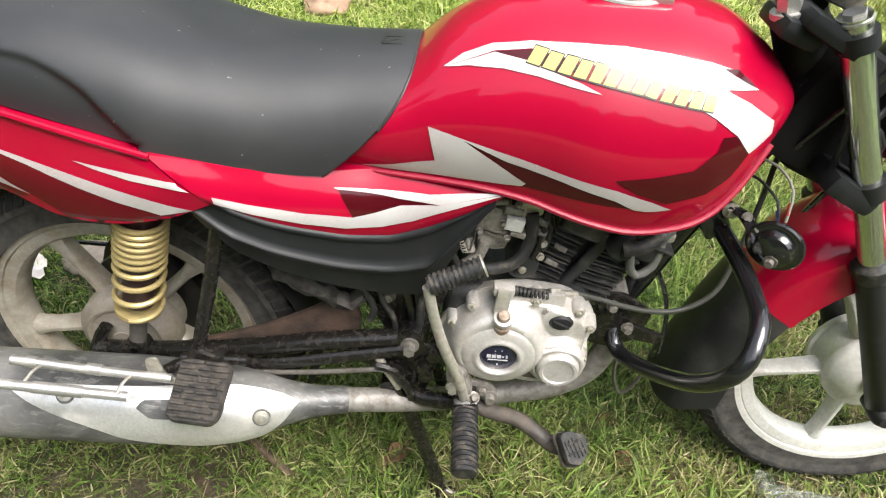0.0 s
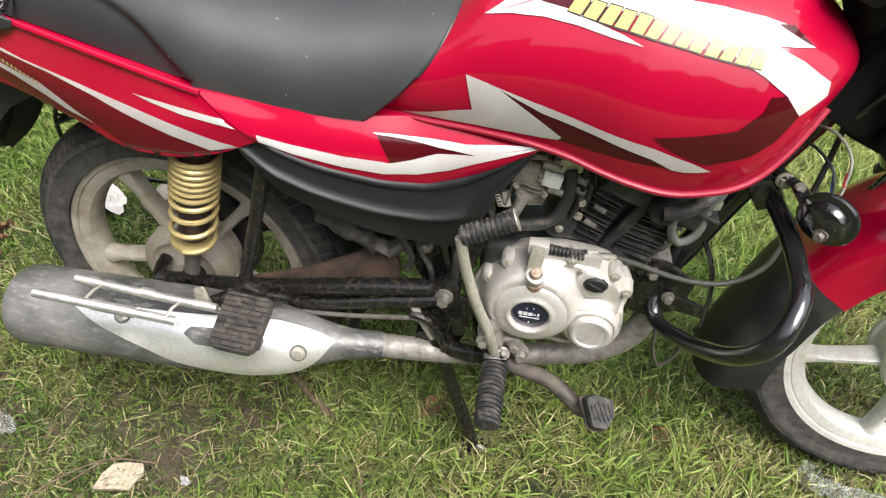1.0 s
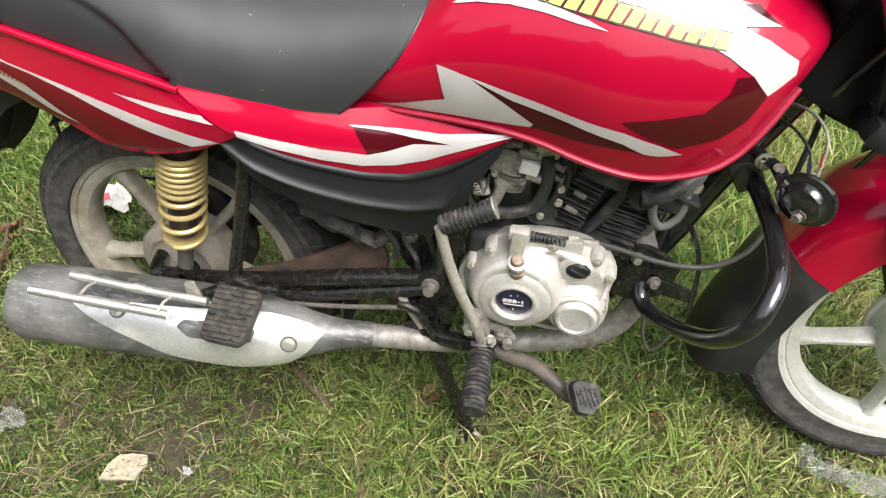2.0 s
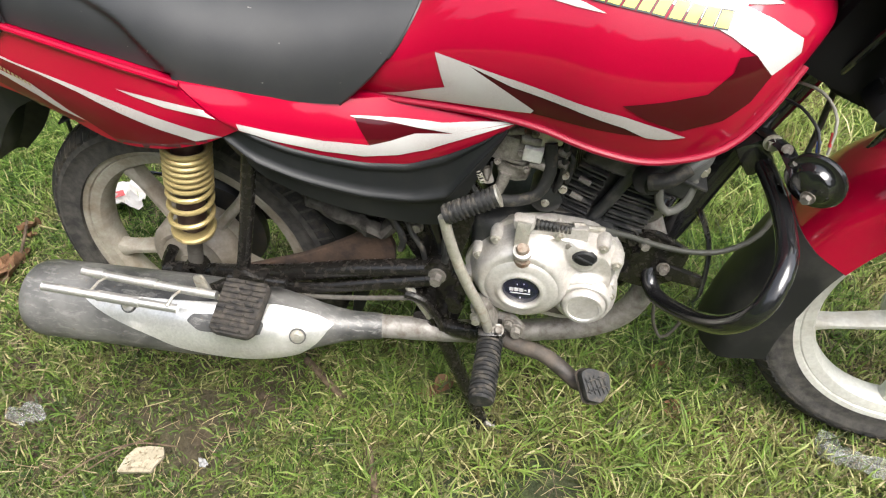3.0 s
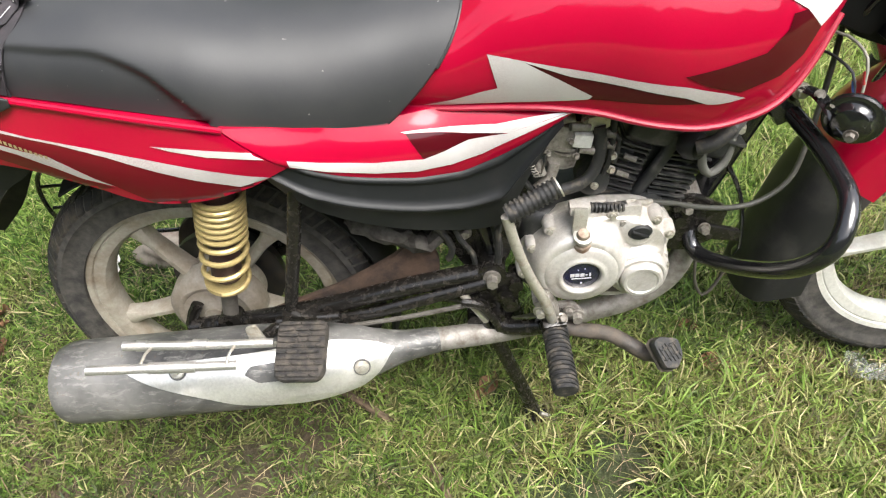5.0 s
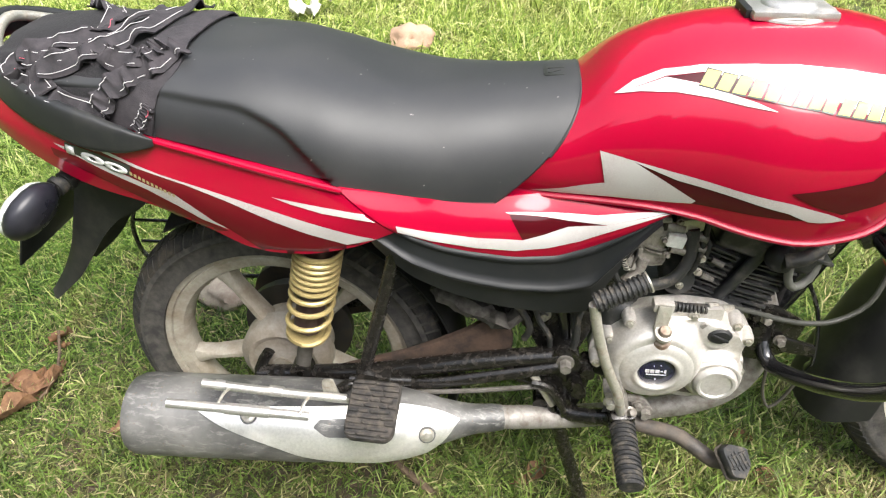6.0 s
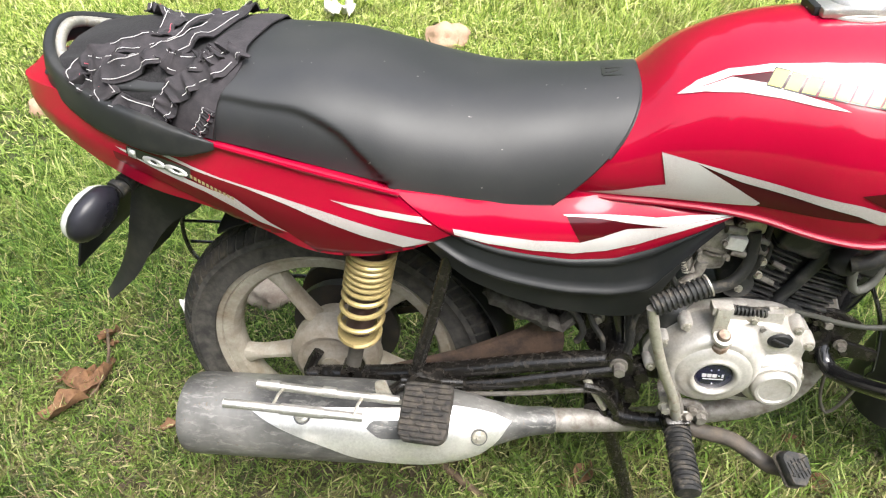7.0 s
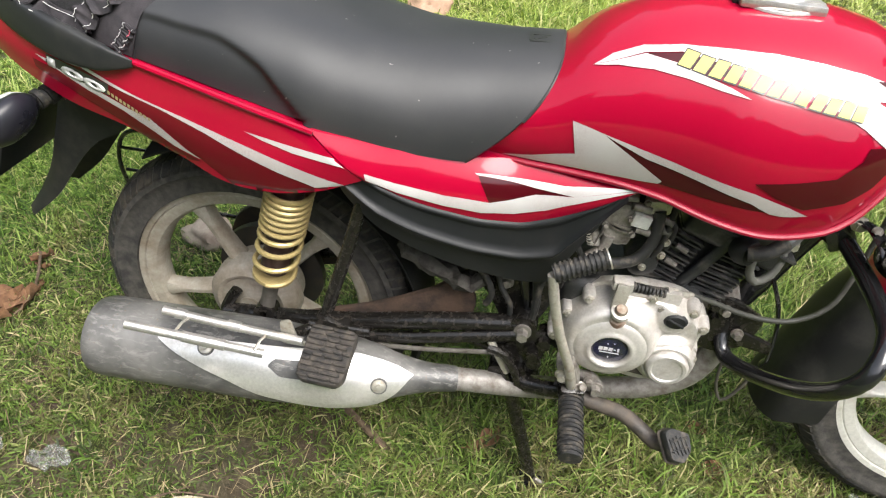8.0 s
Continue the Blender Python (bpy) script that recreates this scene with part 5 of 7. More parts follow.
part("pad_plate", pad_shape(1.06, -0.011, -0.006), PEDAL, pedal, angle=40)
pad = part("pad", pad_shape(1.0, -0.006, 0.007), RUBBER, pedal, angle=40)
for k in range(5):
    part("pad_ridge", block((0.0024, 0.030 - 0.004 * abs(k - 2), 0.003), pad_m @ pose(-0.0145 + 0.0072 * k, -0.001, 0.0075, 0, 0, 14), 0.0008, seg=1), RUBBER, pad)
for k in range(2):
    part("pad_ridge", block((0.034, 0.0022, 0.003), pad_m @ pose(0, -0.006 + 0.014 * k, 0.0078, 0, 0, 12), 0.0008, seg=1), RUBBER, pad)
part("peg_bracket_plate", plate(rounded([(0.0, 0.362), (0.055, 0.362), (0.075, 0.335), (0.060, 0.318), (0.015, 0.322)], 0.008), 0.008, -0.146, 0.002), PIPE, bar, "scuffed steel bracket plate")
for p in ((0.048, -0.148, 0.350), (0.060, -0.148, 0.330), (0.010, -0.156, 0.352)):
    bolt(bar, p, 0.0062, 0.009, CAST)
bolt(bike, (0.060, -0.150, 0.340), 0.008, 0.012, CAST, name="bolt")

kick = part("kick_starter", tube([(0.020, -0.168, 0.352), (0.010, -0.172, 0.395), (-0.012, -0.172, 0.45), (-0.030, -0.171, 0.51), (-0.041, -0.168, 0.562)], 0.0085, 12, 0.015, 0.9), STEEL, bike, "plated kick-start lever with a ribbed rubber end")
part("kick_boss", block((0.03, 0.036, 0.050), pose(0.012, -0.150, 0.372, 0, -20, 0), 0.008), CAST, kick)
bolt(kick, (0.002, -0.165, 0.372), 0.007, 0.012, STEEL)
k0, k1 = Vector((-0.040, -0.166, 0.562)), Vector((0.028, -0.150, 0.590))
part("rubber", sweep(bmesh.new(), [k0, k1], 0.0125, 14), RUBBER, kick, "ribbed black rubber sleeve")
for k in range(11):
    c = k0.lerp(k1, (k + 0.5) / 11)
    part("rib", sweep(bmesh.new(), [c, c + (k1 - k0) * 0.045], 0.0148, 14), RUBBER, kick)
part("end_washer", sweep(bmesh.new(), [k1, k1 + (k1 - k0) * 0.03], 0.0155, 16), STEEL, kick)

# ---- engine ----
case = part("crankcase", block((0.215, 0.20, 0.165), pose(0.085, 0.0, 0.425), 0.03, seg=3), BLACK_ENGINE, bike, "cast alloy engine crankcase")
outline = [(-0.027, 0.415), (-0.006, 0.465), (0.034, 0.503), (0.085, 0.514), (0.147, 0.509), (0.183, 0.490), (0.200, 0.460), (0.192, 0.395), (0.185, 0.357), (0.135, 0.336), (0.077, 0.345), (0.016, 0.361)]
def soft(t):
    t = max(0.0, min(1.0, t))
    return t * t * (3 - 2 * t)


def cover_rows(rim, rings=30):
    """Rings from the rim of the engine cover inwards, raised over the clutch and the oil filter."""
    mid = Vector((0.088, 0.425))
    out = []
    for i in range(rings + 1):
        t = 1 - i / rings
        row = []
        for p in rim:
            q = mid + (Vector(p) - mid) * t
            wall = soft((1 - t) / 0.10)
            dome = soft((0.082 - (q - Vector((0.062, 0.430))).length) / 0.026)
            boss = soft((0.052 - (q - Vector((0.155, 0.399))).length) / 0.014)
            brow = soft((0.030 - (q - Vector((0.145, 0.478))).length) / 0.012)
            row.append(Vector((q.x, -0.094 - 0.027 * wall - max(0.0285 * dome, 0.014 * boss, 0.008 * brow) * wall, q.y)))
        out.append(row)
    return out


bm = bmesh.new()
vs = grid(bm, cover_rows(rounded(outline, 0.02, 9)), True)
bmesh.ops.remove_doubles(bm, verts=bm.verts, dist=1e-5)
cover = part("clutch_cover", bm, ENGINE, bike, "silver-painted engine cover, dusty", angle=60)
part("cover_flange", plate(rounded([(x + (x - 0.088) * 0.05, z + (z - 0.425) * 0.05) for x, z in outline], 0.016, 4), 0.016, -0.096, 0.003), ENGINE, cover)
C = (0.064, -0.132, 0.426)
part("clutch_dome", lathe([(0.0275, 0.020), (0.0285, 0.0250), (0.031, 0.0265), (0.034, 0.0260), (0.036, 0.0235), (0.040, 0.0228), (0.047, 0.0215), (0.053, 0.0180), (0.057, 0.0130), (0.060, 0.006)], 56, Matrix.Translation(C)), ENGINE, cover, angle=50)
part("badge_ring", lathe([(0.0, 0.016), (0.0270, 0.016), (0.0275, 0.020), (0.0285, 0.0235)], 48, Matrix.Translation(C)), ENGINE, cover)
badge = part("badge", lathe([(0.0, 0.0205), (0.024, 0.0200), (0.0267, 0.0185), (0.0272, 0.015)], 48, Matrix.Translation(C)), Mat("badge_blue", (0.010, 0.011, 0.035), 0.22, Coat_Weight=1.0).m, cover, "round dark blue badge with white marks")
for k, (x, w, h, z) in enumerate(((-0.0165, 0.0075, 0.0075, 0.002), (-0.0075, 0.0075, 0.0075, 0.002), (0.0015, 0.0075, 0.0075, 0.002), (0.009, 0.004, 0.0018, 0.002), (0.0155, 0.0035, 0.0075, 0.002), (0.0, 0.036, 0.0016, -0.0065), (-0.006, 0.002, 0.002, 0.015), (0.006, 0.002, 0.002, 0.017), (0.0, 0.0025, 0.0025, -0.018))):
    part("badge_mark", block((w * 0.8, 0.001, h * 0.8), pose(C[0] + x * 0.8, C[1] - 0.0206, C[2] + z * 0.8, 0, 0, 0)), WHITE, badge, smooth=False)
# swelling towards the front with the oil filter cap
K = (0.155, -0.112, 0.399)
part("filter_boss", lathe([(0.0, 0.024), (0.0325, 0.024), (0.0335, 0.027), (0.0365, 0.027), (0.039, 0.022), (0.043, 0.014), (0.046, 0.0), (0.047, -0.02)], 44, Matrix.Translation(K)), ENGINE, cover, angle=40)
part("filter_cap", lathe([(0.0, 0.0345), (0.022, 0.0345), (0.0235, 0.0365), (0.0275, 0.0365), (0.0305, 0.0340), (0.0318, 0.030), (0.0318, 0.024)], 40, Matrix.Translation(K)), ENGINE, cover)
for a in (20, 140, 215, 300):
    bolt(cover, (K[0] + 0.039 * math.cos(radians(a)), K[1] - 0.014, K[2] + 0.039 * math.sin(radians(a))), 0.0042, 0.006, STEEL)
# a solid block for the cover's recess, the hollow's shadow given as dark metal
part("recess_shade_block", block((0.036, 0.012, 0.016), pose(0.118, -0.122, 0.368, 0, 6, 0), 0.005), dirty("recess_shadow_metal", (0.10, 0.085, 0.07), (0.05, 0.04, 0.03), 0.6), cover)
filler = part("oil_filler", lathe([(0.0, 0.010), (0.015, 0.009), (0.019, 0.004), (0.020, -0.006)], 28, Matrix.Translation((0.148, -0.126, 0.481)) @ Matrix.Diagonal((0.92, 0.7, 0.72, 1))), BLACK_PLASTIC, cover, "black oil filler cap")
part("filler_grip", block((0.026, 0.006, 0.004), pose(0.148, -0.133, 0.481, 0, 25, 0), 0.002), BLACK_PLASTIC, filler)
for x, z in ((-0.018, 0.405), (-0.004, 0.455), (0.022, 0.488), (0.110, 0.508), (0.172, 0.493), (0.193, 0.465), (0.188, 0.42), (0.180, 0.365), (0.060, 0.352), (0.010, 0.372)):
    part("bolt_boss", lathe([(0.0, 0.006), (0.008, 0.006), (0.010, 0.0), (0.011, -0.02)], 16, Matrix.Translation((x, -0.113, z))), ENGINE, cover)
    bolt(cover, (x, -0.118, z), 0.0045, 0.006, STEEL)
# clutch lever on the cover
lever = part("clutch_lever", block((0.020, 0.008, 0.042), pose(0.061, -0.137, 0.517, -12, 5, 0), 0.003), STEEL, bike, "cast clutch lever with its cable")
post = pose(0.064, -0.138, 0.472, -68, 0, 0)
part("lever_pivot", lathe([(0.0, 0.040), (0.0072, 0.040), (0.0085, 0.038), (0.0088, 0.030), (0.0078, 0.029), (0.0078, 0.026), (0.0105, 0.025), (0.0110, 0.016), (0.0135, 0.014), (0.0150, 0.006), (0.0160, -0.02)], 24, post), dirty("rusty_pin", (0.36, 0.31, 0.25), (0.16, 0.085, 0.05), 0.4, 0.5, (0.42, 0.66), 70, 0.4), lever, "worn steel pivot pin")
part("lever_clamp", lathe([(0.0095, 0.034), (0.0135, 0.033), (0.0140, 0.026), (0.0095, 0.025)], 20, post), ENGINE, lever)
part("lever_ear", block((0.030, 0.022, 0.016), pose(0.062, -0.122, 0.530, 0, 0, 0), 0.005), ENGINE, lever)
part("cable_bracket", plate(rounded([(0.070, 0.512), (0.108, 0.512), (0.122, 0.520), (0.150, 0.522), (0.150, 0.500), (0.134, 0.490), (0.118, 0.487), (0.105, 0.500), (0.070, 0.502)], 0.004), 0.010, -0.117, 0.002), ENGINE, lever)
bolt(lever, (0.125, -0.118, 0.494), 0.0055, 0.006, CAST)
for k in range(9):
    x = 0.078 + 0.0055 * k
    part("boot_ring", sweep(bmesh.new(), [Vector((x, -0.114, 0.5215 - 0.0006 * k)), Vector((x + 0.003, -0.1135, 0.5212 - 0.0006 * k))], 0.0075 - 0.0002 * k, 12), RUBBER, lever)
part("cable_boot", tube([(0.075, -0.114, 0.522), (0.128, -0.108, 0.517)], 0.0052, 10), RUBBER, lever)
part("ferrule", tube([(0.127, -0.108, 0.5175), (0.142, -0.102, 0.514)], 0.0075, 6, 0.02), STEEL, lever)
part("cable_sleeve", tube([(0.142, -0.102, 0.514), (0.170, -0.088, 0.502)], 0.0048, 10), STEEL, lever)
part("clutch_cable", tube([(0.168, -0.088, 0.503), (0.205, -0.078, 0.488), (0.25, -0.068, 0.468), (0.297, -0.060, 0.456), (0.343, -0.050, 0.456), (0.385, -0.038, 0.482), (0.405, -0.02, 0.53), (0.43, 0.02, 0.63), (0.44, 0.05, 0.75)], 0.0042, 10, 0.015), plastic("grey_cable", (0.055, 0.055, 0.048), 0.35, (0.16, 0.155, 0.13)), lever, "grey sheathed cable")

# cylinder with cooling fins, leaning forward
barrel_m = Matrix.Translation((0.150, 0.0, 0.483)) @ pose(0, 0, 0, 0, 19, 0)
barrel = part("cylinder", block((0.085, 0.105, 0.17), barrel_m @ Matrix.Translation((0, 0, 0.085)), 0.02, seg=3), BLACK_ENGINE, bike, "black finned engine cylinder")
for k in range(11):
    z = 0.022 + 0.0086 * k
    for x0, x1 in ((-0.060, -0.016), (0.008, 0.066 + 0.006 * (k > 8))):
        part("fin", block((x1 - x0, 0.142 + 0.006 * (k % 2), 0.0036), barrel_m @ Matrix.Translation(((x0 + x1) / 2, 0, z)) @ pose(0, 0, 0, 0, 4 if x0 < 0 else -3, 0), 0.0016, seg=2), BLACK_ENGINE, barrel)
# black column added in the fin gap to stand for the shadow channel
part("fin_gap_shade", tube([barrel_m @ Vector((-0.010, -0.066, 0.0)), barrel_m @ Vector((0.002, -0.068, 0.06)), barrel_m @ Vector((0.012, -0.066, 0.125))], 0.009, 14, 0.03), BLACK_ENGINE, barrel)
for x in (-0.042, 0.046):
    part("stud_column", tube([barrel_m @ Vector((x, -0.060, 0.02)), barrel_m @ Vector((x, -0.060, 0.165))], 0.008, 12, 0.05), BLACK_ENGINE, barrel)
head_m = barrel_m @ Matrix.Translation((0.016, 0, 0.122))
head = part("cylinder_head", block((0.150, 0.145, 0.040), head_m, 0.012, seg=3), BLACK_ENGINE, bike, "dusty dark grey cylinder head cover")
part("head_cover", block((0.150, 0.146, 0.064), head_m @ Matrix.Translation((0.004, 0, 0.036)), 0.020, seg=3), plastic("grey_head_paint", (0.085, 0.088, 0.088), 0.5, (0.2, 0.19, 0.17)), head)
part("cover_lip", block((0.160, 0.152, 0.005), head_m @ Matrix.Translation((0.010, 0, 0.012)), 0.002), BLACK_ENGINE, head)
for x in (-0.055, 0.075):
    bolt(head, head_m @ Vector((x, -0.058, 0.03)), 0.006, 0.010, STEEL)
part("crankcase_neck", block((0.125, 0.13, 0.03), barrel_m @ Matrix.Translation((0.0, 0, 0.012)), 0.006), CAST, barrel)
part("plug_cap", lathe([(0.0, 0.022), (0.010, 0.022), (0.012, 0.016), (0.022, 0.014), (0.026, 0.006), (0.027, -0.006), (0.020, -0.02)], 28, Matrix.Translation((0.218, -0.084, 0.592)) @ pose(0, 0, 0, -8, 0, 38) @ Matrix.Scale(0.8, 4)), BLACK_PLASTIC, head, "black spark plug cap")
part("plug_elbow", tube([(0.216, -0.100, 0.598), (0.240, -0.102, 0.606), (0.262, -0.090, 0.618)], 0.0105, 12), RUBBER, head)
part("ignition_lead", tube([(0.258, -0.092, 0.616), (0.285, -0.075, 0.630), (0.305, -0.055, 0.652), (0.315, -0.03, 0.690)], 0.006, 10), plastic("lead_grey", (0.10, 0.10, 0.10), 0.4), head, "thick ignition lead")
part("breather_hose", tube([(0.232, -0.085, 0.585), (0.236, -0.08, 0.555), (0.250, -0.075, 0.535), (0.270, -0.07, 0.548), (0.276, -0.065, 0.585), (0.262, -0.06, 0.61)], 0.0062, 10), plastic("hose_grey", (0.11, 0.11, 0.10), 0.4), head)
part("inlet_stub", tube([(0.115, -0.04, 0.60), (0.08, -0.045, 0.612), (0.05, -0.045, 0.618)], 0.022, 16), RUBBER, bike)
part("starter_boss", lathe([(0.0, 0.014), (0.010, 0.013), (0.022, 0.008), (0.024, 0.0), (0.024, -0.04)], 24, Matrix.Translation((0.086, -0.080, 0.545))), BLACK_ENGINE, case)
bolt(case, (0.086, -0.095, 0.545), 0.004, 0.005, STEEL)

# carburettor: cast bodies, screws and hoses
carb = part("carburettor", block((0.052, 0.055, 0.042), pose(0.034, -0.072, 0.628, 0, 10, 0), 0.010), CAST, bike, "dusty cast alloy carburettor with hoses")
part("float_bowl", block((0.046, 0.046, 0.034), pose(0.040, -0.072, 0.592, 0, 8, 0), 0.012), CAST, carb)
part("slide_tower", lathe([(0.0, 0.03), (0.014, 0.03), (0.018, 0.024), (0.018, 0.006), (0.021, 0.004), (0.021, -0.02)], 24, Matrix.Translation((0.028, -0.075, 0.650)) @ pose(0, 0, 0, -80, 0, 0)), CAST, carb)
part("enricher", block((0.034, 0.022, 0.022), pose(0.085, -0.085, 0.646, 0, 0, 12), 0.005), STEEL, carb)
part("drain_elbow", tube([(0.03, -0.095, 0.59), (0.022, -0.10, 0.565), (0.004, -0.108, 0.556)], 0.0085, 12), CAST, carb)
for p, r in (((0.010, -0.100, 0.645), 0.0045), ((0.050, -0.102, 0.628), 0.005), ((0.058, -0.100, 0.602), 0.005), ((0.020, -0.102, 0.612), 0.006), ((0.068, -0.098, 0.655), 0.006), ((0.080, -0.09, 0.60), 0.005), ((0.088, -0.088, 0.58), 0.005), ((-0.004, -0.112, 0.63), 0.005)):
    bolt(carb, p, min(r, 0.0034), 0.007, CAST, (0.1, -1, 0.15))
for pts, r in ((((0.088, -0.095, 0.642), (0.090, -0.100, 0.60), (0.074, -0.105, 0.565), (0.040, -0.108, 0.552), (0.0, -0.105, 0.552)), 0.0085),
               (((0.06, -0.08, 0.62), (0.09, -0.085, 0.615), (0.115, -0.078, 0.60)), 0.007),
               (((0.0, -0.11, 0.66), (-0.012, -0.115, 0.63), (-0.016, -0.12, 0.59)), 0.004),
               (((0.10, -0.075, 0.63), (0.118, -0.082, 0.61), (0.112, -0.086, 0.575)), 0.004),
               (((0.015, -0.118, 0.62), (0.010, -0.118, 0.59), (-0.012, -0.12, 0.60)), 0.0016)):
    part("hose", tube(pts, r, 10), RUBBER, carb)
for p in ((0.109, -0.090, 0.590), (0.108, -0.090, 0.567)):
    bolt(barrel, p, 0.0042, 0.007, STEEL, (0.1, -1, 0.3))
for p in ((0.128, -0.078, 0.580), (0.119, -0.078, 0.553)):
    part("stud", tube([p, (p[0] + 0.016, p[1] - 0.004, p[2] - 0.006)], 0.0042, 8), CAST, barrel)
for k, (x, y, z, r, h) in enumerate(((0.028, -0.075, 0.636, 0.0235, 0.004), (0.028, -0.075, 0.662, 0.0205, 0.003), (0.040, -0.072, 0.610, 0.030, 0.004), (0.040, -0.072, 0.602, 0.028, 0.003), (0.040, -0.072, 0.575, 0.020, 0.008))):
    part("carb_flange", sweep(bmesh.new(), [Vector((x, y, z)), Vector((x + 0.001, y, z + h))], r, 20), CAST, carb)
for p, q, r in (((0.015, -0.098, 0.655), (0.055, -0.104, 0.662), 0.005), ((0.000, -0.104, 0.672), (0.018, -0.104, 0.676), 0.009), ((0.050, -0.10, 0.648), (0.075, -0.096, 0.642), 0.0065), ((-0.004, -0.112, 0.648), (-0.004, -0.118, 0.628), 0.0055), ((0.062, -0.098, 0.610), (0.082, -0.098, 0.606), 0.0055), ((0.006, -0.110, 0.605), (0.012, -0.114, 0.585), 0.006), ((0.094, -0.09, 0.668), (0.120, -0.088, 0.672), 0.006), ((0.098, -0.086, 0.625), (0.112, -0.09, 0.622), 0.006), ((0.098, -0.086, 0.608), (0.112, -0.09, 0.605), 0.006)):
    part("fitting", tube([p, q], r, 10, 0.01), CAST, carb)
part("white_joint", block((0.026, 0.016, 0.020), pose(0.066, -0.098, 0.626, 0, 10, 0), 0.003), dirty("pale_plastic", (0.62, 0.62, 0.58), (0.3, 0.28, 0.24), 0.5), carb)
for k in range(7):
    c = Vector((-0.006 + 0.0016 * k, -0.121, 0.612 - 0.0042 * k))
    part("spring_turn", sweep(bmesh.new(), [c + Vector((0.004 * math.cos(a), 0.004 * math.sin(a), 0.0007 * a)) for a in [k2 * 0.6 for k2 in range(11)]], 0.0008, 5), STEEL, carb)
for k, pts in enumerate((((0.112, -0.082, 0.66), (0.108, -0.088, 0.63), (0.106, -0.09, 0.59), (0.098, -0.088, 0.56)), ((-0.02, -0.115, 0.60), (-0.01, -0.118, 0.575), (0.0, -0.115, 0.55), (-0.02, -0.11, 0.53)), ((0.00, -0.11, 0.545), (-0.03, -0.11, 0.535), (-0.05, -0.115, 0.50), (-0.055, -0.12, 0.45)))):
    part("hose", tube(pts, 0.0045, 8), RUBBER, carb)

part("air_box", block((0.16, 0.16, 0.13), pose(-0.07, 0.0, 0.62), 0.03, seg=3), Mat("air_box_black", (0.008, 0.008, 0.008), 0.8, Specular_IOR_Level=0.15).m, bike, "black air box behind the side covers")
part("battery_box", block((0.17, 0.15, 0.14), pose(-0.18, 0.0, 0.525, 0, 20, 0), 0.02), Mat("dull_black_box", (0.010, 0.009, 0.008), 0.85, Specular_IOR_Level=0.15).m, bike)
crumple = tube([(-0.262, -0.100, 0.530), (-0.240, -0.106, 0.508), (-0.205, -0.104, 0.488), (-0.175, -0.100, 0.468), (-0.155, -0.096, 0.462), (-0.14, -0.09, 0.475)], 0.015, 10)
for v in crumple.verts:
    v.co += Vector((noise.noise(v.co * 60), noise.noise(v.co * 60 + Vector((5, 0, 0))), noise.noise(v.co * 60 + Vector((0, 5, 0))))) * 0.011
part("dirty_boot", crumple, dirty("clay_grey_rubber", (0.060, 0.055, 0.048), (0.015, 0.012, 0.010), 0.85, 0.0, (0.4, 0.65), 60, 0.8), bike, "crumpled dusty rubber boot under the side cover", angle=25)

# ---- frame ----
tubes = part("frame_downtube", tube([(0.205, 0, 0.335), (0.238, 0, 0.385), (0.277, 0, 0.460), (0.313, 0, 0.553), (0.348, 0, 0.632), (0.405, 0, 0.745)], 0.0195, 16, 0.02), BLACK_GLOSS, bike, "black frame downtube")
part("backbone", tube([(-0.85, 0, 0.76), (-0.4, 0, 0.70), (-0.15, 0, 0.68), (0.1, 0, 0.72), (0.3, 0, 0.78), (0.40, 0, 0.80)], 0.024, 14, 0.05), BLACK_GLOSS, tubes)
for y in (-0.09, 0.09):
    part("subframe_rail", tube([(-0.82, y * 0.8, 0.73), (-0.5, y, 0.66), (-0.25, y, 0.62), (-0.10, y, 0.55), (-0.06, y, 0.42)], 0.013, 12, 0.04), BLACK_GLOSS, tubes)
mount = part("engine_mount", plate(rounded([(0.185, 0.475), (0.25, 0.48), (0.30, 0.45), (0.288, 0.392), (0.245, 0.370), (0.20, 0.38)], 0.012), 0.010, -0.056, 0.002), BLACK_DIRTY, bike, "black engine mounting plate")
part("mount_tab", plate(rounded([(0.265, 0.425), (0.325, 0.405), (0.325, 0.385), (0.27, 0.395)], 0.006), 0.01, -0.060, 0.002), BLACK_DIRTY, mount)
for p in ((0.210, -0.058, 0.405), (0.265, -0.060, 0.420), (0.222, -0.060, 0.448), (0.212, -0.07, 0.478), (0.232, -0.066, 0.468)):
    bolt(mount, p, 0.0066, 0.011, BLACK_DIRTY if p[0] < 0.225 else CAST)
part("stay_strip", tube([(0.300, -0.01, 0.505), (0.318, -0.015, 0.470), (0.330, -0.03, 0.43), (0.326, -0.06, 0.375), (0.322, -0.055, 0.36)], 0.010, 8, 0.02, 0.35), BLACK_GLOSS, mount)
part("drain_hose", tube([(0.265, -0.052, 0.36), (0.270, -0.055, 0.30), (0.288, -0.055, 0.262), (0.305, -0.055, 0.285), (0.318, -0.055, 0.33)], 0.0028, 8), plastic("thin_hose", (0.06, 0.055, 0.045), 0.5), mount)

# leg guard
guard_pts = [(0.340, 0.0, 0.622), (0.356, -0.030, 0.606), (0.371, -0.080, 0.592), (0.375, -0.150, 0.586), (0.369, -0.210, 0.580), (0.353, -0.245, 0.552), (0.335, -0.245, 0.517), (0.314, -0.210, 0.469), (0.287, -0.140, 0.412), (0.259, -0.075, 0.379), (0.247, -0.052, 0.398), (0.258, -0.035, 0.420)]
leg_guard = part("leg_guard", tube(guard_pts, 0.0125, 16, 0.012), BLACK_GLOSS, bike, "glossy black steel leg guard", angle=60)
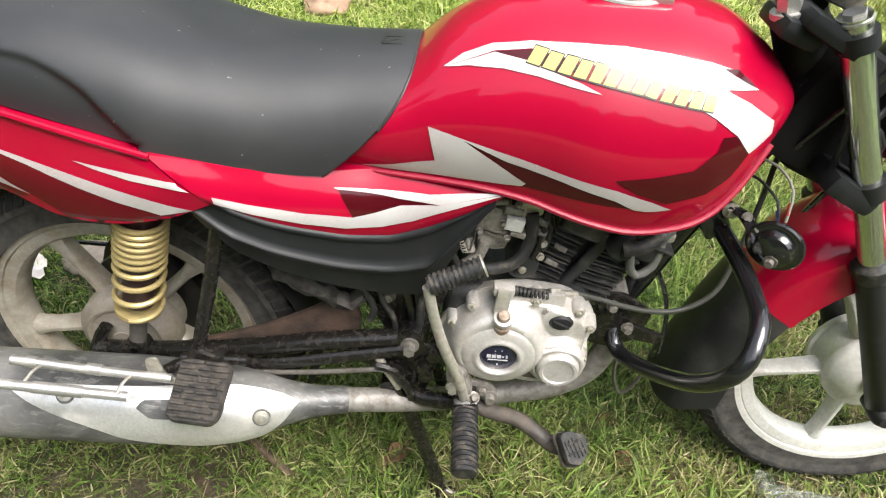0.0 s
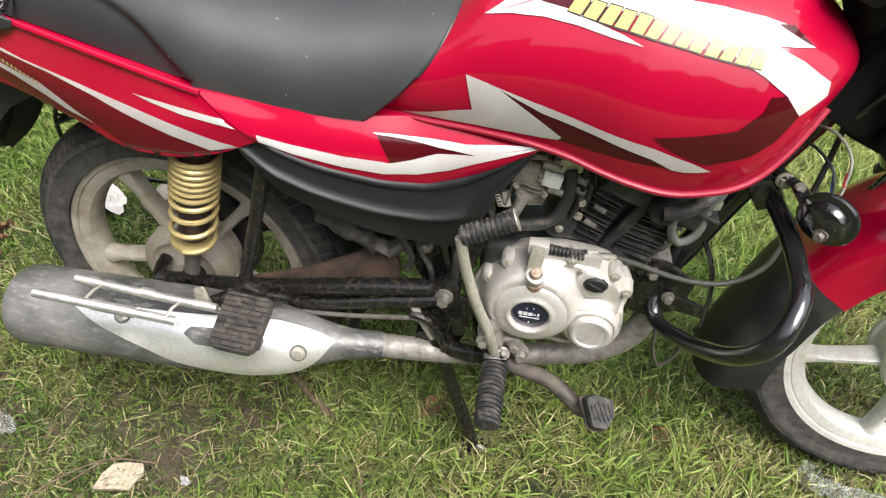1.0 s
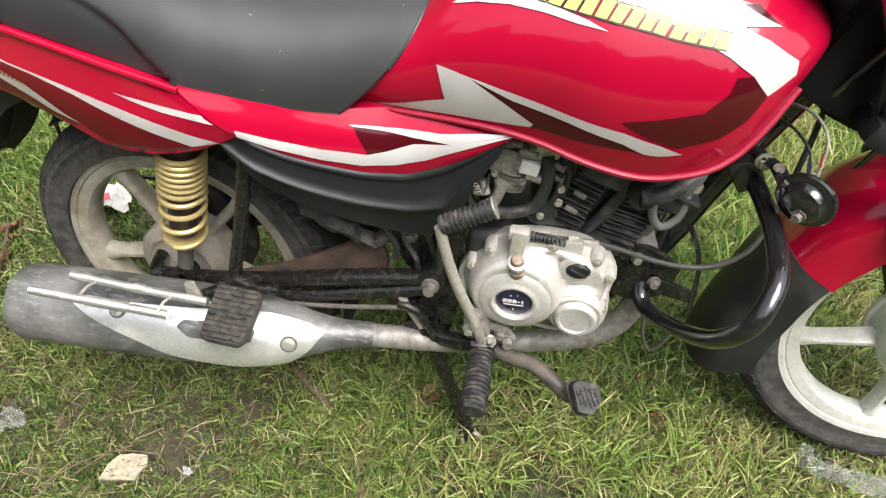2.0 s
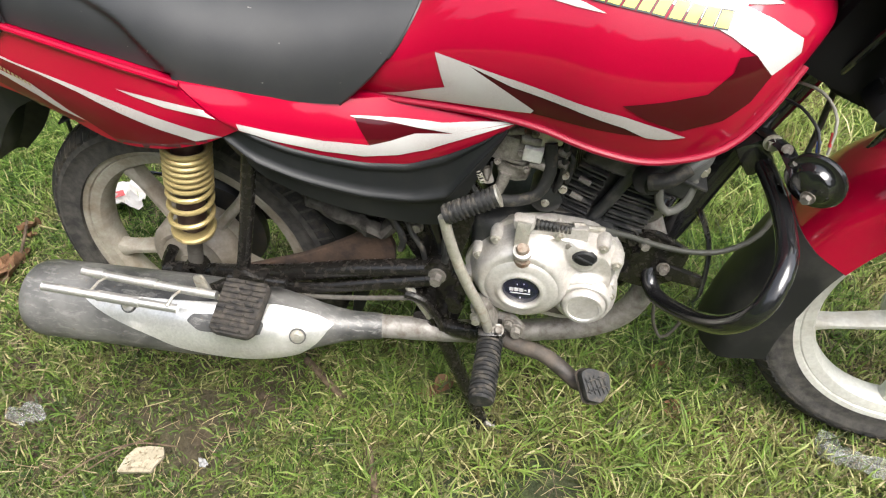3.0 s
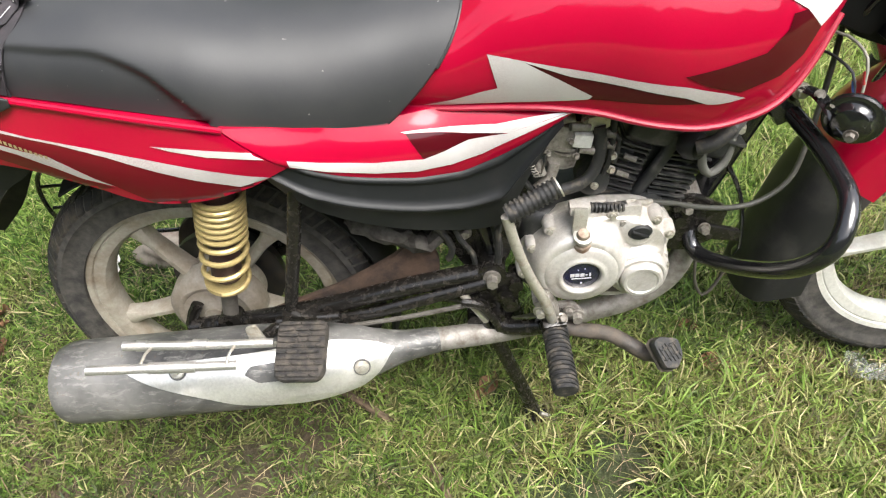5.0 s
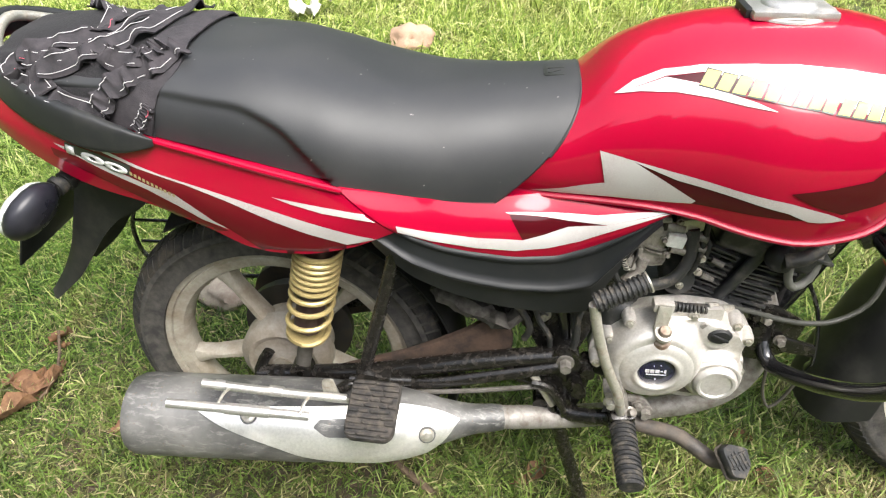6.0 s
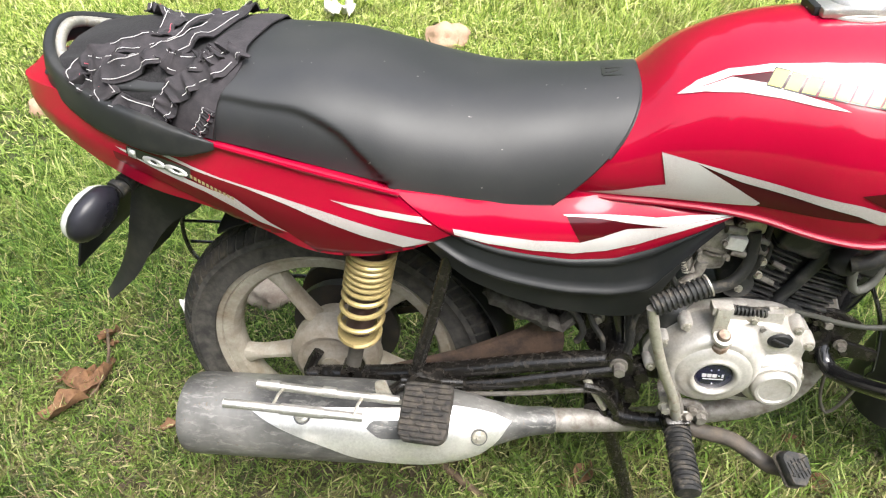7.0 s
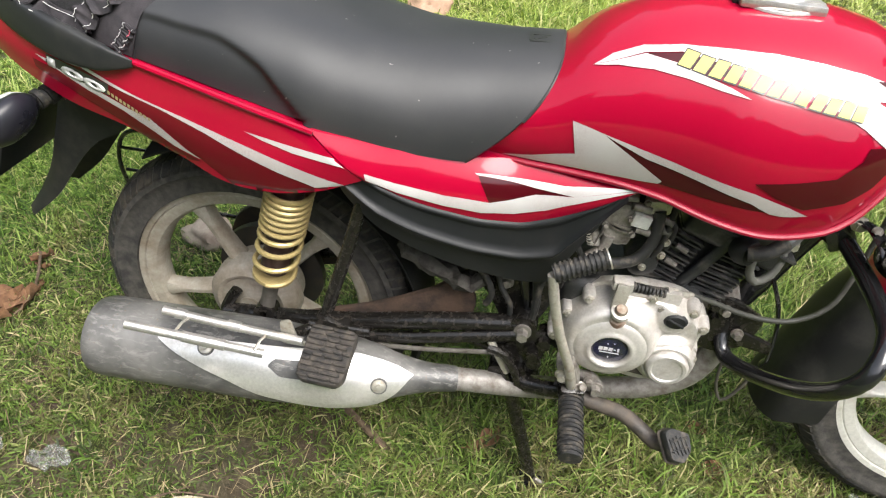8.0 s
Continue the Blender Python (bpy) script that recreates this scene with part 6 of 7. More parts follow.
part("far_loop", tube([(x, -y, z) for x, y, z in guard_pts], 0.0125, 14, 0.02), BLACK_GLOSS, leg_guard, angle=60)
part("guard_clamp", block((0.040, 0.06, 0.05), pose(0.348, -0.015, 0.612, 0, -30, 0), 0.008), BLACK_GLOSS, leg_guard)
bolt(leg_guard, (0.360, -0.048, 0.640), 0.008, 0.010, STEEL)

# horn on its bracket, with two wires
horn_m = Matrix.Translation((0.400, -0.114, 0.631)) @ pose(0, 0, 0, 6, 0, -36) @ Matrix.Scale(0.76, 4)
horn = part("horn", lathe([(0.0, 0.026), (0.012, 0.026), (0.018, 0.022), (0.026, 0.021), (0.030, 0.018), (0.033, 0.008), (0.038, 0.004), (0.046, 0.003), (0.0485, 0.0), (0.0485, -0.004), (0.046, -0.007), (0.034, -0.012), (0.0, -0.014)], 44, horn_m), BLACK_GLOSS, bike, "black disc horn with two wires", angle=35)
bolt(horn, horn_m @ Vector((0.006, -0.024, -0.012)), 0.006, 0.009, CAST, horn_m.to_3x3() @ Vector((0, -1, 0)))
part("horn_bracket", tube([(0.352, -0.020, 0.640), (0.372, -0.070, 0.645), (0.384, -0.108, 0.630), (0.394, -0.122, 0.620)], 0.011, 8, 0.02, 0.4), BLACK_GLOSS, horn)
for q in ((0.371, -0.076, 0.648), (0.381, -0.096, 0.644)):
    bolt(horn, q, 0.0048, 0.008, CAST, (-0.5, -0.8, 0.5))
part("terminal", block((0.018, 0.010, 0.010), pose(0.399, -0.104, 0.655, 0, -12, -30), 0.003), WHITE, horn)
for name, pts, col in (("black_wire", [(0.394, -0.109, 0.662), (0.390, -0.098, 0.688), (0.374, -0.06, 0.698), (0.355, -0.03, 0.694), (0.34, -0.02, 0.695)], (0.012, 0.012, 0.014)), ("grey_wire", [(0.405, -0.106, 0.664), (0.406, -0.092, 0.702), (0.392, -0.06, 0.718), (0.365, -0.03, 0.716), (0.34, -0.01, 0.708)], (0.22, 0.21, 0.18))):
    part(name, tube(pts, 0.0019, 8), Mat(name, col, 0.45).m, horn)
part("red_tip", tube([(0.4054, -0.103, 0.673), (0.4058, -0.097, 0.688)], 0.0026, 8), Mat("red_sleeve", (0.35, 0.03, 0.03), 0.4).m, horn)
part("blue_tip", tube([(0.3934, -0.107, 0.667), (0.392, -0.102, 0.679)], 0.0026, 8), Mat("blue_sleeve", (0.03, 0.06, 0.22), 0.4).m, horn)

# ---- front end ----
def along(z, y=-0.09, off=0.0):
    """A point on the fork's line at a height."""
    return Vector((0.708 - (z - 0.288) * 0.512 + 0.005 + off, y + 0.030 * min(1.0, max(0.0, (0.85 - z) / 0.55)), z))


for y in (-0.092, 0.092):
    leg = part("fork_leg", sweep(bmesh.new(), [along(z, y) for z in (0.262, 0.275, 0.42, 0.575, 0.585)], curve((0.0, 0.018), (0.1, 0.0235), (0.5, 0.0225), (0.98, 0.0225), (1.0, 0.021)), 24), plastic("fork_slider_black", (0.018, 0.018, 0.018), 0.4), bike, "black fork slider with a chromed upper tube")
    part("upper_tube", sweep(bmesh.new(), [along(z, y) for z in (0.575, 0.75, 0.92)], 0.0172, 24), FORK, leg, "chromed fork tube, mirror-bright")
    part("dust_seal", sweep(bmesh.new(), [along(z, y) for z in (0.570, 0.578, 0.592, 0.598)], curve((0.0, 0.024), (0.3, 0.027), (0.8, 0.025), (1.0, 0.019)), 24), RUBBER, leg)
    part("axle_lug", lathe([(0.0, 0.034), (0.012, 0.034), (0.016, 0.028), (0.020, 0.02), (0.020, -0.02)], 20, Matrix.Translation((0.708, y + 0.030, 0.288))), plastic("lug_black", (0.02, 0.02, 0.02), 0.45), leg)
    low = along(0.712, y)
    part("lower_clamp_ring", sweep(bmesh.new(), [along(0.700, y), along(0.724, y)], 0.0222, 24), BLACK_PLASTIC, leg)
    part("upper_clamp_ring", sweep(bmesh.new(), [along(0.886, y), along(0.904, y)], 0.0225, 24), BLACK_PLASTIC, leg)
    bolt(leg, along(0.914, y), 0.013, 0.010, CHROME, (-0.45, 0, 0.9))
steer = part("steering_head", tube([(0.372, 0, 0.895), (0.468, 0, 0.705)], 0.032, 20, 0.05), BLACK_PLASTIC, bike, "black steering head and fork clamps")
part("lower_clamp", block((0.075, 0.21, 0.030), pose(0.474, 0, 0.706, 0, 27, 0), 0.010), BLACK_PLASTIC, steer)
part("upper_clamp", block((0.080, 0.215, 0.022), pose(0.378, 0, 0.897, 0, 27, 0), 0.009), BLACK_PLASTIC, steer)
part("upper_clamp_lug", block((0.05, 0.08, 0.024), pose(0.345, -0.055, 0.893, 0, 20, 0), 0.010), BLACK_PLASTIC, steer)
bolt(steer, (0.338, -0.060, 0.905), 0.014, 0.022, CHROME, (-0.3, 0, 1))
bolt(steer, (0.362, 0.0, 0.915), 0.016, 0.018, CHROME, (-0.45, 0, 0.9))
part("handlebar_clamp", block((0.05, 0.12, 0.04), pose(0.395, 0, 0.935, 0, 20, 0), 0.012), CAST, steer)
part("handlebar", tube([(0.395, -0.10, 0.955), (0.395, 0.10, 0.955), (0.36, 0.22, 1.02), (0.26, 0.33, 1.03)], 0.011, 12, 0.03), BLACK_GLOSS, steer)
part("right_handlebar", tube([(0.395, -0.10, 0.955), (0.40, -0.16, 0.99), (0.38, -0.22, 1.03), (0.27, -0.33, 1.04)], 0.011, 12, 0.03), BLACK_GLOSS, steer)
part("wiring_cover", block((0.085, 0.12, 0.16), pose(0.425, 0.0, 0.795, 0, 27, 0), 0.02), Mat("wiring_black", (0.006, 0.006, 0.006), 0.75, Specular_IOR_Level=0.2).m, steer)
part("wiring_flap", plate(rounded([(0.395, 0.715), (0.44, 0.695), (0.50, 0.672), (0.515, 0.70), (0.48, 0.79), (0.43, 0.85), (0.38, 0.82)], 0.02), 0.08, -0.045, 0.006), Mat("wiring_flap_black", (0.006, 0.006, 0.007), 0.65, Specular_IOR_Level=0.2).m, steer)
rng = random.Random(4)
for k in range(9):
    y = -0.085 + 0.012 * k
    p0 = (0.40 + 0.05 * rng.random(), y, 0.90)
    part("wire", tube([p0, (0.42 + 0.07 * rng.random(), y - 0.02 * rng.random(), 0.83), (0.43 + 0.08 * rng.random(), y, 0.76), (0.45 + 0.05 * rng.random(), y + 0.02, 0.70)], 0.0035 + 0.002 * rng.random(), 8, 0.02), plastic("wire_black", (0.012, 0.012, 0.013), 0.35), steer)
part("lamp_shell", lathe([(0.0, 0.05), (0.05, 0.045), (0.078, 0.02), (0.088, -0.03), (0.088, -0.06), (0.0, -0.06)], 36, Matrix.Translation((0.545, 0, 0.80)) @ pose(0, 0, 0, 0, 0, -90)), BLACK_PLASTIC, bike, "black headlamp shell")
for pts in ([(0.44, 0.03, 0.90), (0.50, 0.03, 0.78), (0.534, 0.03, 0.678), (0.513, 0.03, 0.619), (0.487, 0.03, 0.554), (0.470, 0.03, 0.49), (0.44, 0.03, 0.42)], [(0.46, 0.05, 0.90), (0.53, 0.05, 0.76), (0.556, 0.05, 0.69), (0.535, 0.05, 0.62), (0.505, 0.05, 0.55), (0.48, 0.05, 0.48), (0.45, 0.05, 0.40)], [(0.40, -0.05, 0.73), (0.42, -0.075, 0.79), (0.455, -0.085, 0.86), (0.45, -0.09, 0.93)], [(0.352, -0.01, 0.66), (0.385, -0.005, 0.70), (0.42, 0.0, 0.74)]):
    part("control_cable", tube(pts, 0.0045, 8, 0.02), BLACK_GLOSS, bike)


def fender_row(a, crown, skirt_in, half):
    """A section of the front mudguard at an angle round the wheel."""
    out = []
    for k in range(-10, 11):
        t = abs(k) / 10
        y = half * (min(1, t * 1.35) ** 0.85) * (1 if k > 0 else -1)
        r = crown - 0.030 * min(1, t * 1.35) ** 2.6
        if t > 0.74:
            r -= (t - 0.74) / 0.26 * skirt_in
        out.append((0.724 + r * math.cos(a), y + 0.012, 0.302 + r * math.sin(a)))
    return out


skirt = curve((20, 0.02), (60, 0.03), (88, 0.04), (95, 0.05), (110, 0.065), (130, 0.065), (147, 0.052), (170, 0.055), (180, 0.060), (188, 0.066))
crown = curve((20, 0.335), (90, 0.362), (120, 0.372), (130, 0.370), (147, 0.348), (165, 0.342), (180, 0.356), (190, 0.372))
bm = bmesh.new()
grid(bm, [fender_row(radians(a), crown(a), skirt(a), 0.080) for a in [20 + 3 * k for k in range(43)]])
thicken(bm, 0.003)
fender = part("front_mudguard", bm, RED, bike, "glossy red front mudguard with a black flap", angle=60)
bm = bmesh.new()
grid(bm, [fender_row(radians(a), crown(a) + 0.003, skirt(a), 0.0795 - 0.003 * (a - 146) / 44) for a in [146 + 2 * k for k in range(23)]])
thicken(bm, 0.004)
part("mud_flap", bm, plastic("flap_black", (0.014, 0.014, 0.015), 0.4), fender, "black plastic mud flap", angle=60)
for y in (-0.073, 0.073):
    part("fender_stay", tube([(0.60, y, 0.50), (0.64, y * 1.1, 0.46), (0.66, y * 1.15, 0.43)], 0.010, 10), BLACK_PLASTIC, fender)

part("drum_plate", lathe([(0.0, 0.060), (0.022, 0.060), (0.026, 0.053), (0.050, 0.048), (0.056, 0.044), (0.072, 0.038), (0.078, 0.030), (0.079, 0.022), (0.075, 0.020), (0.075, -0.030), (0.082, -0.032), (0.082, -0.040)], 48, pose(*FRONT, -3.7)), ALLOY_WHITE, bike, "pale cast front brake drum")

# ---- elastic luggage net tied over the rear of the seat ----
net = tagged(new("luggage_net"), "crumpled black elastic luggage net with white stitching over the seat", "luggage net")
net.matrix_world = LEAN


def seat_point(x, s, lift=0.004):
    """A point over the seat at x and at s from -1 (right edge) to 1."""
    a = math.pi / 2 * (1 - abs(s))
    c, sn = math.cos(a) ** 0.62, math.sin(a) ** 0.78
    w = seat_wide(x) - 0.010
    zb, zt = seat_low(x), seat_top(x)
    return Vector((x, (w + lift) * c * (1 if s > 0 else -1), zb + (zt - zb) * sn + lift * max(0.25, sn)))


def strap(pts, half, lift, wave, seed, stitch=True):
    wave, lift = wave * 0.55, lift * 0.7
    """A band over the seat through (x, s) points, ruffled, with broken lines of stitching."""
    r2 = random.Random(seed)
    n = 54
    ln = spline([Vector((x, s, 0)) for x, s in pts], 0.02)
    mid = []
    for k in range(n + 1):
        f = k / n * (len(ln) - 1)
        i = min(int(f), len(ln) - 2)
        mid.append(ln[i].lerp(ln[i + 1], f - i))
    ph = r2.random() * 6
    rows, centre = [], []
    for k, q in enumerate(mid):
        p0 = seat_point(q.x, q.y, lift)
        q2 = mid[min(k + 1, n)] if k < n else mid[k]
        q1 = mid[max(k - 1, 0)]
        d = (seat_point(q2.x, q2.y, lift) - seat_point(q1.x, q1.y, lift)).normalized()
        up = (p0 - Vector((p0.x, 0, p0.z - 0.09))).normalized()
        sd = d.cross(up).normalized()
        row = []
        for j in range(7):
            t = j / 3 - 1
            ruff = wave * (math.sin(k * 0.55 + ph + t * 1.2) * (0.3 + abs(t)) + 0.5 * math.sin(k * 1.1 + ph * 2))
            row.append(p0 + sd * (half * t * (1 + 0.12 * math.sin(k * 0.4 + ph))) + up * (max(0.0, ruff) + 0.003 * (1 - t * t)))
        rows.append(row)
    b = bmesh.new()
    grid(b, rows)
    thicken(b, 0.0022)
    band = part("band", b, BAND, net, angle=70)
    if stitch:
        for col in (1, 5):
            k = 0
            while k < n - 4:
                run = r2.choice((4, 6, 9, 14))
                seg = [Vector(rows[m][col]) for m in range(k, min(n, k + run))]
                seg = [p + (p - Vector((p.x, 0, p.z - 0.09))).normalized() * 0.0026 for p in seg]
                if len(seg) > 2 and r2.random() < 0.85:
                    part("stitch", sweep(bmesh.new(), seg, 0.00045, 5), PINK if r2.random() < 0.07 else WHITE, band)
                k += run + r2.choice((1, 2))
    return band


bm = bmesh.new()
rows = []
for i in range(40):
    x = -0.84 + 0.235 * i / 39
    rows.append([seat_point(x, k / 20, 0.005 + 0.006 * max(0, noise.noise(Vector((x * 16, k * 0.28, 0.4)))) + 0.012 * max(0, noise.noise(Vector((x * 7, k * 0.13, 4.4))))) for k in range(-20, 21)])
grid(bm, rows)
part("cloth", bm, FABRIC, net, "black cloth pulled over the seat's end", angle=80)
strap([(-0.640, -1.0), (-0.618, -0.62), (-0.606, -0.25), (-0.610, 0.2), (-0.612, 0.6), (-0.615, 1.0)], 0.029, 0.008, 0.002, 1, False)
strap([(-0.785, -0.86), (-0.792, -0.62), (-0.765, -0.40), (-0.725, -0.22), (-0.665, 0.05), (-0.64, 0.4)], 0.0135, 0.016, 0.016, 2)
strap([(-0.742, -0.92), (-0.752, -0.70), (-0.715, -0.50), (-0.680, -0.30), (-0.640, 0.0), (-0.63, 0.4)], 0.0145, 0.018, 0.015, 3)
strap([(-0.775, -0.55), (-0.735, -0.48), (-0.700, -0.40), (-0.690, -0.30)], 0.012, 0.014, 0.012, 4)
strap([(-0.672, -0.36), (-0.650, -0.42), (-0.622, -0.40), (-0.600, -0.24)], 0.0135, 0.018, 0.012, 5)
strap([(-0.672, -0.94), (-0.655, -0.72), (-0.628, -0.54), (-0.598, -0.38), (-0.580, -0.22)], 0.0155, 0.016, 0.012, 6)
strap([(-0.790, -0.84), (-0.750, -0.92), (-0.705, -0.95), (-0.665, -0.96)], 0.012, 0.014, 0.014, 7)
strap([(-0.628, -0.99), (-0.616, -0.90), (-0.606, -0.78)], 0.009, 0.012, 0.006, 8)
strap([(-0.80, 0.5), (-0.76, 0.2), (-0.72, 0.05), (-0.70, -0.12)], 0.0135, 0.016, 0.014, 9)

# ---- small things on the ground ----
def crumpled(name, label, category, at, size, material, seed, height=0.012, rot=0.0, n=12):
    """A thin crumpled sheet lying on the ground."""
    b = bmesh.new()
    rows = []
    for i in range(n + 1):
        row = []
        for j in range(n + 1):
            u, v = i / n * 2 - 1, j / n * 2 - 1
            k = 1 + 0.35 * noise.noise(Vector((math.atan2(v, u) * 1.1, seed * 3.3, 0)))
            x, y = u * size[0] / 2 * k * math.sqrt(1 - v * v * 0.4), v * size[1] / 2 * k * math.sqrt(1 - u * u * 0.4)
            z = height * (0.7 + noise.noise(Vector((u * 1.7, v * 1.7, seed))) + 0.5 * noise.noise(Vector((u * 5, v * 5, seed))))
            row.append(Vector((x, y, max(0.004, z))))
        rows.append(row)
    grid(b, rows)
    thicken(b, 0.0008)
    ob = part(name, b, material, None, "", angle=30)
    ob.matrix_world = pose(at[0], at[1], ground_height(*at[:2]) + (at[2] if len(at) > 2 else 0.012), 0, 0, rot)
    return tagged(ob, label, category)


PAPER = dirty("weathered_paper", (0.36, 0.315, 0.225), (0.13, 0.095, 0.055), 0.8, 0.0, (0.50, 0.68), 110, 0.5)
film = Mat("plastic_film", (0.36, 0.37, 0.35), 0.4)
film_mix = film.node("MixShader", Fac=0.20)
film.put(film_mix.inputs[1], film.node("BsdfTransparent").outputs["BSDF"])
film.put(film_mix.inputs[2], film.b.outputs["BSDF"])
film.put(film.t.nodes["Material Output"].inputs["Surface"], film_mix.outputs["Shader"])
FILM = film.m


def bark_flake(at, rot):
    """A flat flaky piece with a broken outline."""
    rim = rounded([(-0.036, -0.024), (0.030, -0.022), (0.034, -0.006), (0.046, 0.008), (0.040, 0.026), (0.010, 0.028), (-0.014, 0.024), (-0.030, 0.004)], 0.003, 2)
    b = bmesh.new()
    rows = []
    for i in range(13):
        t = i / 12
        rows.append([Vector((x * t, y * t, 0.010 + 0.004 * noise.noise(Vector((x * t * 60, y * t * 60, 2.0))) + 0.003 * noise.noise(Vector((x * t * 190, y * t * 190, 5.0))))) for x, y in rim])
    rows.append([Vector((x * 0.98, y * 0.98, 0.002)) for x, y in rim])
    grid(b, rows, True)
    bmesh.ops.remove_doubles(b, verts=b.verts, dist=1e-5)
    ob = part("paper_scrap", b, PAPER, None, "", angle=25)
    ob.matrix_world = pose(at[0], at[1], ground_height(*at) + 0.012, 4, -3, rot)
    return tagged(ob, "torn yellowed flaky scrap of paper on the grass", "paper")


bark_flake((-0.603, -0.345), 8)
crumpled("paper_bit", "small white bit of paper on the grass", "paper", (-0.482, -0.327, 0.010), (0.014, 0.020), Mat("white_paper", (0.36, 0.36, 0.36), 0.7).m, 2, 0.01, 50)
crumpled("plastic_bag", "clear torn plastic film on the grass", "plastic bag", (-1.024, -0.308, 0.012), (0.11, 0.055), FILM, 3, 0.022, 10)
crumpled("plastic_bag", "clear torn plastic film in the grass", "plastic bag", (-0.88, -0.301, 0.010), (0.05, 0.07), FILM, 9, 0.02, 80)
crumpled("plastic_bag", "crumpled clear plastic film beside the front tyre", "plastic bag", (0.738, -0.112, 0.008), (0.17, 0.045), FILM, 4, 0.02, -8)
crumpled("plastic_bag", "small grey scrap of plastic film", "plastic bag", (0.648, -0.085, 0.012), (0.05, 0.06), FILM, 5, 0.015, 30)
wrapper = crumpled("wrapper", "crumpled white wrapper with a red mark", "wrapper", (-1.005, 0.295, 0.012), (0.11, 0.085), Mat("white_wrapper", (0.78, 0.74, 0.70), 0.5).m, 6, 0.045, 30)
part("red_mark", block((0.024, 0.016, 0.001), pose(0.004, -0.012, 0.052, 30, 4, 10)), Mat("red_print", (0.6, 0.10, 0.10), 0.6).m, wrapper)


def stone(name, label, at, size, material, seed):
    b = bmesh.new()
    bmesh.ops.create_icosphere(b, subdivisions=3, radius=1.0)
    for v in b.verts:
        k = 1 + 0.45 * noise.noise(v.co * 1.3 + Vector((seed, 0, 0))) + 0.14 * noise.noise(v.co * 3.5 + Vector((0, seed, 0)))
        v.co = Vector((v.co.x * size[0] * k, v.co.y * size[1] * k, v.co.z * size[2] * k))
    ob = part(name, b, material, None, "", angle=50)
    ob.location = (at[0], at[1], ground_height(*at) + size[2] * 0.45)
    return tagged(ob, label, "stone")


TAN = dirty("tan_stone", (0.44, 0.29, 0.20), (0.24, 0.15, 0.10), 0.85, 0.0, (0.45, 0.75), 14, 0.6)
GREY = dirty("grey_stone", (0.30, 0.26, 0.21), (0.15, 0.10, 0.08), 0.85, 0.0, (0.45, 0.75), 18, 0.6)
stone("stone", "pinkish tan stone in the grass", (-0.589, 1.882), (0.095, 0.075, 0.060), TAN, 1)
stone("stone", "small grey stone beyond the rear wheel", (-0.86, 0.35), (0.065, 0.05, 0.035), GREY, 2)
stone("stone", "pale tan stone in the grass", (-2.03, 1.241), (0.07, 0.05, 0.04), TAN, 3)
crumpled("paper_scrap", "white scrap of paper in the far grass", "paper", (-1.097, 2.112, 0.02), (0.14, 0.10), Mat("pale_paper", (0.50, 0.49, 0.45), 0.7).m, 7, 0.06, 20)
crumpled("paper_scrap", "upright white scrap of paper in the grass", "paper", (-0.981, 2.188, 0.05), (0.07, 0.13), Mat("pale_paper_two", (0.50, 0.49, 0.45), 0.7).m, 8, 0.09, 70)

LEAF = dirty("dry_leaf", (0.22, 0.115, 0.055), (0.09, 0.045, 0.025), 0.7, 0.0, (0.4, 0.75), 60, 0.4)


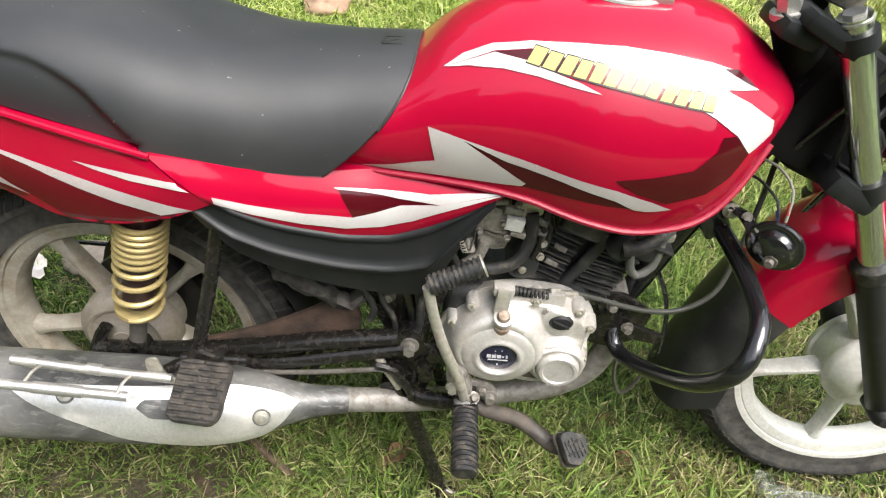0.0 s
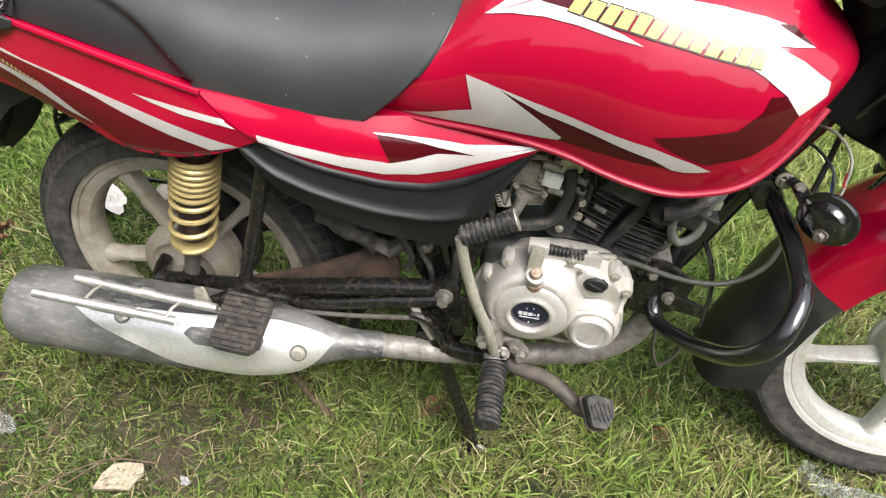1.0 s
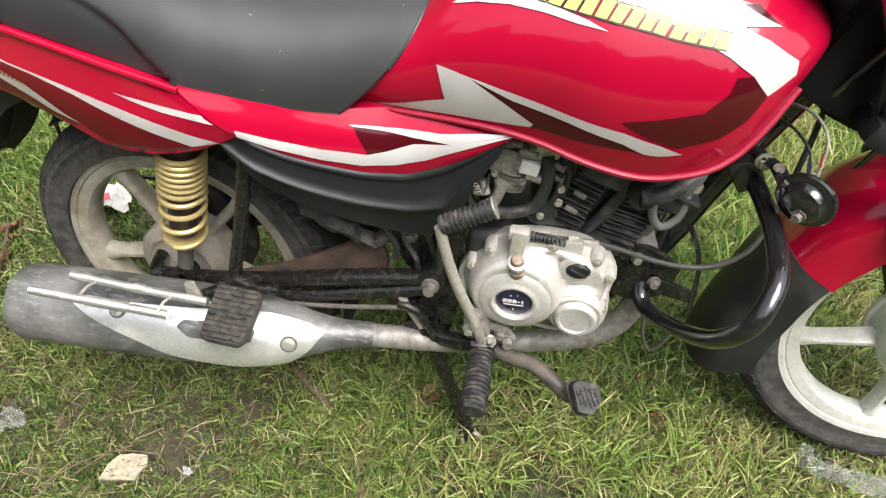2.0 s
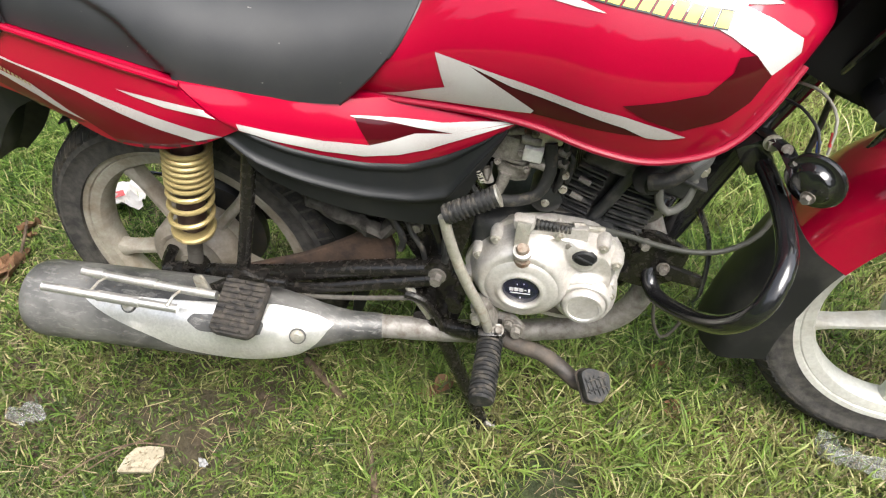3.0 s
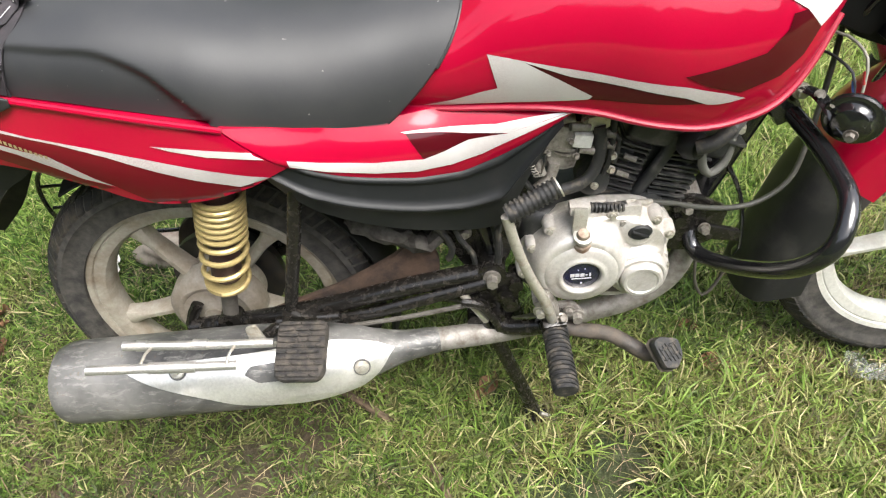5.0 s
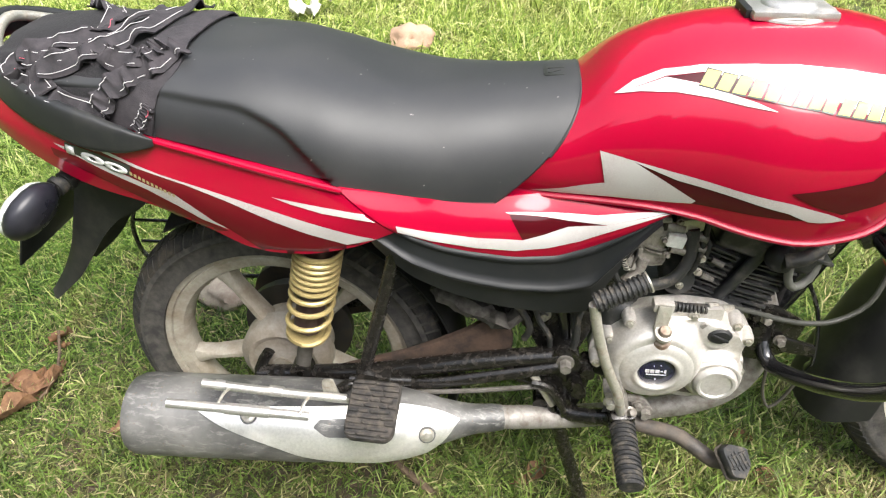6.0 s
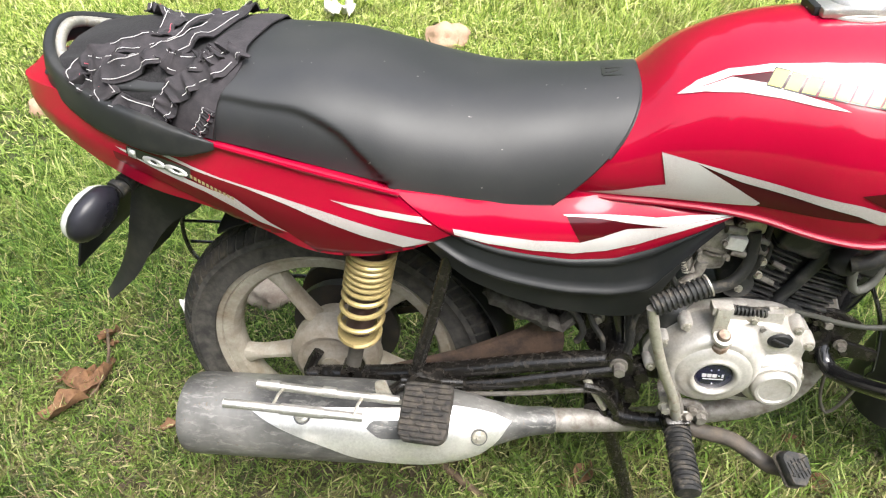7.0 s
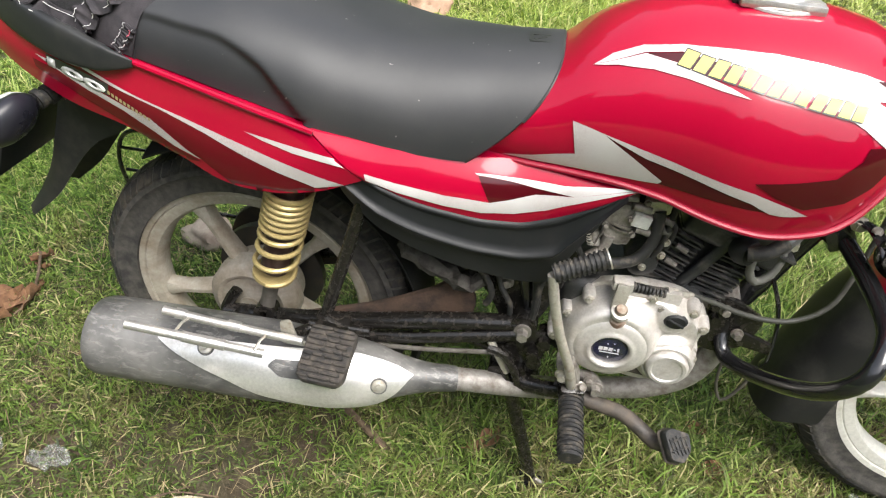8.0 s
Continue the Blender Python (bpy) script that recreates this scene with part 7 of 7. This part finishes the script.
def dry_leaf(at, size, rot, seed, lift=0.012):
    b = bmesh.new()
    rows = []
    for i in range(11):
        t = i / 10
        w = math.sin(math.pi * t ** 0.8) * 0.36 * (1 + 0.25 * noise.noise(Vector((t * 6, seed, 0))))
        curl = 0.22 * math.sin(t * 2.6 + seed)
        rows.append([Vector(((t - 0.5), w * s, abs(s) ** 1.5 * 0.24 * (1 + noise.noise(Vector((t * 3, s, seed)))) + curl * (t - 0.4) ** 2 * 2)) * size for s in (-1, -0.66, -0.33, 0, 0.33, 0.66, 1)])
    grid(b, rows)
    thicken(b, 0.0007)
    leaf = part("leaf", b, LEAF, None, "", angle=60)
    part("stem", sweep(bmesh.new(), [Vector((-0.5, 0, 0)) * size, Vector((-0.75, 0.03, 0.02)) * size], 0.0012, 5), LEAF, leaf)
    r4 = random.Random(seed)
    leaf.matrix_world = pose(at[0], at[1], ground_height(*at) + lift, r4.uniform(-35, 35), r4.uniform(-25, 25), rot)
    return tagged(leaf, "curled dry brown leaf on the grass", "leaf", "fallen leaves")


for k, (x, y, s, rot) in enumerate(((-1.211, 0.180, 0.060, 70), (-1.195, 0.150, 0.050, 150), (-1.157, 0.092, 0.042, 110), (-1.155, 0.040, 0.085, 75), (-1.182, 0.030, 0.080, 100), (-1.215, 0.045, 0.070, 20), (-1.198, -0.035, 0.105, 30), (-1.257, 0.047, 0.045, 160), (-0.945, -0.055, 0.04, 20), (0.379, -0.062, 0.060, -25), (0.347, 0.03, 0.045, -30), (-0.07, -0.081, 0.055, 60), (-0.095, -0.105, 0.040, 15), (-0.711, -0.040, 0.035, 10))):
    dry_leaf((x, y), s, rot, k + 1)


def stick(pts, r, label):
    pts = [(x, y, ground_height(x, y) + z) for x, y, z in pts]
    return tagged(part("stick", tube(pts, r, 8, 0.02), dirty("dead_wood", (0.15, 0.105, 0.065), (0.045, 0.030, 0.018), 0.85, 0.0, (0.4, 0.7), 60, 0.7)), label, "stick")


stick([(-0.37, -0.072, 0.012), (-0.321, -0.108, 0.018), (-0.267, -0.145, 0.012)], 0.008, "dark broken stick lying in the grass")
stick([(-0.187, -0.238, 0.014), (-0.163, -0.285, 0.016), (-0.14, -0.352, 0.010)], 0.007, "pale dry stick lying in the grass")
stick([(-1.215, 0.185, 0.030), (-1.165, 0.105, 0.035), (-1.150, 0.045, 0.022), (-1.165, 0.005, 0.010)], 0.0035, "thin dry twig among brown leaves")
stick([(-0.742, -0.418, 0.020), (-0.690, -0.365, 0.030), (-0.625, -0.322, 0.034), (-0.540, -0.310, 0.026)], 0.0016, "thin straw stalk lying over the grass")
stick([(-0.690, -0.385, 0.024), (-0.640, -0.330, 0.030), (-0.600, -0.300, 0.024)], 0.0013, "thin straw stalk lying over the grass")
